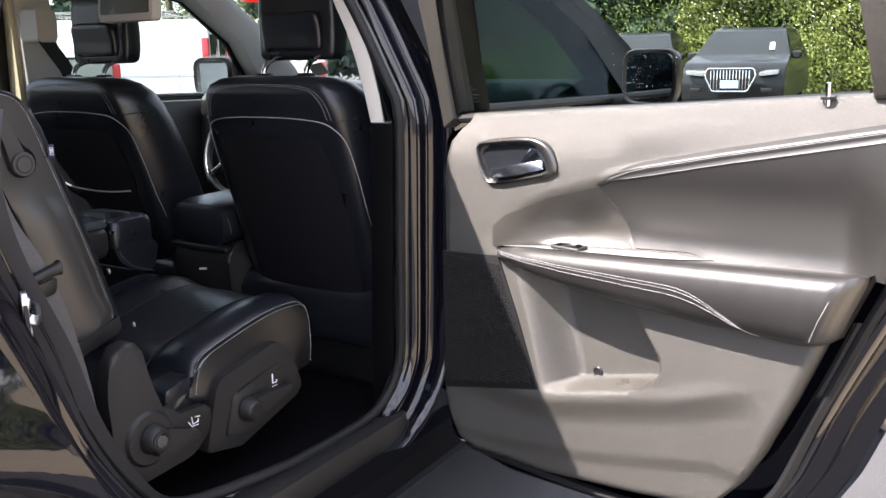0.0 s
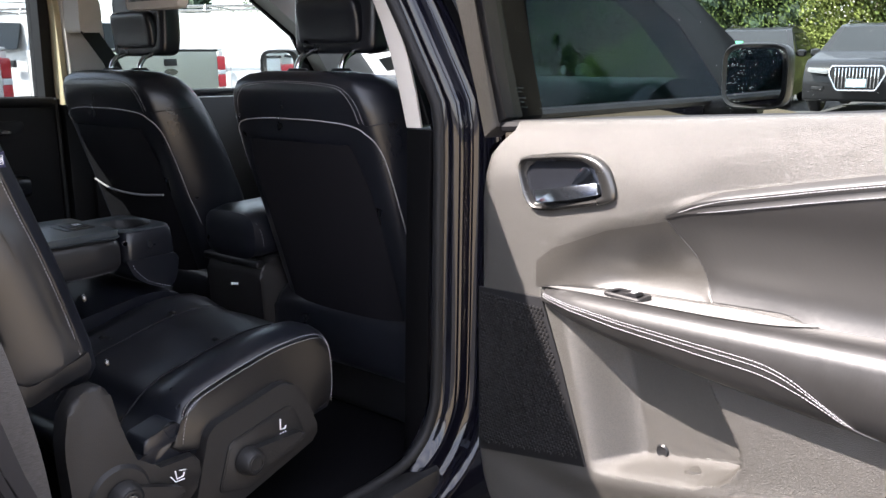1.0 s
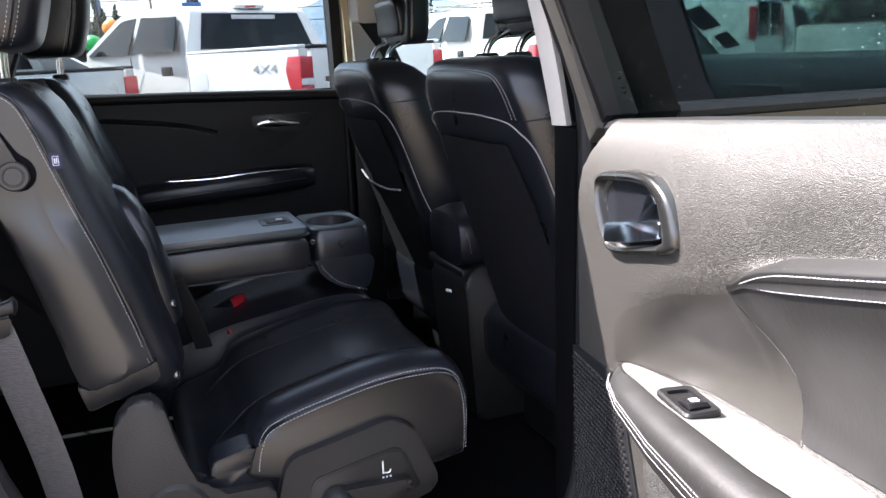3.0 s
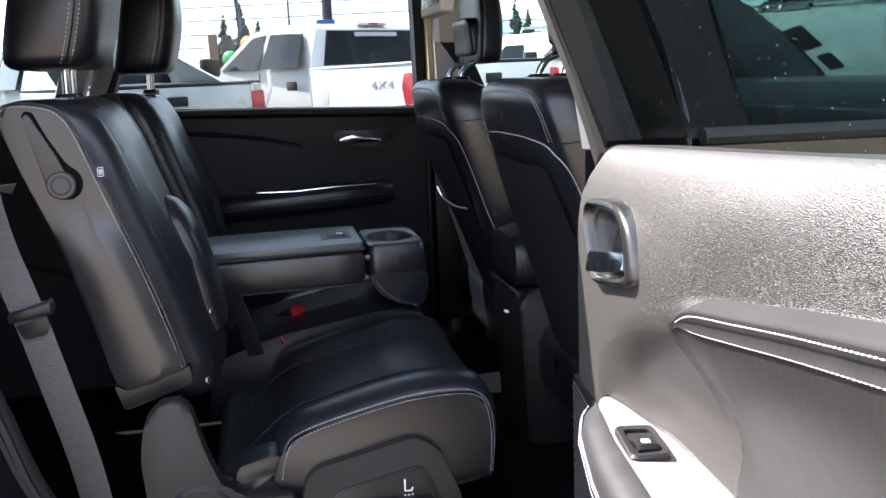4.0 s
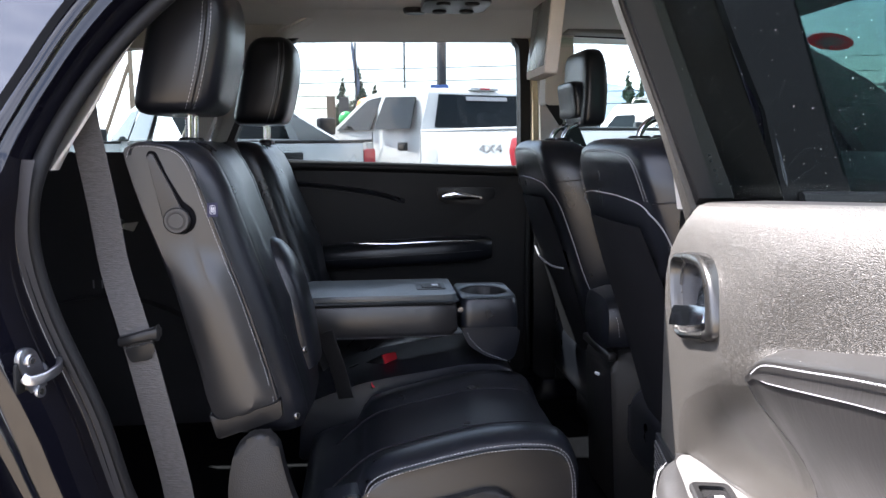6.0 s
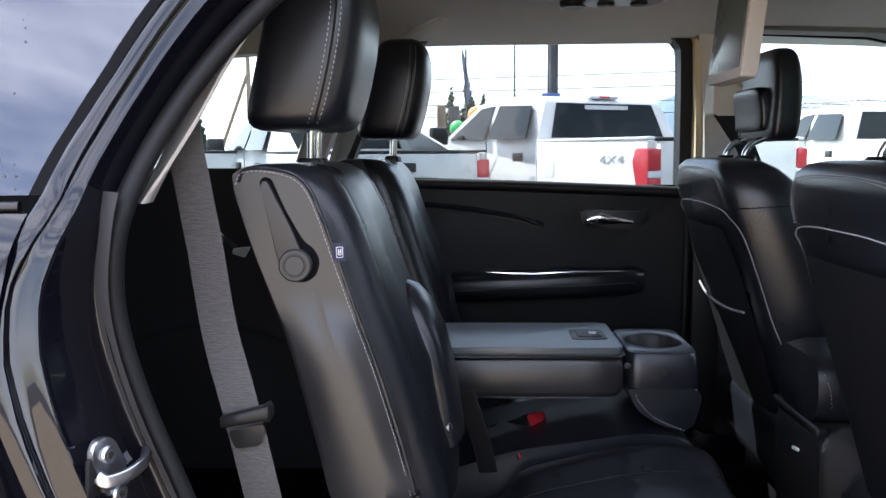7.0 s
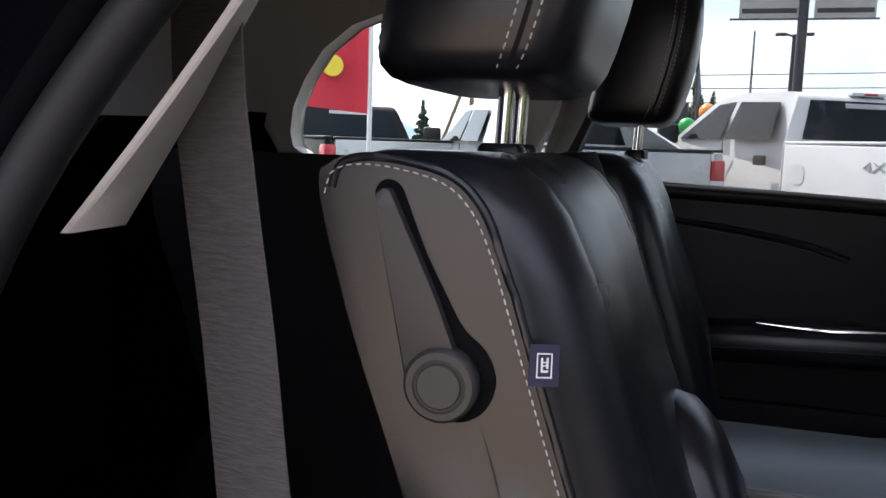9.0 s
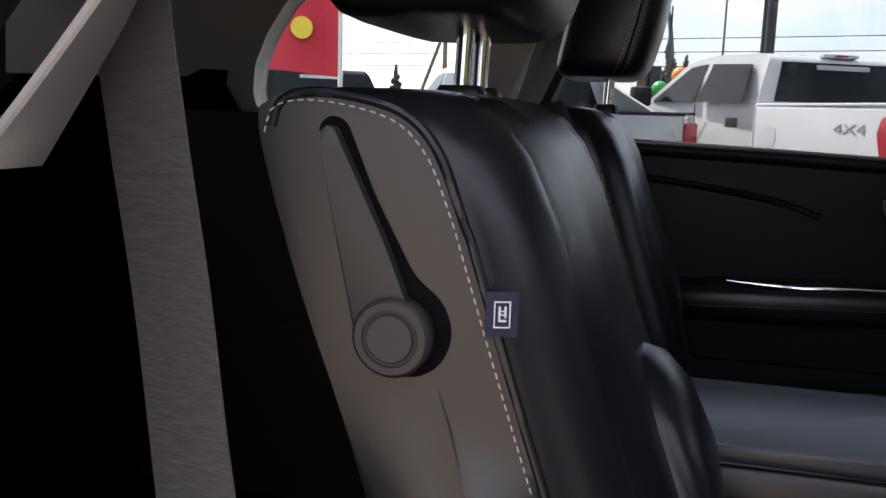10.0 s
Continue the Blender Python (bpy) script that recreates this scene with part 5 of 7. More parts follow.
lev = sp("recline_lever", slab(LEV, "y", 1.2775, 1.287, 0.0015), PLASTIC_FINE, back, "dark plastic recline lever")
sp("boss", cyl((0.7850, 1.2875, 1.1485), (0, -1, 0), 0.0200, 0.014, n=40, bevel=0.002), PLASTIC_FINE, lev)
sp("boss_groove", disc_ring((0.7850, 1.2740, 1.1485), (0, -1, 0), 0.0122, 0.0145, 0.0007), BLACK_TRIM, lev)
sp("boss_cap", cyl((0.7850, 1.2742, 1.1485), (0, -1, 0), 0.0120, 0.0016, n=32, bevel=0.0006), PLASTIC_FINE, lev)
# fabric label tucked into the seam
tag = sp("label", loft([ring((0.8385, 1.2815, z), (1, 0.35, 0), (-0.35, 1, 0), 0.0150, 0.0012, 8, 12) for z in (1.153, 1.175)]), LABEL_BLUE, back, "dark blue fabric label with a white anchor symbol")
b = bmesh.new()
for x0, x1, z0, z1 in ((0.0, 0.0080, 0.0, 0.0006), (0, 0.0080, 0.0124, 0.013), (0, 0.0006, 0, 0.013), (0.0074, 0.0080, 0, 0.013), (0.0022, 0.0032, 0.003, 0.0105), (0.0022, 0.0060, 0.003, 0.0040), (0.005, 0.0060, 0.005, 0.0105), (0.0032, 0.005, 0.0062, 0.0067), (0.0032, 0.005, 0.0080, 0.0085)):
    box(x0, x1, -0.0002, 0.0006, z0, z1, 0, bm=b)
b.transform(Matrix.Translation((0.8350, 1.2790, 1.1575)) @ Matrix.Rotation(math.atan2(0.35, 1), 4, "Z"))
sp("symbol", b, WHITE_PRINT, tag)
# lower skirt of the back and hinge tower
sp("back_skirt", slab(fillet([(0.832, 0.800), (0.935, 0.832), (0.932, 0.862), (0.925, 0.856), (0.840, 0.830), (0.820, 0.842)], 0.006), "y", 1.278, 1.33, 0.004), BLACK_TRIM, back)
TOWER = fillet([(0.868, 0.55), (0.858, 0.64), (0.853, 0.745), (0.868, 0.808), (0.905, 0.826), (0.930, 0.815), (0.945, 0.74), (0.975, 0.655), (1.075, 0.650), (1.080, 0.600), (1.03, 0.56)], [0.01, 0.02, 0.03, 0.03, 0.02, 0.02, 0.03, 0.03, 0.01, 0.01, 0.02], 4)
tower = sp("hinge_cover", slab(TOWER, "y", 1.226, 1.262, 0.009, 3), PLASTIC, label="grained plastic hinge cover")
sp("hinge_collar", cyl((0.930, 1.240, 0.634), (0, -1, 0), 0.057, 0.020, r2=0.053, n=44, bevel=0.006), PLASTIC, tower)
sp("hinge_lever", slab(fillet([(0.925, 0.603), (0.95, 0.596), (1.028, 0.598), (1.036, 0.606), (1.030, 0.616), (0.96, 0.645), (0.93, 0.658)], 0.01, 4), "y", 1.206, 1.224, 0.006, 3), PLASTIC, tower)
sp("hinge_boss", cyl((0.933, 1.222, 0.634), (0, -1, 0), 0.029, 0.026, r2=0.025, n=40, bevel=0.005), PLASTIC, tower)
sp("hinge_ring", disc_ring((0.933, 1.1965, 0.634), (0, -1, 0), 0.013, 0.019, 0.003), BLACK_TRIM, tower)
sp("hinge_cap", cyl((0.933, 1.197, 0.634), (0, -1, 0), 0.012, 0.003, n=24, bevel=0.001), SATIN, tower)
b = bmesh.new()
tube([(1.029, 1.2250, 0.638), (1.031, 1.2250, 0.623), (1.043, 1.2250, 0.624), (1.045, 1.2250, 0.630)], 0.0013, 6, bm=b)
tube([(1.020, 1.2250, 0.631), (1.028, 1.2250, 0.619), (1.045, 1.2250, 0.618)], 0.0010, 6, bm=b)
tube([(1.037, 1.2250, 0.636), (1.049, 1.2250, 0.633)], 0.0009, 6, bm=b)
sp("icon", b, WHITE_PRINT, tower, "white fold-flat symbol")
CTRL = fillet([(1.058, 0.550), (1.094, 0.676), (1.110, 0.690), (1.190, 0.706), (1.268, 0.722), (1.306, 0.694), (1.338, 0.610), (1.335, 0.585), (1.15, 0.530)], [0.008, 0.02, 0.02, 0.02, 0.03, 0.03, 0.02, 0.01, 0.01], 4)
ctrl = sp("side_cover", slab(CTRL, "y", 1.222, 1.275, 0.010, 3), PLASTIC, label="grained plastic seat side cover")
CTRL_IN = fillet([(1.106, 0.565), (1.134, 0.648), (1.20, 0.662), (1.268, 0.674), (1.282, 0.664), (1.308, 0.598), (1.17, 0.548)], 0.010, 4)
sp("recess", slab(CTRL_IN, "y", 1.2195, 1.224, 0.0015), BLACK_TRIM, ctrl)
sp("recess_face", slab([(1.2 + (x - 1.2) * 0.95, 0.61 + (z - 0.61) * 0.93) for x, z in CTRL_IN], "y", 1.2185, 1.224, 0.0015), PLASTIC, ctrl)
sp("slide_lever", slab(fillet([(1.165, 0.588), (1.20, 0.588), (1.282, 0.602), (1.290, 0.614), (1.282, 0.624), (1.19, 0.628), (1.165, 0.628)], 0.009, 4), "y", 1.200, 1.2165, 0.006, 3), PLASTIC, ctrl)
sp("knob", cyl((1.166, 1.218, 0.607), (0, -1, 0), 0.026, 0.030, r2=0.022, n=30, bevel=0.004), PLASTIC, ctrl)
sp("knob_ring", disc_ring((1.166, 1.1885, 0.607), (0, -1, 0), 0.011, 0.016, 0.0025), BLACK_TRIM, ctrl)
b = bmesh.new()
tube([(1.245, 1.2175, 0.655), (1.2445, 1.2175, 0.635), (1.255, 1.2175, 0.634), (1.257, 1.2175, 0.639)], 0.0015, 6, bm=b)
for x in (1.243, 1.249, 1.255):
    box(x, x + 0.0025, 1.2168, 1.2182, 0.626, 0.6285, 0, bm=b)
sp("icon", b, WHITE_PRINT, ctrl, "white seat symbol")
# cushion side panel with its stitched rim
CSIDE = [(1.052, 0.655), (1.062, 0.705), (1.082, 0.735), (1.16, 0.757), (1.26, 0.776), (1.34, 0.778), (1.378, 0.769), (1.392, 0.740), (1.396, 0.69), (1.391, 0.635), (1.30, 0.63)]
CSIDE = [tuple(p)[:2] for p in curve([(*p, 0) for p in CSIDE], 3, True)]
sp("side_panel", slab(CSIDE, "y", 1.240, 1.266, 0.008, 3), CUSHION_SIDE, cushion, "smooth leather cushion side")
for off in (0.0, 0.006):
    sp("stitching", stitches(curve([(1.056, 1.2385 + off, 0.672), (1.064 - off * 0.5, 1.2385 + off, 0.706 + off), (1.084, 1.2385 + off, 0.735 + off), (1.16, 1.2385 + off, 0.757 + off), (1.26, 1.2385 + off, 0.776 + off), (1.34, 1.2385 + off, 0.778 + off), (1.377 + off * 0.4, 1.2385 + off, 0.768 + off * 0.6), (1.391 + off, 1.2385 + off, 0.740), (1.395 + off, 1.2385 + off, 0.69), (1.391 + off, 1.2385 + off, 0.637)], 8), 0.0036, 0.0022, 0.00055), THREAD, cushion)
sp("cushion_tab", slab(fillet([(0.985, 0.672), (1.058, 0.682), (1.060, 0.705), (1.045, 0.712), (0.99, 0.700)], 0.008), "y", 1.243, 1.30, 0.008, 3), LEATHER, cushion)
# snap studs on the inner side of the backrest, seen past the hinge
for x, z, y in ((0.965, 0.925, 1.345), (0.955, 0.835, 1.275)):
    sp("stud", cyl((x, y, z), (1, -0.6, 0.3), 0.0062, 0.006, n=16, bevel=0.0015), SATIN, back, "steel stud")

sp("lumbar_pad", loft([ring((lerp(SEAM, z) + 0.034 + d * 1.5, 1.497, z), (0, 1, 0), (1, 0, 0.3), w, 0.05, 2.6, 20) for z, w, d in ((0.87, 0.16, 0.004), (0.95, 0.17, 0.012), (1.02, 0.165, 0.014), (1.06, 0.14, 0.011), (1.082, 0.10, 0.004), (1.09, 0.05, -0.004))]), LEATHER, back, angle=60)

# middle seat: cushion and the backrest folded down as an armrest
mid_seat = thing("middle_seat", "leather middle seat folded down as armrest with cup holder", "car seat", pose(1.15, 1.85, 0.455))
minv = pose(1.15, 1.85, 0.455).inverted()


def mp(name, bm, material, parent=mid_seat, label="", angle=45):
    bm.transform(minv)
    return part(name, bm, material, parent, label, angle)


MC = fillet([(0.92, 0.60), (0.93, 0.72), (1.06, 0.765), (1.30, 0.800), (1.385, 0.785), (1.40, 0.70), (1.37, 0.60)], [0.01, 0.02, 0.05, 0.06, 0.04, 0.04, 0.02], 5)
mp("cushion", slab(MC, "y", 1.704, 1.986, 0.018, 3), LEATHER, label="black leather middle cushion")
ARMB = [ring((x, 1.845, z), (0, 1, 0), (0, 0, 1), w, h, 5, 28) for x, z, w, h in ((0.86, 0.884, 0.200, 0.080), (0.90, 0.886, 0.222, 0.090), (1.05, 0.887, 0.226, 0.092), (1.20, 0.887, 0.226, 0.090), (1.25, 0.887, 0.222, 0.084), (1.263, 0.887, 0.200, 0.066))]
ab = mp("armrest_body", loft(ARMB), LEATHER_SIDE, label="dark leather armrest")
mp("lid", slab(fillet([(0.93, 1.735), (1.255, 1.735), (1.262, 1.745), (1.262, 1.945), (1.255, 1.955), (0.93, 1.955)], 0.012), "z", 0.926, 0.942, 0.006, 3), ARM_SKY_GREY, ab, "leather armrest lid with pale sky sheen in its grey")
mp("lid_seam", tube([(0.93, 1.7325, 0.925), (1.25, 1.7325, 0.925), (1.266, 1.75, 0.925), (1.266, 1.94, 0.925)], 0.0022, 6), BLACK_TRIM, ab)
mp("stitching", stitches([(0.95, 1.7335, 0.853), (1.24, 1.7335, 0.853)]), THREAD_DIM, ab)
lt = mp("latch", slab(fillet([(1.180, 1.80), (1.245, 1.80), (1.245, 1.885), (1.180, 1.885)], 0.008), "z", 0.939, 0.9435, 0.001), BLACK_TRIM, ab, "black lid latch")
mp("latch_button", slab(fillet([(1.192, 1.815), (1.236, 1.815), (1.236, 1.87), (1.192, 1.87)], 0.006), "z", 0.942, 0.9455, 0.001), PLASTIC, lt)
mp("latch_mark", box(1.215, 1.229, 1.835, 1.852, 0.9456, 0.9464, 0), WHITE_PRINT, lt)
# cup holder nose: a box with a round well
CUP = fillet([(1.27, 0.868), (1.39, 0.868), (1.40, 0.855), (1.385, 0.79), (1.33, 0.80), (1.285, 0.83)], [0.004, 0.004, 0.01, 0.03, 0.03, 0.03], 4)
nose = mp("cup_holder", slab(CUP, "y", 1.735, 1.955, 0.008, 3), LEATHER, label="cup holder nose")
CUP_AT = [2 * math.pi * i / 40 for i in range(40)]
sq = [(1.3335 + 0.0615 * math.copysign(abs(math.cos(a)) ** 0.28, math.cos(a)), 1.845 + 0.100 * math.copysign(abs(math.sin(a)) ** 0.28, math.sin(a))) for a in CUP_AT]


def cup_ring(r, z):
    return [(1.3335 + r * math.cos(a) * 0.98, 1.840 + r * math.sin(a) * 1.15, z) for a in CUP_AT]


mp("cup_wall", loft([[(1.3335 + (x - 1.3335) * q, 1.845 + (y - 1.845) * q * 1.02, z) for x, y in sq] for q, z in ((1.05, 0.862), (1.07, 0.870), (1.06, 0.90), (1.03, 0.922), (0.99, 0.9282))], caps=False), LEATHER, nose)
mp("cup_rim", loft([[(1.3335 + (x - 1.3335) * q, 1.845 + (y - 1.845) * q, z) for x, y in sq] for q, z in ((0.99, 0.927), (1.0, 0.9295), (0.96, 0.9325))] + [cup_ring(0.056, 0.9325), cup_ring(0.053, 0.930)], caps=False), ARM_SKY_GREY, nose, "plastic cup holder rim with pale sky sheen in its grey")
mp("cup_well", loft([cup_ring(0.0535, 0.9305), cup_ring(0.0515, 0.928), cup_ring(0.050, 0.90), cup_ring(0.047, 0.875), cup_ring(0.040, 0.8705), cup_ring(0.001, 0.8705)], caps=False), PLASTIC, nose)
mp("stitching", stitches(curve([(1.284, 1.7335, 0.858), (1.29, 1.7335, 0.845), (1.32, 1.7335, 0.815), (1.38, 1.7335, 0.79)], 6)), THREAD, nose)
mp("hinge_pin", cyl((1.269, 1.738, 0.909), (0, -1, 0), 0.006, 0.006, n=14, bevel=0.001), CHROME, ab)

# ---- seat belts and buckles ----
belt = thing("seat_belt", "grey woven seat belt hanging beside the rear seat", "seat belt", pose(0.72, 1.19, 0.455))
binv = pose(0.72, 1.19, 0.455).inverted()


def bp(name, bm, material, parent=belt, label=""):
    bm.transform(binv)
    return part(name, bm, material, parent, label)


bp("webbing", strap(curve([(0.655, 1.262, 1.48), (0.664, 1.248, 1.32), (0.676, 1.240, 1.25), (0.690, 1.236, 1.17), (0.705, 1.228, 1.08), (0.737, 1.200, 0.985), (0.762, 1.192, 0.88), (0.785, 1.196, 0.76), (0.80, 1.205, 0.62)], 6), (1, -0.09, 0), 0.044, 0.0022), WEBBING, label="grey woven webbing")
bp("tongue_loop", loft([ring((x, 1.192, 0.988 + (x - 0.742) * 0.22), (0, 1, 0), (0, 0, 1), w, h, 3.4, 16) for x, w, h in ((0.714, 0.010, 0.010), (0.718, 0.016, 0.015), (0.742, 0.018, 0.016), (0.764, 0.018, 0.018), (0.770, 0.020, 0.024), (0.774, 0.010, 0.012))]), BLACK_TRIM, label="black plastic belt stop")
bp("tongue", slab(fillet([(0.722, 0.972), (0.765, 0.980), (0.76, 0.955), (0.73, 0.950)], 0.006), "y", 1.190, 1.193, 0.0006), BLACK_TRIM)
bp("guide", loft([ring((0.655, 1.262, z), (1, 0, 0), (0, 1, 0), w, 0.03, 4, 16) for z, w in ((1.47, 0.06), (1.48, 0.085), (1.52, 0.085), (1.53, 0.06))]), BEIGE)
for y, x, z, lab in ((1.86, 1.100, 0.766, "black belt buckle with a red button"), (1.72, 1.075, 0.752, "small black belt buckle")):
    k = 1.0 if y == 1.86 else 0.5
    bk = thing("belt_buckle", lab, "belt buckle", pose(x, y, z) @ pose(0, 0, 0, 0, -24, -48), group="belt buckles")
    part("body", loft([ring((a * k, 0, 0), (0, 1, 0), (0, 0, 1), w * k, h * k, 4.5, 20) for a, w, h in ((-0.06, 0.03, 0.016), (-0.055, 0.04, 0.024), (0.0, 0.046, 0.03), (0.026, 0.046, 0.032), (0.03, 0.040, 0.027))]), BLACK_TRIM, bk)
    part("button", slab(fillet([(-0.020 * k, -0.013 * k), (0.020 * k, -0.013 * k), (0.020 * k, 0.013 * k), (-0.020 * k, 0.013 * k)], 0.003), "x", 0.024 * k, 0.0335 * k, 0.001), RED_PLASTIC, bk, "red release button")
strapb = thing("lap_belt", "black lap belt lying on the rear cushion", "seat belt", pose(1.0, 1.70, 0.455))
b = strap(curve([(0.985, 1.655, 0.885), (1.000, 1.650, 0.84), (1.012, 1.648, 0.80), (1.020, 1.648, 0.765), (1.024, 1.650, 0.748)], 5), (1, -0.35, 0), 0.034, 0.003)
b.transform(pose(1.0, 1.70, 0.455).inverted())
part("webbing", b, BLACK_TRIM, strapb)
shoulder = thing("shoulder_belt", "black shoulder belt across the middle of the bench", "seat belt", pose(0.9, 1.7, 0.455))
b = strap(curve([(0.80, 1.715, 1.27), (0.835, 1.705, 1.19), (0.875, 1.70, 1.08), (0.915, 1.70, 0.97), (0.96, 1.70, 0.86), (0.985, 1.70, 0.80)], 5), (0.55, 1, 0), 0.035, 0.003)
b.transform(pose(0.9, 1.7, 0.455).inverted())
part("webbing", b, BLACK_TRIM, shoulder)


# pale belt clip held on a dark stalk behind the bench
cpart("clip_stalk", strap(curve([(0.30, 2.485, 1.10), (0.36, 2.40, 1.075), (0.425, 2.30, 1.053)], 4), (0, 0, 1), 0.014, 0.003), BLACK_TRIM)
cpart("belt_clip", slab(fillet([(0.422, 1.046), (0.452, 1.036), (0.466, 1.062), (0.426, 1.058)], 0.003), "y", 2.270, 2.280, 0.002), BEIGE, label="pale plastic belt clip")

# ---- front seats ----
def front_seat(cy, left):
    s = thing("front_seat", "black leather front car seat seen from behind with white piping", "car seat", pose(1.825, cy, 0.455), group="front car seats")

    def q(name, bm, material, parent=s, label="", angle=55):
        bm.transform(pose(1.8, 0, 0.455).inverted())
        return part(name, bm, material, parent, label, angle)

    w = 0.50
    prof = [(-0.225, -0.03), (-0.20, -0.052), (-0.12, -0.062), (0.0, -0.066), (0.12, -0.062), (0.20, -0.052), (0.225, -0.03), (0.245, 0.02), (0.25, 0.07), (0.235, 0.12), (0.19, 0.125), (0.15, 0.095), (0.0, 0.085), (-0.15, 0.095), (-0.19, 0.125), (-0.235, 0.12), (-0.25, 0.07), (-0.245, 0.02)]
    prof = [tuple(p)[:2] for p in curve([(*p, 0) for p in prof], 3, True)]
    rings = []
    for z, k, m in ((0.62, 0.80, 0.9), (0.66, 0.95, 1.0), (0.80, 1.0, 1.0), (0.95, 1.0, 1.0), (1.06, 1.0, 0.96), (1.14, 0.99, 0.90), (1.19, 0.965, 0.84), (1.225, 0.91, 0.76), (1.248, 0.82, 0.64), (1.262, 0.68, 0.46), (1.268, 0.45, 0.25)):
        x = 1.515 + (1.22 - min(z, 1.25)) * 0.34 - (0.05 * max(0, 0.9 - z))
        rings.append([(x + b * m, a * k, z) for a, b in prof])
    back = q("backrest", loft(rings), LEATHER, label="black leather backrest")
    # carpeted rear panel bounded by a pale piping
    pan = []
    for z in (0.66, 0.75, 0.85, 0.95, 1.03, 1.09, 1.125):
        x = 1.515 + (1.22 - z) * 0.34 - (0.05 * max(0, 0.9 - z)) - 0.070
        half = 0.178 if z < 1.05 else 0.178 - (z - 1.05) * 0.35
        pan.append([(x + 0.010 * (abs(t) ** 4), half * t, z) for t in (-1, -0.75, -0.4, 0, 0.4, 0.75, 1)])
    q("back_panel", loft(pan, closed=False, caps=False), FABRIC, back, "dark carpeted seat back")
    RIB = [(0.0, -0.066), (0.12, -0.0625), (0.20, -0.0535), (0.225, -0.033), (0.245, 0.02), (0.25, 0.07), (0.26, 0.09)]
    KM = [(0.62, 0.80, 0.9), (0.66, 0.95, 1.0), (0.95, 1.0, 1.0), (1.06, 1.0, 0.96), (1.14, 0.99, 0.90), (1.19, 0.965, 0.84), (1.225, 0.91, 0.76), (1.248, 0.82, 0.64), (1.262, 0.68, 0.46)]

    def surf(y, z):
        """The backrest's rear face at a place on it, with a little clearance."""
        k, m = lerp([(a, c) for a, c, d in KM], z), lerp([(a, d) for a, c, d in KM], z)
        return 1.515 + (1.22 - min(z, 1.25)) * 0.34 - 0.05 * max(0, 0.9 - z) + lerp(RIB, abs(y) / k) * m - 0.0035

    half = [(-0.222, 0.70), (-0.224, 0.80), (-0.224, 0.95), (-0.222, 1.06), (-0.214, 1.12), (-0.195, 1.150), (-0.160, 1.164), (-0.08, 1.171)]
    pipe = curve([(0, y, z) for y, z in half] + [(0, 0, 1.172)] + [(0, -y, z) for y, z in half[:3:-1]] + [(0, 0.226, 1.04)], 6)
    q("piping", tube([(surf(p.y, p.z), p.y, p.z) for p in pipe], 0.0014, 8), THREAD_DIM, back)
    for sgn in (1, -1):
        for e in (0, 0.011):
            corner = [(0.196 - e, 1.168), (0.190 - e, 1.195), (0.180 - e, 1.215), (0.160 - e, 1.233), (0.130 - e, 1.243 - e * 0.3), (0.06, 1.248 - e * 0.3), (0.0, 1.249 - e * 0.3)]
            q("stitching", stitches(curve([(surf(y, z) + 0.0015, sgn * y, z) for y, z in corner], 6), 0.0036, 0.0020, 0.0007), THREAD_DIM, back)
        q("wing_seam", tube(curve([(surf(0.205, 1.165), sgn * 0.205, 1.165), (surf(0.222, 1.168), sgn * 0.224, 1.168), (surf(0.236, 1.171), sgn * 0.239, 1.171), (surf(0.241, 1.174) + 0.01, sgn * 0.2465, 1.174), (1.59, sgn * 0.2475, 1.175)], 5), 0.0012, 6), BLACK_TRIM, back)
    # head restraint on bent chrome posts
    hr = q("headrest", head_rest((1.622, 0, 1.400), 0.25, 0.195, 0.070, 0.0), LEATHER, label="black leather headrest")
    q("rear_block", head_rest((1.592, 0, 1.3705), 0.19, 0.094, 0.048, 0.15), LEATHER, hr)
    for yy in (-0.068, 0.068):
        q("post", tube(curve([(1.557, yy, 1.25), (1.556, yy, 1.275), (1.572, yy, 1.298), (1.605, yy * 0.98, 1.315), (1.618, yy * 0.97, 1.36)], 5), 0.0068, 10), CHROME, hr, "chrome headrest post")
        q("guide", loft([ring((1.556, yy, z), (1, 0, 0), (0, 1, 0), a, a * 0.8, 3.5, 16) for z, a in ((1.255, 0.045), (1.268, 0.045), (1.273, 0.034))]), BLACK_TRIM, hr)
    if left:
        q("pocket_lip", tube(curve([(1.530, 0.165, 0.965), (1.528, 0.08, 0.945), (1.530, -0.05, 0.940), (1.536, -0.16, 0.948)], 6), 0.003, 8), THREAD_DIM, back)
    q("cushion", slab(fillet([(1.60, 0.58), (1.60, 0.74), (2.05, 0.78), (2.12, 0.74), (2.10, 0.60)], 0.04, 4), "y", -0.25, 0.25, 0.03, 3), LEATHER)
    q("base", box(1.66, 2.05, -0.20, 0.20, 0.455, 0.59, 0.02), BLACK_TRIM)
    if not left:
        q("anchor_tab", box(1.56, 1.585, -0.252, -0.246, 1.135, 1.15, 0.002), BLACK_TRIM, back)
    return s


FRONT_R, FRONT_L = 1.44, 2.193
front_seat(FRONT_R, False)
front_seat(FRONT_L, True)

# ---- centre console, dashboard, steering wheel ----
console = thing("centre_console", "black leather topped centre console between the front seats", "console", pose(1.8, 1.80, 0.455))
cinv = pose(1.8, 1.80, 0.455).inverted()


def kp(name, bm, material, parent=console, label=""):
    bm.transform(cinv)
    return part(name, bm, material, parent, label, 45)


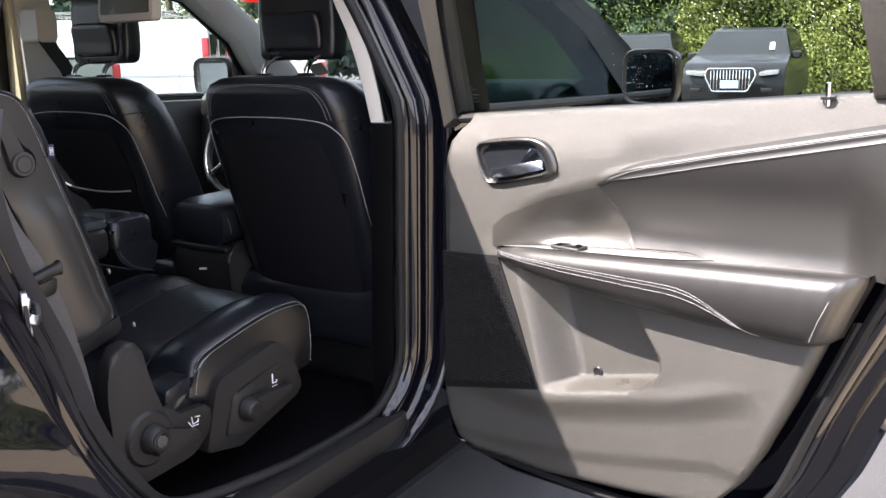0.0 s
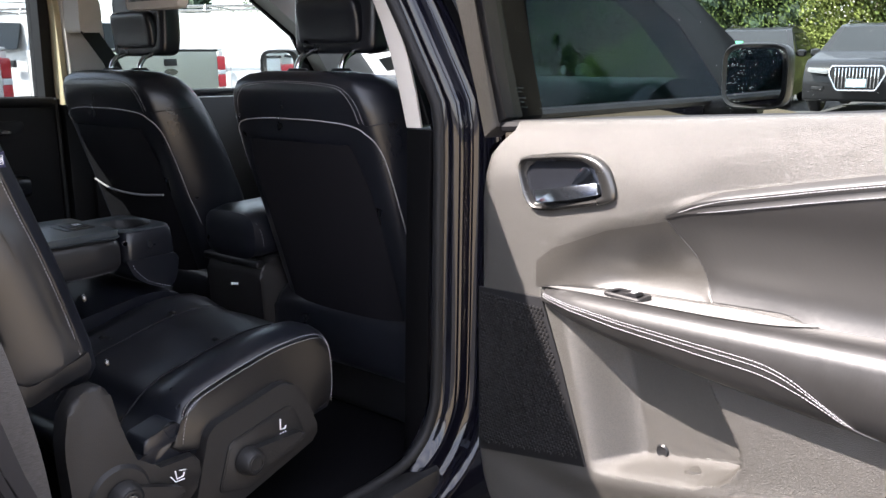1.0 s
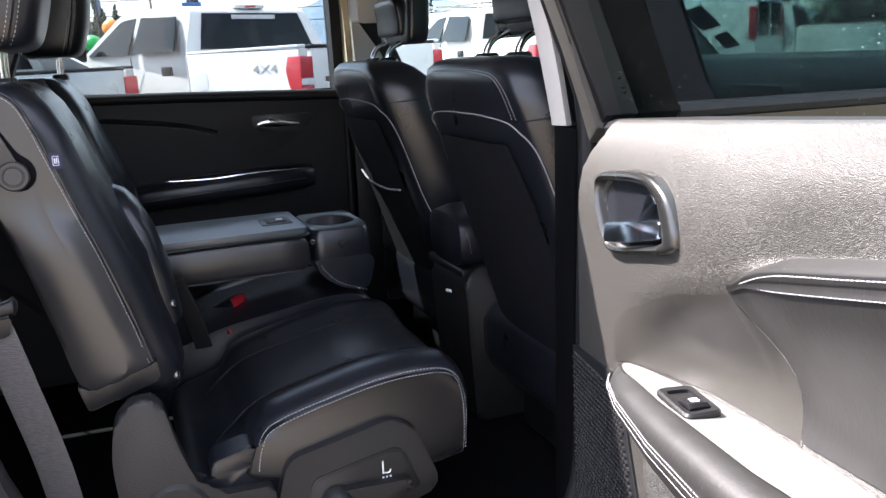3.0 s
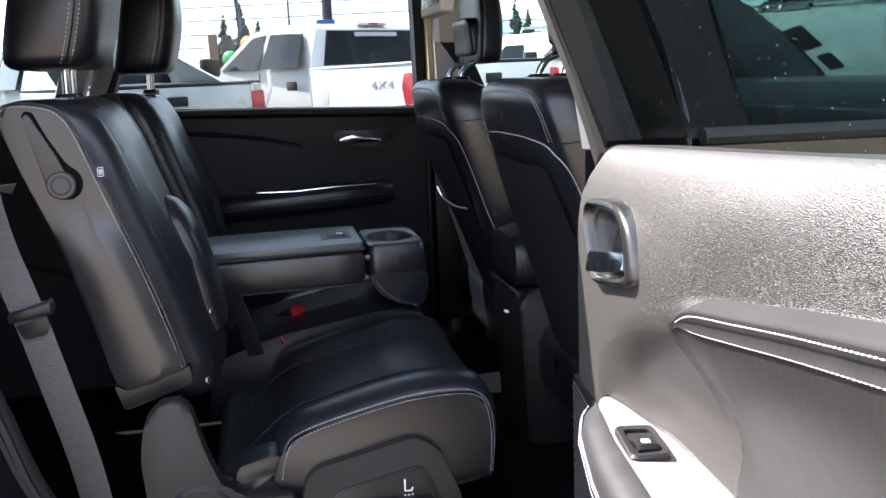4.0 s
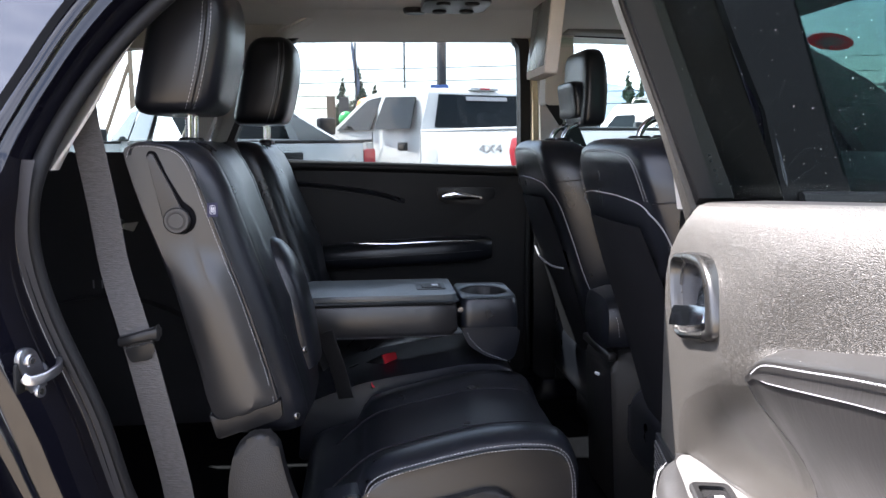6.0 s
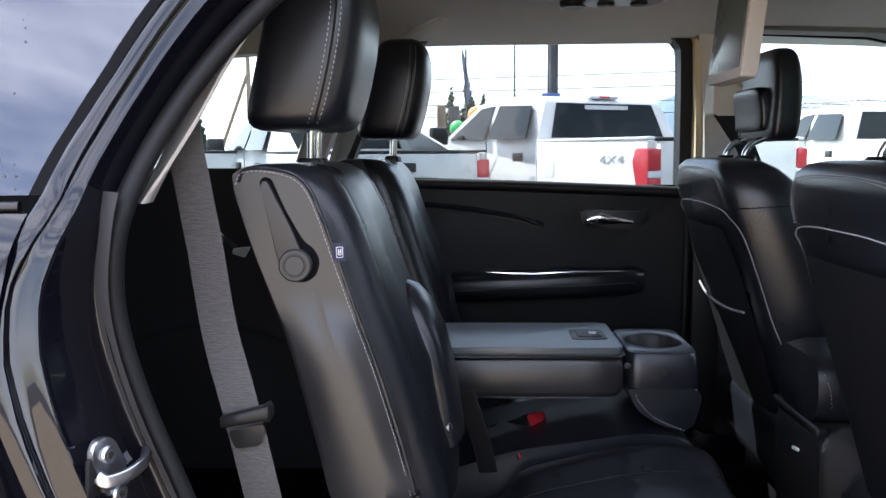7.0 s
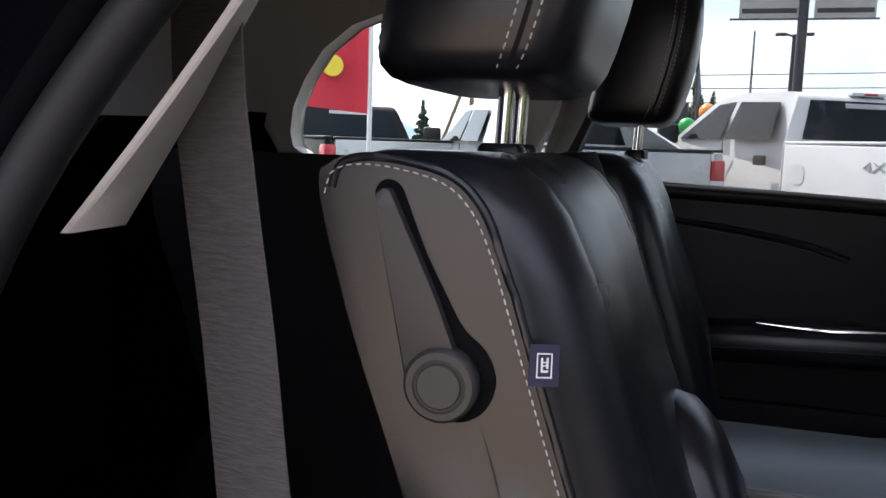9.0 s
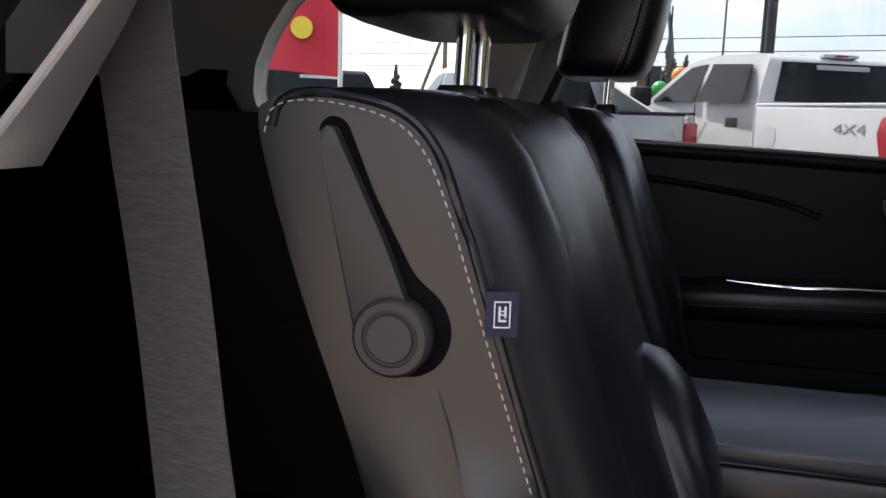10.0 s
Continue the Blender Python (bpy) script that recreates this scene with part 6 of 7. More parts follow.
kp("body", slab(fillet([(1.60, 0.456), (1.585, 0.79), (1.62, 0.82), (2.4, 0.80), (2.5, 0.456)], 0.02), "y", 1.685, 1.90, 0.012), PLASTIC)
kp("lid", loft([ring((x, 1.79, z), (0, 1, 0), (0, 0, 1), w, h, 3.6, 24) for x, z, w, h in ((1.575, 0.865, 0.15, 0.08), (1.583, 0.87, 0.195, 0.115), (1.62, 0.875, 0.215, 0.125), (1.85, 0.885, 0.215, 0.11), (1.93, 0.88, 0.20, 0.08))]), LEATHER, label="stitched leather console lid")
kp("stitching", stitches(curve([(1.592, 1.695, 0.905), (1.60, 1.687, 0.88), (1.603, 1.685, 0.85)], 5)), THREAD_DIM)
kp("trim_band", box(1.578, 1.60, 1.684, 1.901, 0.796, 0.815, 0.006, 3), BLACK_TRIM)
b = bmesh.new()
for k in range(3):
    box(1.5805, 1.586, 1.772 + k * 0.010, 1.7775 + k * 0.010, 0.743 - 0.0015 * k, 0.749 - 0.0015 * k, 0.001, bm=b)
kp("socket_marks", b, WHITE_PRINT)
dash = thing("dashboard", "dark grey dashboard with wide air vents", "dashboard", pose(2.5, MID, 0.455))
dinv = pose(2.5, MID, 0.455).inverted()


def dp(name, bm, material, parent=dash, label=""):
    bm.transform(dinv)
    return part(name, bm, material, parent, label, 45)


DASH = mat("grey_grained_dash", (0.045, 0.047, 0.050), 0.6, spec=0.3, grain=0.3, grain_scale=600, kind="cells", vary=0.1)
dp("top", slab(fillet([(2.33, 0.62), (2.31, 1.05), (2.37, 1.185), (2.52, 1.228), (2.86, 1.222), (3.05, 1.105), (3.05, 0.62)], [0.03, 0.08, 0.07, 0.05, 0.03, 0.01, 0.01], 5), "y", 1.075, 2.605, 0.02, 3), DASH)
for y, wide in ((1.12, 0.13), (1.53, 0.25), (1.86, 0.25), (2.42, 0.13)):
    v = dp("air_vent", slab(fillet([(y, 1.105), (y + wide, 1.105), (y + wide - 0.015, 1.165), (y + 0.015, 1.165)], 0.014), "x", 2.312, 2.40, 0.004), BLACK_TRIM)
    for k in range(4):
        dp("slat", box(2.308, 2.318, y + 0.014, y + wide - 0.014, 1.114 + k * 0.013, 1.118 + k * 0.013, 0), PLASTIC, v)
wheel = thing("steering_wheel", "black steering wheel in front of the driver seat", "steering wheel", pose(2.16, 2.16, 1.02) @ pose(0, 0, 0, 0, -65, 0))
part("rim", tube([(0.185 * math.cos(a), 0.185 * math.sin(a), 0) for a in [2 * math.pi * i / 40 for i in range(40)]], 0.015, 10, True), LEATHER, wheel)
part("hub", loft([ring((0, 0, z), (1, 0, 0), (0, 1, 0), w, w, 3, 24) for z, w in ((-0.03, 0.12), (0.0, 0.14), (0.03, 0.12), (0.035, 0.08))]), BLACK_TRIM, wheel)
for a in (0, 2.3, -2.3):
    part("spoke", tube([(0.06 * math.cos(a), 0.06 * math.sin(a), 0), (0.18 * math.cos(a), 0.18 * math.sin(a), 0)], 0.014, 8), SATIN, wheel)
part("column", tube([(0, 0, 0.0), (0, 0, -0.2)], 0.04, 12), BLACK_TRIM, wheel)

# ---- overhead monitor and console on the headliner ----
mon = thing("overhead_monitor", "flip-down grey video screen hanging from the headliner", "monitor", pose(1.48, 1.84, 1.60) @ pose(0, 0, 0, 0, 6, 0))
part("frame", slab(fillet([(-0.098, -0.195), (0.108, -0.195), (0.108, -0.01), (-0.098, -0.01)], 0.010), "x", -0.010, 0.018, 0.004), BEIGE, mon)
part("screen", slab(fillet([(-0.086, -0.178), (0.096, -0.178), (0.096, -0.030), (-0.086, -0.030)], 0.004), "x", -0.0125, -0.008, 0.001), SCREEN, mon, "blank grey screen")
part("hinge", cyl((0.005, -0.105, -0.012), (0, 1, 0), 0.012, 0.225, n=16, bevel=0.002), BEIGE, mon)
ohc = thing("overhead_console", "pale overhead console with black lamp controls", "ceiling console", pose(1.1, 1.84, 1.60))
part("housing", loft([ring((0.09, 0, z), (1, 0, 0), (0, 1, 0), a, b, 5, 36) for z, a, b in ((0.0, 0.68, 0.28), (-0.022, 0.67, 0.27), (-0.034, 0.62, 0.22))]), BEIGE, ohc)
part("lamp_panel", slab(fillet([(0.10, -0.12), (0.24, -0.12), (0.24, 0.06), (0.10, 0.06)], 0.03), "z", -0.050, -0.03, 0.005), BLACK_TRIM, ohc)
for x, y in ((0.14, -0.085), (0.20, -0.085), (0.14, 0.02), (0.20, 0.02)):
    part("switch", cyl((x, y, -0.048), (0, 0, -1), 0.016, 0.007, n=18, bevel=0.003), PLASTIC, ohc)
part("knob", cyl((0.09, 0.09, -0.030), (0, 0, -1), 0.026, 0.016, n=24, bevel=0.004), BLACK_TRIM, ohc)
part("rib", tube([(-0.05, -0.112, -0.034), (0.33, -0.112, -0.032)], 0.004, 6), HEADLINER, ohc)
# retractor cover on the far centre pillar with its belt
cov = thing("belt_cover", "pale belt guide cover on the centre pillar with a black belt", "belt guide", pose(1.62, 2.47, 1.415))
part("cover", slab(fillet([(-0.022, -0.045), (0.045, -0.045), (0.048, 0.02), (0.042, 0.055), (-0.020, 0.055)], 0.012), "y", -0.030, 0.056, 0.008), BEIGE, cov)
part("webbing", strap([(0.0, -0.025, -0.03), (0.06, -0.03, -0.12), (0.12, -0.03, -0.26), (0.16, -0.03, -0.5)], (1, 0, 0.3), 0.047, 0.003), BLACK_TRIM, cov)
# stickers on the windscreen and interior mirror
st = thing("red_sticker", "red and white oval sticker on the windscreen", "sticker", pose(2.390, 2.314, 1.5385) @ pose(0, 0, 0, 0, 25.5, 0))
part("oval", loft([ring((0, 0, z), (1, 0, 0), (0, 1, 0), 0.10, 0.19, 2, 30) for z in (0, 0.0015)]), film("red_film", (0.75, 0.06, 0.06)), st)
part("band", box(-0.02, 0.02, -0.06, 0.06, -0.0015, -0.0005, 0), WHITE_PRINT, st)
# cards tucked behind the windscreen's lower edge
CARD = mat("grey_card_back", (0.12, 0.13, 0.125), 0.7, vary=0.25, vary_scale=30)
for x, y, z, w, h, label in ((2.752, 2.388, 1.334, 0.125, 0.115, "grey paper card behind the windscreen"), (2.862, 2.398, 1.260, 0.095, 0.085, "small grey paper card behind the windscreen")):
    card = thing("paper_card", label, "paper card", pose(x, y, z), group="cards on the windscreen")
    part("card", sheet([(-0.416 * h - 0.02, -0.5 * w, 0.277 * h + 0.013), (-0.416 * h, 0.5 * w, 0.277 * h), (0.416 * h, 0.5 * w + 0.02, -0.277 * h), (0.416 * h - 0.02, -0.5 * w + 0.02, -0.277 * h + 0.013)], 0.0015, (0.55, 0, 0.83)), CARD, card)
im = thing("interior_mirror", "black interior mirror on the windscreen", "mirror", pose(2.39, 1.75, 1.475))
part("shell", loft([ring((x, 0, 0), (0, 1, 0), (0, 0, 1), w, h, 3, 24) for x, w, h in ((0, 0.235, 0.062), (0.006, 0.25, 0.075), (0.03, 0.2, 0.05))]), BLACK_TRIM, im)
part("stalk", tube([(0.02, 0, 0.02), (0.06, 0, 0.06)], 0.008, 8), BLACK_TRIM, im)

# ---- outside: car park, parked vehicles, hedge, trees, poles, hills ----
ASPHALT = mat("asphalt", (0.048, 0.048, 0.05), 0.9, grain=0.9, grain_scale=140, vary=0.35, vary_scale=2.5)
WHITE_PAINT = mat("white_vehicle_paint", (0.64, 0.635, 0.62), 0.3, coat=0.6, vary=0.03)
SILVER_PAINT = mat("pale_silver_vehicle_paint", (0.46, 0.48, 0.48), 0.3, 0.3, coat=0.6, vary=0.04)
# duller, greener grey for one tailgate only
GATE_GREY = mat("dull_grey_gate", (0.30, 0.31, 0.27), 0.35, 0.3, vary=0.15, vary_scale=2.0)
DARK_PAINT = mat("charcoal_vehicle_paint", (0.009, 0.0085, 0.0085), 0.35, coat=0.10, spec=0.08, vary=0.1)
GRAPHITE_PAINT = mat("graphite_vehicle_paint", (0.012, 0.0125, 0.014), 0.35, coat=0.3, spec=0.2, vary=0.08)
SCREEN_GLASS = mat("reflecting_screen_glass", (0.016, 0.018, 0.02), 0.05, vary=0.3, vary_scale=2.0, spec=0.28)
BADGE = mat("grey_badge", (0.30, 0.29, 0.30), 0.4, vary=0.1)
VGLASS = mat("vehicle_window_glass", (0.008, 0.011, 0.012), 0.06, vary=0.3, vary_scale=2.0, spec=0.16)
RED_LAMP = mat("red_lamp_lens", (0.44, 0.035, 0.045), 0.15, vary=0.2, vary_scale=20)
WHITE_LAMP = mat("clear_lamp_lens", (0.62, 0.64, 0.66), 0.12, vary=0.2, vary_scale=20)
ORANGE = mat("orange_rubber", (0.85, 0.25, 0.02), 0.35, vary=0.05)
GREEN = mat("green_rubber", (0.02, 0.42, 0.09), 0.35, vary=0.05)
RED_CLOTH = mat("red_cloth", (0.55, 0.03, 0.05), 0.8, vary=0.12, vary_scale=3)
WOOD_POST = mat("weathered_wood", (0.17, 0.125, 0.09), 0.85, grain=0.6, grain_scale=60, vary=0.25, stretch=(1, 1, 0.1))
POLE_DARK = mat("dark_pole_paint", (0.035, 0.035, 0.04), 0.5, vary=0.15)
WIRE = mat("overhead_cable", (0.03, 0.03, 0.03), 0.7)
BANNER = mat("grey_sign_board", (0.48, 0.46, 0.42), 0.6, vary=0.06, vary_scale=2)
BARK = mat("bark", (0.10, 0.075, 0.055), 0.9, grain=0.8, grain_scale=40, vary=0.3)
LEAF_LIGHT = mat("yellow_green_leaves", (0.105, 0.125, 0.036), 0.9, spec=0.05, vary=0.6, island=True)
LEAF_MID = mat("green_leaves", (0.075, 0.105, 0.035), 0.9, spec=0.05, vary=0.55, island=True)
LEAF_DARK = mat("conifer_needles", (0.022, 0.045, 0.024), 0.7, vary=0.5, island=True)
BLOSSOM = mat("white_blossom", (0.62, 0.58, 0.55), 0.7, vary=0.2, island=True)
# woods on the ridge, distance haze mixed into the base colour as blue
HILL = mat("hazy_wooded_hill", (0.10, 0.15, 0.20), 0.95, grain=0.4, grain_scale=0.05, vary=0.25, vary_scale=0.02)
PLATE = mat("pale_plate", (0.35, 0.55, 0.62), 0.5, vary=0.05)

g = bmesh.new()
bmesh.ops.create_grid(g, x_segments=8, y_segments=8, size=1500)
tagged(part("ground", g, ASPHALT, flat=True), "grey asphalt car park", "ground", kind="structure")


TAN = mat("dry_gravel", (0.29, 0.24, 0.17), 0.95, grain=0.9, grain_scale=90, vary=0.35, vary_scale=1.2)
g = bmesh.new()
bmesh.ops.create_grid(g, x_segments=2, y_segments=2, size=1)
for v in g.verts:
    v.co = Vector((2.0 + v.co.x * 18.0, -10.7 + v.co.y * 10.2, 0.012))
tagged(part("gravel_verge", g, TAN, flat=True), "tan gravel strip along the car park", "gravel", kind="structure")


def tapered(bm, z0, k):
    """Leans the upper part of a vehicle in above z0."""
    for v in bm.verts:
        if v.co.z > z0:
            v.co.y *= 1 - (v.co.z - z0) * k
    return bm


def side_pane(pts, y, z0, k, thick=0.012):
    bm = slab(pts, "y", y, y + thick, 0.0)
    bm = tapered(bm, z0, k)
    return bm


def road_wheel(parent, x, y, r=0.39, w=0.25):
    tyre = part("wheel", cyl((x, y - w / 2, r), (0, 1, 0), r, w, n=30, bevel=0.04), RUBBER, parent)
    part("rim", cyl((x, y - w / 2 - 0.004, r), (0, 1, 0), r * 0.62, w + 0.008, n=24, bevel=0.015), STEEL, tyre)


def pickup(m, paint, label, badge="", dark_rail=False, gate_paint=None, sail=False, group="parked pickup trucks"):
    """x forward from the tailgate, y to its left."""
    t = thing("pickup_truck", label, "pickup truck", m, group=group)
    for sgn in (1, -1):
        bed = part("bed_side", slab([(0.0, 0.60), (0.01, 1.395), (1.76, 1.42), (1.76, 0.48), (1.50, 0.48)] + [(1.0 + 0.48 * math.cos(a), 0.46 + 0.48 * math.sin(a)) for a in [math.pi * (0.05 + 0.9 * i / 12) for i in range(13)]] + [(0.45, 0.56)], "y", 0.90 * sgn, 1.0 * sgn, 0.03, 3), paint, t)
        part("arch_lip", tube([(1.0 + 0.50 * math.cos(a), 1.0 * sgn, 0.46 + 0.50 * math.sin(a)) for a in [math.pi * (0.05 + 0.9 * i / 16) for i in range(17)]], 0.022, 8), paint, bed)
        part("rail_cap", box(0.02, 1.76, (0.90 if sgn > 0 else -1.0), (1.0 if sgn > 0 else -0.90), 1.405, 1.435, 0.01), BLACK_TRIM if dark_rail else paint, bed)
        lamp = part("tail_lamp", slab(fillet([(-0.005, 0.88), (-0.01, 1.33), (0.16, 1.33), (0.20, 1.20), (0.12, 0.92)], 0.02), "y", 0.905 * sgn, 1.008 * sgn, 0.012), RED_LAMP, t, "red tail lamp")
        part("reversing_lens", box(-0.018, 0.02, min(0.86 * sgn, 1.004 * sgn), max(0.86 * sgn, 1.004 * sgn), 1.07, 1.13, 0.006), WHITE_LAMP, lamp)
        part("red_lens", box(-0.016, 0.02, min(0.86 * sgn, 1.0 * sgn), max(0.86 * sgn, 1.0 * sgn), 1.135, 1.325, 0.006), RED_LAMP, lamp)
        part("red_lens", box(-0.016, 0.02, min(0.86 * sgn, 1.0 * sgn), max(0.86 * sgn, 1.0 * sgn), 0.89, 1.065, 0.006), RED_LAMP, lamp)
    gate = part("tailgate", box(-0.015, 0.06, -0.86, 0.86, 0.62, 1.40, 0.02, 3), gate_paint or paint, t)
    part("gate_cap", box(-0.02, 0.075, -0.87, 0.87, 1.395, 1.43, 0.01), BLACK_TRIM, gate)
    part("gate_handle", box(-0.03, -0.01, -0.11, 0.11, 1.20, 1.30, 0.012), BLACK_TRIM, gate)
    part("oval_badge", loft([ring((x, 0.0, 1.12), (0, 1, 0), (0, 0, 1), 0.23, 0.09, 2, 20) for x in (-0.022, -0.012)]), SATIN, gate)
    part("name_bar", box(-0.021, -0.012, 0.50, 0.72, 1.09, 1.135, 0.004), SATIN, gate)
    part("bed_floor", box(0.05, 1.76, -0.9, 0.9, 0.78, 0.84, 0), BLACK_TRIM, t)
    part("bumper", box(-0.16, 0.02, -0.95, 0.95, 0.50, 0.68, 0.03), CHROME, t)
    # cab
    cab = [(1.80, 0.48), (1.80, 1.43), (1.90, 1.86), (2.02, 1.915), (2.8, 1.935), (3.30, 1.885), (3.98, 1.42), (4.25, 1.34), (5.45, 1.25), (5.62, 1.10), (5.65, 0.50)]
    body = tapered(slab(fillet(cab, [0.02, 0.03, 0.06, 0.06, 0.1, 0.1, 0.05, 0.05, 0.1, 0.05, 0.02], 4), "y", -0.98, 0.98, 0.05, 3), 1.40, 0.42)
    c = part("cab", body, paint, t)
    for sgn in (1, -1):
        for pts, nm in (([(2.03, 1.45), (2.13, 1.815), (2.83, 1.845), (2.85, 1.45)], "rear_side_window"), ([(2.93, 1.45), (2.92, 1.85), (3.24, 1.825), (3.80, 1.46)], "front_side_window")):
            part(nm, side_pane(fillet(pts, 0.018, 3), 0.976 * sgn if sgn > 0 else -0.988, 1.40, 0.42), VGLASS, c)
        for x in (2.86, 3.98):
            part("door_gap", tapered(box(x - 0.004, x + 0.004, 0.977 * sgn if sgn > 0 else -0.985, 0.985 if sgn > 0 else -0.977, 0.6, 1.42, 0), 1.40, 0.42), BLACK_TRIM, c)
        for x in (2.05, 2.98):
            part("door_handle", box(x, x + 0.17, 0.975 if sgn > 0 else -1.02, 1.02 if sgn > 0 else -0.975, 1.20, 1.30, 0.015), BLACK_TRIM, c)
        part("mirror", box(3.70, 3.83, 1.02 if sgn > 0 else -1.25, 1.25 if sgn > 0 else -1.02, 1.40, 1.62, 0.03), BLACK_TRIM, c)
    part("rear_window", sheet([(1.795, -0.78, 1.46), (1.795, 0.78, 1.46), (1.885, 0.66, 1.835), (1.885, -0.66, 1.835)], 0.02, (-1, 0, 0.2)), VGLASS, c)
    part("sun_strip", sheet([(1.857, -0.30, 1.77), (1.857, 0.30, 1.77), (1.862, 0.30, 1.815), (1.862, -0.30, 1.815)], 0.004, (-1, 0, 0.2)), mat("strip_print", (0.5, 0.5, 0.52), 0.6), c, "row of pale letters as a plain bar")
    stop = part("stop_lamp", box(1.90, 2.00, -0.20, 0.20, 1.890, 1.925, 0.008), WHITE_LAMP, c)
    part("red_lens", box(1.893, 1.91, -0.07, 0.07, 1.898, 1.918, 0.003), RED_LAMP, stop)
    part("windscreen", tapered(sheet([(3.975, -0.80, 1.43), (3.975, 0.80, 1.43), (3.34, 0.80, 1.872), (3.34, -0.80, 1.872)], 0.02, (0.5, 0, 0.8)), 1.40, 0.25), VGLASS, c)
    if sail:
        for sgn in (1, -1):
            part("sail_panel", tapered(slab(fillet([(0.75, 1.43), (1.84, 1.43), (2.02, 1.88), (1.90, 1.90), (1.55, 1.72)], 0.04, 3), "y", 0.93 * sgn, 0.975 * sgn, 0.012), 1.40, 0.42), paint, t)
    for x in (1.0, 4.75):
        for y in (0.86, -0.86):
            road_wheel(t, x, y)
    if badge:
        words("badge", badge, 0.115, Matrix.Translation((0.50, 1.003, 1.225)) @ Matrix.Diagonal((1.9, 1, 1, 1)) @ Euler((radians(90), 0, radians(180))).to_matrix().to_4x4(), BADGE, t)
    part("fuel_door", loft([ring((1.52, y, 1.14), (1, 0, 0), (0, 0, 1), 0.19, 0.19, 3, 18) for y in (0.998, 1.004)]), paint, t)
    return t


def estate(m, paint, label, group="parked cars by the hedge"):
    """A sport utility car seen from its front; x forward, y to its left, nose at 0."""
    t = thing("parked_suv", label, "car", m, group=group)
    prof = [(-4.6, 0.35), (-4.62, 0.95), (-4.45, 1.10), (-4.15, 1.55), (-3.7, 1.64), (-2.4, 1.66), (-1.95, 1.60), (-1.15, 1.10), (-0.25, 0.96), (-0.05, 0.82), (0.0, 0.55), (-0.05, 0.25), (-0.3, 0.22)]
    body = slab(fillet(prof, [0.03, 0.1, 0.05, 0.08, 0.1, 0.15, 0.1, 0.1, 0.15, 0.08, 0.08, 0.05, 0.02], 4), "y", -0.94, 0.94, 0.07, 3)
    for v in body.verts:
        if v.co.z > 1.0:
            v.co.y *= 1 - (v.co.z - 1.0) * 0.42
        v.co.x -= 0.22 * (abs(v.co.y) / 0.94) ** 2.5 * (1 if v.co.x > -1.0 else 0)
    b = part("body", body, paint, t)
    part("windscreen", sheet([(-1.17, -0.74, 1.12), (-1.17, 0.74, 1.12), (-1.90, 0.62, 1.57), (-1.90, -0.62, 1.57)], 0.02, (0.5, 0, 0.8)), SCREEN_GLASS, b)
    for sgn in (1, -1):
        part("side_window", tapered(slab(fillet([(-1.55, 1.08), (-2.05, 1.53), (-3.6, 1.55), (-4.1, 1.30), (-3.9, 1.08)], 0.05, 3), "y", 0.935 * sgn if sgn > 0 else -0.95, 0.95 if sgn > 0 else -0.935, 0), 1.0, 0.42), VGLASS, b)
        lamp = part("headlight", slab(fillet([(0.50 * sgn, 0.72), (0.84 * sgn, 0.755), (0.84 * sgn, 0.835), (0.62 * sgn, 0.825), (0.50 * sgn, 0.79)], 0.02), "x", -0.30, -0.10 + 0.0, 0.01), mat("grey_headlamp", (0.22, 0.23, 0.24), 0.2, vary=0.2), b, "clear headlight")
        part("mirror", loft([ring((x, 1.0 * sgn, 1.10), (0, 1, 0), (0, 0, 1), w, h, 3, 18) for x, w, h in ((-1.30, 0.12, 0.10), (-1.36, 0.20, 0.15), (-1.42, 0.19, 0.14))]), BLACK_TRIM, b)
        part("fog_lamp", box(-0.12, -0.06, min(0.55 * sgn, 0.75 * sgn), max(0.55 * sgn, 0.75 * sgn), 0.42, 0.50, 0.01), BLACK_TRIM, b)
        part("roof_bar", tube([(-2.2, 0.60 * sgn, 1.67), (-2.4, 0.60 * sgn, 1.71), (-3.7, 0.60 * sgn, 1.70), (-3.9, 0.60 * sgn, 1.64)], 0.018, 8), SATIN, b)
    GRL = fillet([(-0.42, 0.86), (0.42, 0.86), (0.46, 0.72), (0.32, 0.44), (-0.32, 0.44), (-0.46, 0.72)], 0.05, 4)
    gr = part("grille", slab(GRL, "x", -0.05, 0.012, 0.008), BLACK_TRIM, b, "black grille with bright bars")
    part("grille_rim", tube([(0.014, y, z) for y, z in GRL], 0.018, 8, True), CHROME, gr)
    for k in range(-6, 7):
        part("bar", box(0.008, 0.022, k * 0.058 - 0.008, k * 0.058 + 0.008, 0.48, 0.83, 0.002), CHROME, gr)
    part("front_plate", box(0.02, 0.035, -0.16, 0.16, 0.50, 0.64, 0.004), PLATE, b, "pale front plate")
    for x in (-0.95, -3.75):
        for y in (0.82, -0.82):
            road_wheel(t, x, y, 0.36, 0.23)
    return t


SEAM = mat("panel_seam_grey", (0.34, 0.34, 0.35), 0.6, vary=0.1)


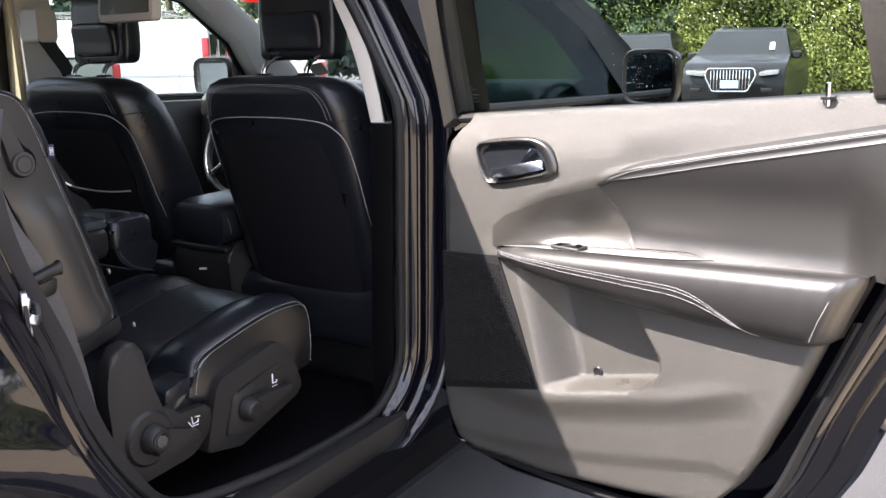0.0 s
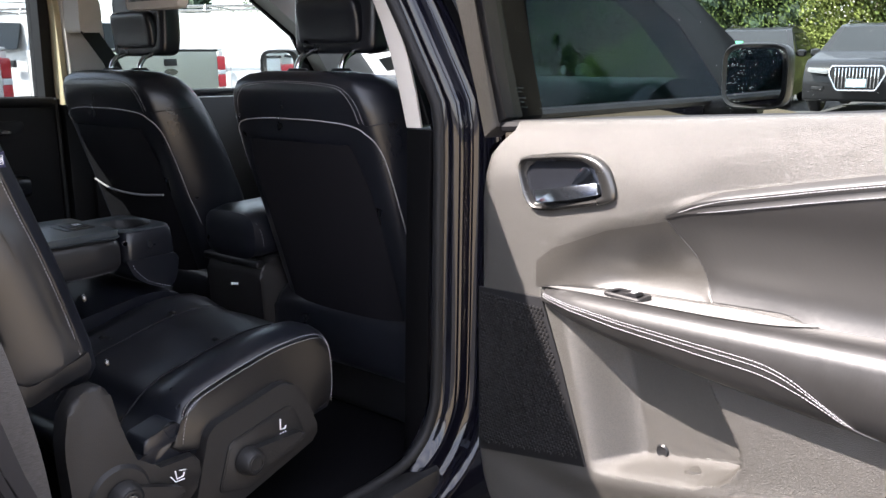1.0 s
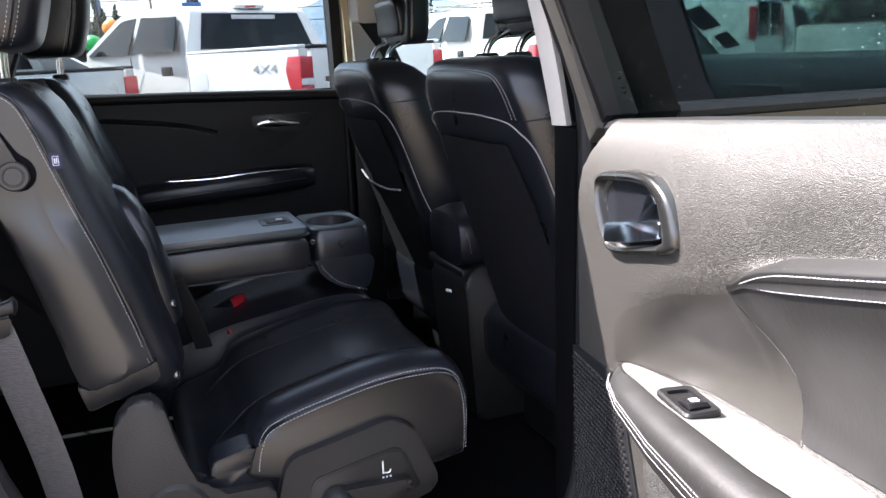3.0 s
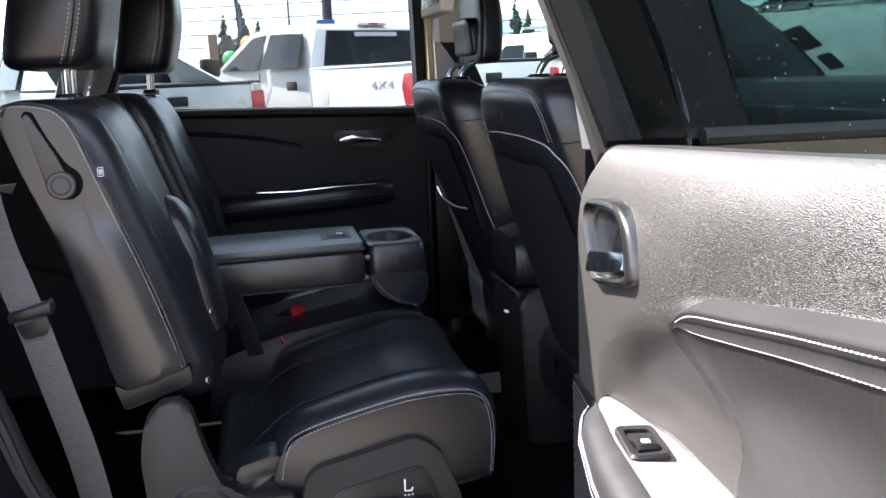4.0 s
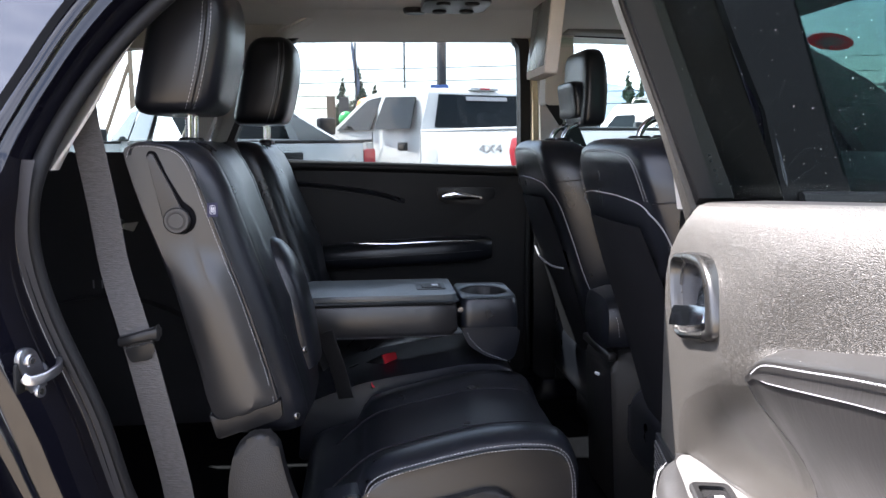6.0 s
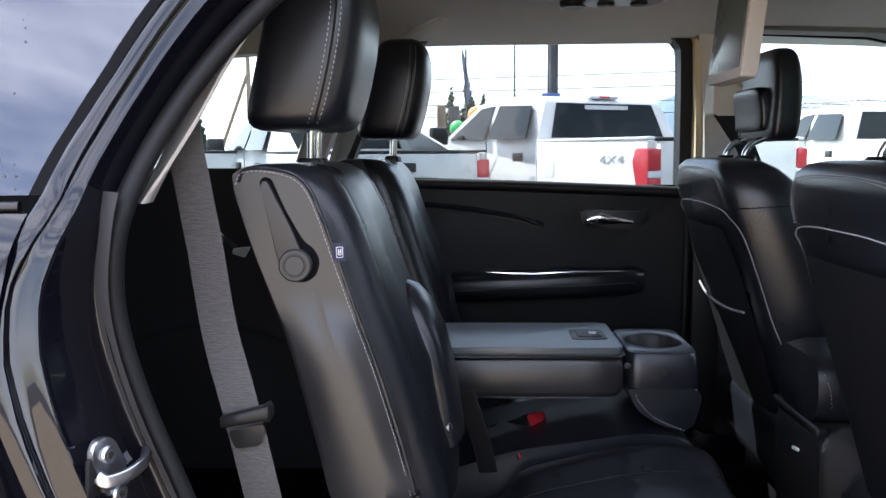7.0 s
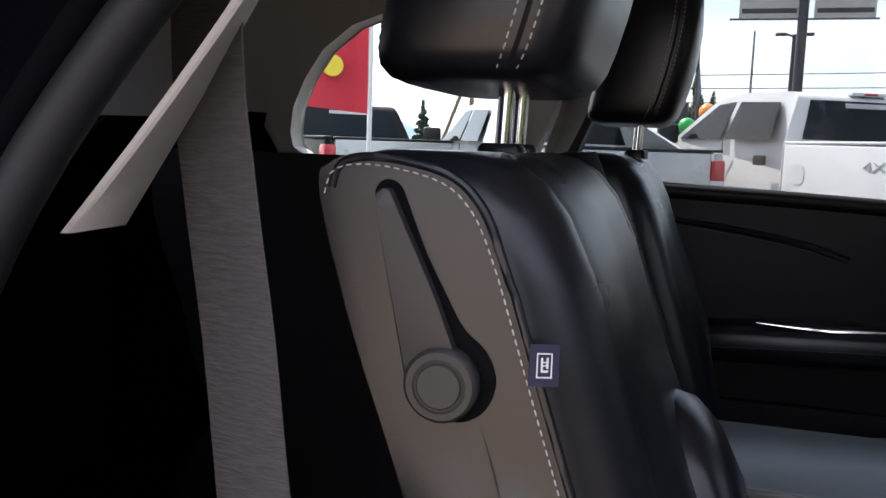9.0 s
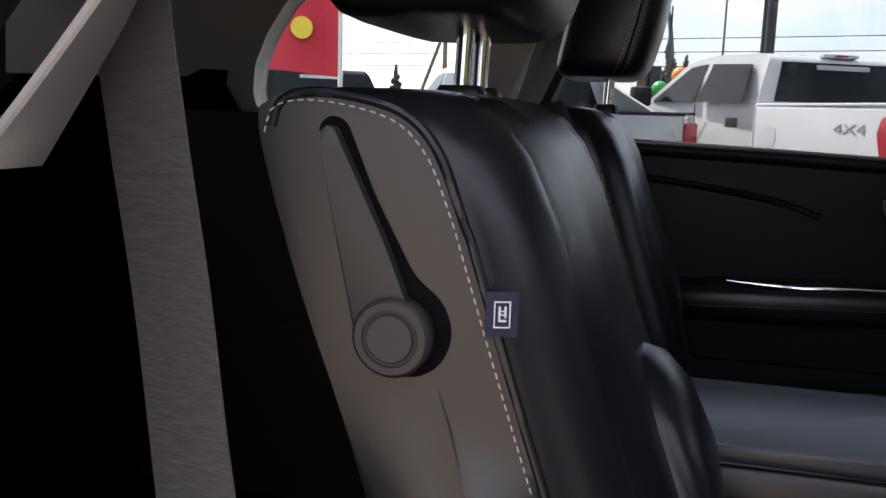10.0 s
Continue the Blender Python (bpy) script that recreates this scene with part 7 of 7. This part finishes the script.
def van(m, label):
    t = thing("white_van", label, "van", m, group="parked work vans")
    prof = [(0, 0.45), (0.0, 1.9), (0.12, 2.08), (3.6, 2.10), (4.25, 1.35), (5.0, 1.10), (5.2, 0.85), (5.2, 0.40)]
    b = part("body", tapered(slab(fillet(prof, 0.08, 4), "y", -0.99, 0.99, 0.06, 3), 1.2, 0.14), WHITE_PAINT, t)
    for sgn in (1, -1):
        # blank panelled sides: upright seams, a rail groove and a door pull; glass only at the cab
        part("side_window", tapered(slab(fillet([(2.95, 1.30), (2.97, 1.86), (3.55, 1.86), (4.05, 1.34)], 0.05, 3), "y", 0.982 if sgn > 0 else -0.998, 0.998 if sgn > 0 else -0.982, 0), 1.2, 0.14), VGLASS, b)
        for x in (0.55, 1.55, 2.70):
            part("panel_seam", tapered(box(x - 0.006, x + 0.006, 0.984 if sgn > 0 else -0.994, 0.994 if sgn > 0 else -0.984, 0.60, 1.95, 0), 1.2, 0.14), SEAM, b)
        part("panel_seam", tapered(box(0.20, 2.70, 0.984 if sgn > 0 else -0.995, 0.995 if sgn > 0 else -0.984, 1.215, 1.230, 0), 1.2, 0.14), SEAM, b)
        part("door_handle", box(1.60, 1.64, 0.985 if sgn > 0 else -1.01, 1.01 if sgn > 0 else -0.985, 1.02, 1.16, 0.008), SEAM, b)
        part("tail_lamp", box(-0.02, 0.10, 0.86 if sgn > 0 else -1.0, 1.0 if sgn > 0 else -0.86, 1.20, 1.75, 0.02), RED_LAMP, b, "red tail lamp")
        part("rear_window", box(-0.012, 0.02, 0.08 if sgn > 0 else -0.75, 0.75 if sgn > 0 else -0.08, 1.25, 1.82, 0.01), VGLASS, b)
        part("roof_bar", tube([(0.6, 0.7 * sgn, 2.22), (3.2, 0.7 * sgn, 2.22)], 0.025, 8), SATIN, b)
    for x in (0.8, 2.0, 3.1):
        part("ladder_bar", tube([(x, -0.85, 2.12), (x, -0.8, 2.22), (x, 0.8, 2.22), (x, 0.85, 2.12)], 0.022, 8), SATIN, b)
    for x in (0.95, 4.2):
        for y in (0.86, -0.86):
            road_wheel(t, x, y)
    return t


ROW = 119.4
pickup(pose(3.40, 8.33, -0.02, 0, 0, ROW), WHITE_PAINT, "white crew cab pickup truck with red tail lamps and 4X4 badge", "4X4")
pickup(pose(7.25, 10.6, -0.02, 0, 0, 96), WHITE_PAINT, "white pickup truck with dull greenish grey tailgate and red lamps", "XTR", gate_paint=GATE_GREY)
pickup(pose(0.29, 9.21, -0.12, 0, 0, ROW), SILVER_PAINT, "pale silver pickup truck with black bed rails and sloping sail panels", dark_rail=True, sail=True)
pickup(pose(-2.75, 11.2, -0.10, 0, 0, ROW + 14), DARK_PAINT, "dark pickup truck with black bed cover and silver tailgate", dark_rail=True, gate_paint=SILVER_PAINT)
van(pose(12.0, 12.6, 0, 0, 0, 125), "white panel van with blank sides and a roof rack")
van(pose(9.3, 16.5, 0, 0, 0, 120), "white panel van with blank sides and red tail lamps")
pickup(pose(15.2, 12.6, -0.05, 0, 0, 128), WHITE_PAINT, "white pickup truck with orange and red badge on its bed", "FX4")
first = estate(pose(16.7, 4.08, 0.165, 0, 0, 184), GRAPHITE_PAINT, "dark sport utility car facing the camera with chrome grille")
g = bmesh.new()
slab(fillet([(12.6, 0.5), (24.0, 0.5), (24.0, 10.5), (13.4, 10.5)], 1.0), "z", -0.2, 0.125, 0.1, 3, g)
tagged(part("pavement", g, ASPHALT), "raised asphalt parking bay by the hedge", "pavement", kind="structure")
part("window_sticker", sheet([(-1.27, 0.50, 1.205), (-1.27, 0.60, 1.205), (-1.50, 0.575, 1.347), (-1.50, 0.485, 1.347)], 0.004, (0.5, 0, 0.8)), mat("pale_card", (0.45, 0.48, 0.36), 0.6, vary=0.3, vary_scale=25), first, "pale paper sticker")
second = estate(pose(17.5, 6.5, 0.15, 0, 0, 190), GRAPHITE_PAINT, "black sport utility car with a green paper in its windscreen")
part("price_paper", sheet([(-1.28, -0.45, 1.21), (-1.28, -0.20, 1.21), (-1.52, -0.20, 1.36), (-1.52, -0.45, 1.36)], 0.004, (0.5, 0, 0.8)), mat("green_card", (0.05, 0.62, 0.2), 0.6), second, "bright green price paper")


# ---- plants ----
def leaves(blobs, count, size, seed, squash=1.0):
    """Small two-sided leaf clumps scattered through uneven blobs (x, y, z, rx, ry, rz)."""
    rng = random.Random(seed)
    verts, faces = [], []
    vol = [b[3] * b[4] * b[5] for b in blobs]
    for b, v in zip(blobs, vol):
        for _ in range(int(count * v / sum(vol)) + 1):
            while True:
                p = Vector((rng.uniform(-1, 1), rng.uniform(-1, 1), rng.uniform(-1, 1)))
                if 0.15 < p.length < 1:
                    break
            p = p.normalized() * (p.length ** 0.45)
            c = Vector((b[0] + p.x * b[3], b[1] + p.y * b[4], b[2] + p.z * b[5]))
            s = size * rng.uniform(0.5, 1.4)
            d = Vector((rng.gauss(0, 1), rng.gauss(0, 1), rng.gauss(0, 1) * squash)).normalized()
            e = d.orthogonal().normalized()
            f = d.cross(e)
            k = len(verts)
            verts += [c - e * s, c + f * s * 0.5, c + e * s, c - f * s * 0.5]
            faces.append((k, k + 1, k + 2, k + 3))
    return verts, faces


def leaf_part(name, data, material, parent=None, label=""):
    me = bpy.data.meshes.new(name)
    me.from_pydata(*[data[0], [], data[1]])
    me.materials.append(material)
    ob = new(name, me)
    if parent:
        ob.parent = parent
    if label:
        ob["label"] = label
    return ob


def broad_tree(x, y, h, r, material, label, seed, blossom=False):
    t = thing("tree", label, "tree", pose(x, y, 0), group="trees along the car park")
    rng = random.Random(seed)
    part("trunk", tube([(0, 0, -0.1), (0.05, 0.02, h * 0.2), (0.0, 0.1, h * 0.45), (0.1, 0, h * 0.75)], [0.03 * h, 0.025 * h, 0.016 * h, 0.005 * h], 10), BARK, t)
    blobs = []
    for i in range(9):
        a = rng.uniform(0, 6.28)
        q = rng.uniform(0.2, 0.75) * r
        z = h * rng.uniform(0.3, 0.85)
        part("limb", tube([(0, 0, z * 0.6), (math.cos(a) * q * 0.5, math.sin(a) * q * 0.5, z * 0.85), (math.cos(a) * q, math.sin(a) * q, z)], [0.012 * h, 0.008 * h, 0.003 * h], 6), BARK, t)
        s = rng.uniform(0.32, 0.55) * r
        blobs.append((math.cos(a) * q, math.sin(a) * q, z, s, s, s * rng.uniform(0.7, 1.1)))
    blobs.append((0, 0, h * 0.6, r * 0.5, r * 0.5, h * 0.35))
    leaf_part("crown", leaves(blobs, 22000, 0.062, seed + 1), material, t)
    if blossom:
        leaf_part("blossom", leaves(blobs, 2600, 0.040, seed + 2), BLOSSOM, t, "white blossom")
    return t


def conifer(x, y, h, r, seed, z=0):
    t = thing("conifer", "dark green conifer standing behind the car park", "tree", pose(x, y, z), group="conifers")
    part("trunk", tube([(0, 0, -0.1), (0, 0, h * 0.98)], [0.02 * h, 0.002 * h], 8), BARK, t)
    blobs = []
    rng = random.Random(seed)
    for i in range(14):
        k = i / 13
        q = r * (1 - k) * 0.55
        for j in range(3):
            a = rng.uniform(0, 6.28)
            blobs.append((math.cos(a) * q, math.sin(a) * q, h * (0.12 + 0.86 * k), r * (1 - k) * 0.5 + 0.1, r * (1 - k) * 0.5 + 0.1, h * 0.05))
    leaf_part("crown", leaves(blobs, 5000, h * 0.028, seed, 0.5), LEAF_DARK, t)
    return t


# hedge bank ahead and on the near side of the car, which the side glass mirrors
def hedge(name, pts, h, d, material, label, seed, count):
    blobs = []
    rng = random.Random(seed)
    for (x0, y0), (x1, y1) in zip(pts, pts[1:]):
        n = max(2, int(math.hypot(x1 - x0, y1 - y0) / 0.9))
        for i in range(n):
            k = i / n
            hh = h * rng.uniform(0.75, 1.2)
            blobs.append((x0 + (x1 - x0) * k + rng.uniform(-0.4, 0.4), y0 + (y1 - y0) * k + rng.uniform(-0.4, 0.4), hh * 0.5, d * rng.uniform(0.7, 1.2), d * rng.uniform(0.7, 1.2), hh * 0.55))
    return tagged(leaf_part(name, leaves(blobs, count * 3, 0.050, seed), material), label, "hedge", kind="stuff")


hedge("hedge", [(30, 16), (29, 9), (27.5, 3), (25.5, -4)], 1.7, 1.3, LEAF_LIGHT, "sunlit yellow green hedge behind parked cars", 3, 26000)
hedge("hedge", [(31, 24), (33, 15), (32, 7), (30, 0), (27, -8)], 4.2, 1.8, LEAF_MID, "tall green shrubs behind the hedge", 4, 26000)
hedge("hedge", [(25, -8), (18, -11), (11, -12.5), (8, -13)], 2.4, 1.5, LEAF_LIGHT, "sunlit hedge along the car park edge", 5, 14000)
broad_tree(30.0, 3.4, 5.2, 2.6, LEAF_LIGHT, "light green tree with white blossom", 21, True)
broad_tree(29.0, 0.4, 5.5, 2.8, LEAF_LIGHT, "light green tree with white blossom", 22, True)
broad_tree(31.5, 7.2, 5.0, 2.4, LEAF_LIGHT, "young light green tree by the hedge", 23, True)
broad_tree(16.0, -12.5, 5.0, 2.4, LEAF_LIGHT, "light green tree by the car park", 24)
broad_tree(33.0, 28.0, 8.0, 4.0, LEAF_MID, "broad green tree beyond the vans", 25)
broad_tree(26.0, 30.0, 9.0, 4.5, LEAF_MID, "broad green tree beyond the vans", 26)
# the last six stand out of view, added to darken what the pillars reflect
for i, (x, y, h, r) in enumerate(((34, 12, 12, 3.2), (36, 8, 13, 3.4), (35, 17, 12, 3), (38, 3, 14, 3.5), (22, -15, 11, 3.2), (17, -18, 12, 3.3), (28, 24, 11, 3.0), (38, 21, 13, 3.4), (41, 16, 14, 3.6), (36, 25, 13, 3.4), (42, 25, 15, 4.0), (34, 21, 12, 3.0), (23.3, 33.2, 8.6, 1.3), (25.6, 35.5, 7.0, 1.2), (27, -10, 12, 3.2), (31, -6, 13, 3.4), (14, -17, 12, 3.3), (24, -13, 13, 3.3), (20, -20, 13, 3.5), (11, -15, 12, 3.0))):
    conifer(x, y, h, r, 40 + i)
for i, (x, y, h) in enumerate(((0.4, 82, 8.5), (-1.2, 85, 7.5), (2.0, 88, 7.0), (26, 92, 7.5), (29, 90, 8.5), (32, 95, 8.0), (35, 92, 7), (-28, 90, 6), (-33, 86, 6.5), (-38, 92, 6))):
    conifer(x, y, h, h * 0.22, 70 + i)


# ---- hills: one far ridge ----
def ridge():
    rng = random.Random(9)
    bm = bmesh.new()
    top, low = [], []
    for i in range(121):
        a = radians(40 + i)
        hgt = 14 + 46 * math.exp(-((40 + i - 73) / 8.0) ** 2) + 6 * math.sin(i * 0.35) + 4 * math.sin(i * 0.9 + 1) + rng.uniform(-1.2, 1.2) + 9 * math.exp(-((40 + i - 110) / 12.0) ** 2)
        top.append((820 * math.cos(a), 820 * math.sin(a), max(5, hgt)))
        low.append((700 * math.cos(a), 700 * math.sin(a), -5))
    mid = [((a[0] + b[0]) / 2, (a[1] + b[1]) / 2, a[2] * 0.62 + rng.uniform(-2, 2)) for a, b in zip(top, low)]
    back = [(a[0] * 1.15, a[1] * 1.15, -5) for a in top]
    return loft([low, mid, top, back], closed=False, caps=False, bm=bm)


tagged(part("backdrop", ridge(), HILL), "wooded hills on the horizon with blue haze in their colour", "hills", kind="structure")


# ---- poles, cables, signs, balloons, flags ----
def at(az, dist, z=0.0, x=0.95, y=0.45):
    """A place at a bearing (degrees from +x to +y) and distance from the car's side."""
    return (x + dist * math.cos(radians(az)), y + dist * math.sin(radians(az)), z)


def lamp_post(az, dist, h, r, label):
    x, y, _ = at(az, dist)
    t = thing("street_lamp", label, "lamp post", pose(x, y, 0), group="poles")
    part("pole", tube([(0, 0, 0), (0, 0, h)], [r * 1.3, r], 12), POLE_DARK, t)
    for s in (1, -1):
        arm = part("arm", tube([(0, 0, h - 0.1), (s * h * 0.05, 0, h)], r * 0.5, 8), POLE_DARK, t)
        part("lamp_head", box(min(s * h * 0.05, s * h * 0.12), max(s * h * 0.05, s * h * 0.12), -0.15, 0.15, h - 0.06, h + 0.06, 0.03), POLE_DARK, arm)
    return t


lamp_post(84.9, 40, 6.4, 0.09, "tall dark twin armed lamp post")
sx, sy, _ = at(84.4, 27, x=0.906, y=0.86)
sign = thing("sign_post", "dark steel sign post carrying two grey boards", "sign post", pose(sx, sy, 0), group="poles")
part("pole", tube([(0, 0, 0), (0, 0, 7.5)], 0.14, 14), POLE_DARK, sign)
part("crossbar", tube([(-2.0, 0, 5.2), (2.0, 0, 5.2)], 0.03, 8), SATIN, sign)
for x0, x1 in ((-1.75, -0.12), (0.28, 1.9)):
    bd = part("board", box(x0, x1, -0.03, 0.03, 5.22, 6.9, 0.01), BANNER, sign, "grey sign board")
    part("print_bar", box(x0 + 0.08, x1 - 0.06, -0.036, -0.028, 5.36, 5.5, 0), POLE_DARK, bd)
tx, ty, _ = at(87.1, 38, x=0.906, y=0.86)
tp = thing("flag_pole", "thin pale steel pole", "pole", pose(tx, ty, 0), group="poles")
part("pole", tube([(0, 0, 0), (0, 0, 6.35)], [0.07, 0.04], 10), SATIN, tp)
fx, fy, _ = at(90.4, 30)
ff = thing("feather_flag", "dark patterned feather flag on a pole", "flag", pose(fx, fy, 0), group="flags")
part("pole", tube([(0, 0, 0), (0, 0, 3.0), (0.0, 0, 4.85)], 0.03, 8), POLE_DARK, ff)
part("cloth", sheet(curve([(-0.0, 0, 2.95), (0.14, 0, 3.2), (0.10, 0, 3.7), (0.02, 0, 4.3), (-0.12, 0, 4.85), (-0.14, 0, 4.5), (-0.06, 0, 3.8)], 4, True), 0.02, (0, -1, 0)), mat("patterned_flag", (0.10, 0.14, 0.22), 0.8, vary=0.8, vary_scale=6), ff)
wx, wy, _ = at(91.5, 24)
post = thing("timber_post", "square brown timber posts with a blue board", "post", pose(wx, wy, 0), group="poles")
part("post", box(-0.34, -0.10, -0.12, 0.12, -0.1, 2.6, 0.02), WOOD_POST, post)
part("post", box(0.0, 0.28, -0.12, 0.12, -0.1, 2.58, 0.02), POLE_DARK, post)
for az, el, dist, material, nm, r in ((90.9, 1.6, 17, GREEN, "green round balloon tied up outside", 0.16), (89.7, 2.5, 19, ORANGE, "orange round balloon tied up outside", 0.18)):
    bx, by, _ = at(az, dist)
    z = 1.29 + dist * math.tan(radians(el))
    bl = thing("balloon", nm, "balloon", pose(bx, by, 0), group="balloons")
    part("skin", loft([ring((0, 0, z + r * h), (1, 0, 0), (0, 1, 0), 2 * r * w, 2 * r * w, 2, 20) for h, w in ((-1.15, 0.05), (-1.0, 0.25), (-0.8, 0.6), (-0.4, 0.92), (0, 1.0), (0.4, 0.92), (0.75, 0.66), (0.95, 0.3), (1.0, 0.05))]), material, bl)
    part("string", tube([(0, 0, z - r * 1.1), (0.02, 0, z * 0.5), (0, 0, 0)], 0.006, 5), WIRE, bl)
bsx, bsy, _ = at(84.9, 26, x=0.95)
bs = thing("blue_sign", "small blue sign above the parked truck", "sign", pose(bsx, bsy, 0), group="poles")
part("board", box(-0.2, 0.35, -0.02, 0.02, 2.78, 3.05, 0.01), mat("blue_board", (0.05, 0.12, 0.35), 0.5), bs)
part("pole", tube([(0.05, 0.03, 0), (0.05, 0.03, 2.95)], 0.04, 8), POLE_DARK, bs)
# braced utility pole behind the car
ux, uy, _ = at(104.7, 60)
up = thing("utility_pole", "wooden utility pole with a slanting brace", "utility pole", pose(ux, uy, 0), group="poles")
part("pole", tube([(0, 0, 0), (0, 0, 9.5)], [0.2, 0.14], 10), WOOD_POST, up)
part("brace", tube([(-2.6, 0, 0), (-0.1, 0, 6.6)], 0.13, 8), WOOD_POST, up)
part("crossarm", box(-1.1, 1.1, -0.06, 0.06, 8.6, 8.75, 0.01), WOOD_POST, up)
for z0, z1, dy, sag in ((4.2, 6.3, 0, 0.25), (3.6, 5.2, 1, 0.2), (4.9, 7.6, 2, 0.3), (3.0, 4.4, 3, 0.2)):
    part("cable", tube([(-60 + 120 * k / 24 - ux, 62 + dy - uy, z0 * 1.15 + (z1 - z0) * k / 24 - sag * math.sin(math.pi * k / 24)) for k in range(25)], 0.03, 5), WIRE, up)
# red flag on a white staff behind the car
rx, ry, _ = at(111.5, 7.0, x=0.906, y=0.86)
rf = thing("red_flag", "red cloth flag on a white staff", "flag", pose(rx, ry, 0, 0, 0, 20), group="flags")
part("staff", tube([(0, 0, 0), (0, 0, 2.6)], 0.02, 8), WHITE_PAINT, rf)
part("cloth", loft([[(-0.02 - 0.55 * k, 0.05 * math.sin(k * 7) , 1.50 + h + 0.05 * k) for k in (0, 0.2, 0.4, 0.6, 0.8, 1.0)] for h in (0, 0.3, 0.6, 0.95)], closed=False, caps=False), RED_CLOTH, rf)
part("emblem", loft([ring((-0.30, y, 1.87), (1, 0, 0), (0, 0, 1), 0.17, 0.17, 2, 24) for y in (-0.068, -0.028)]), mat("yellow_print", (0.75, 0.55, 0.05), 0.7), rf, "yellow round emblem")
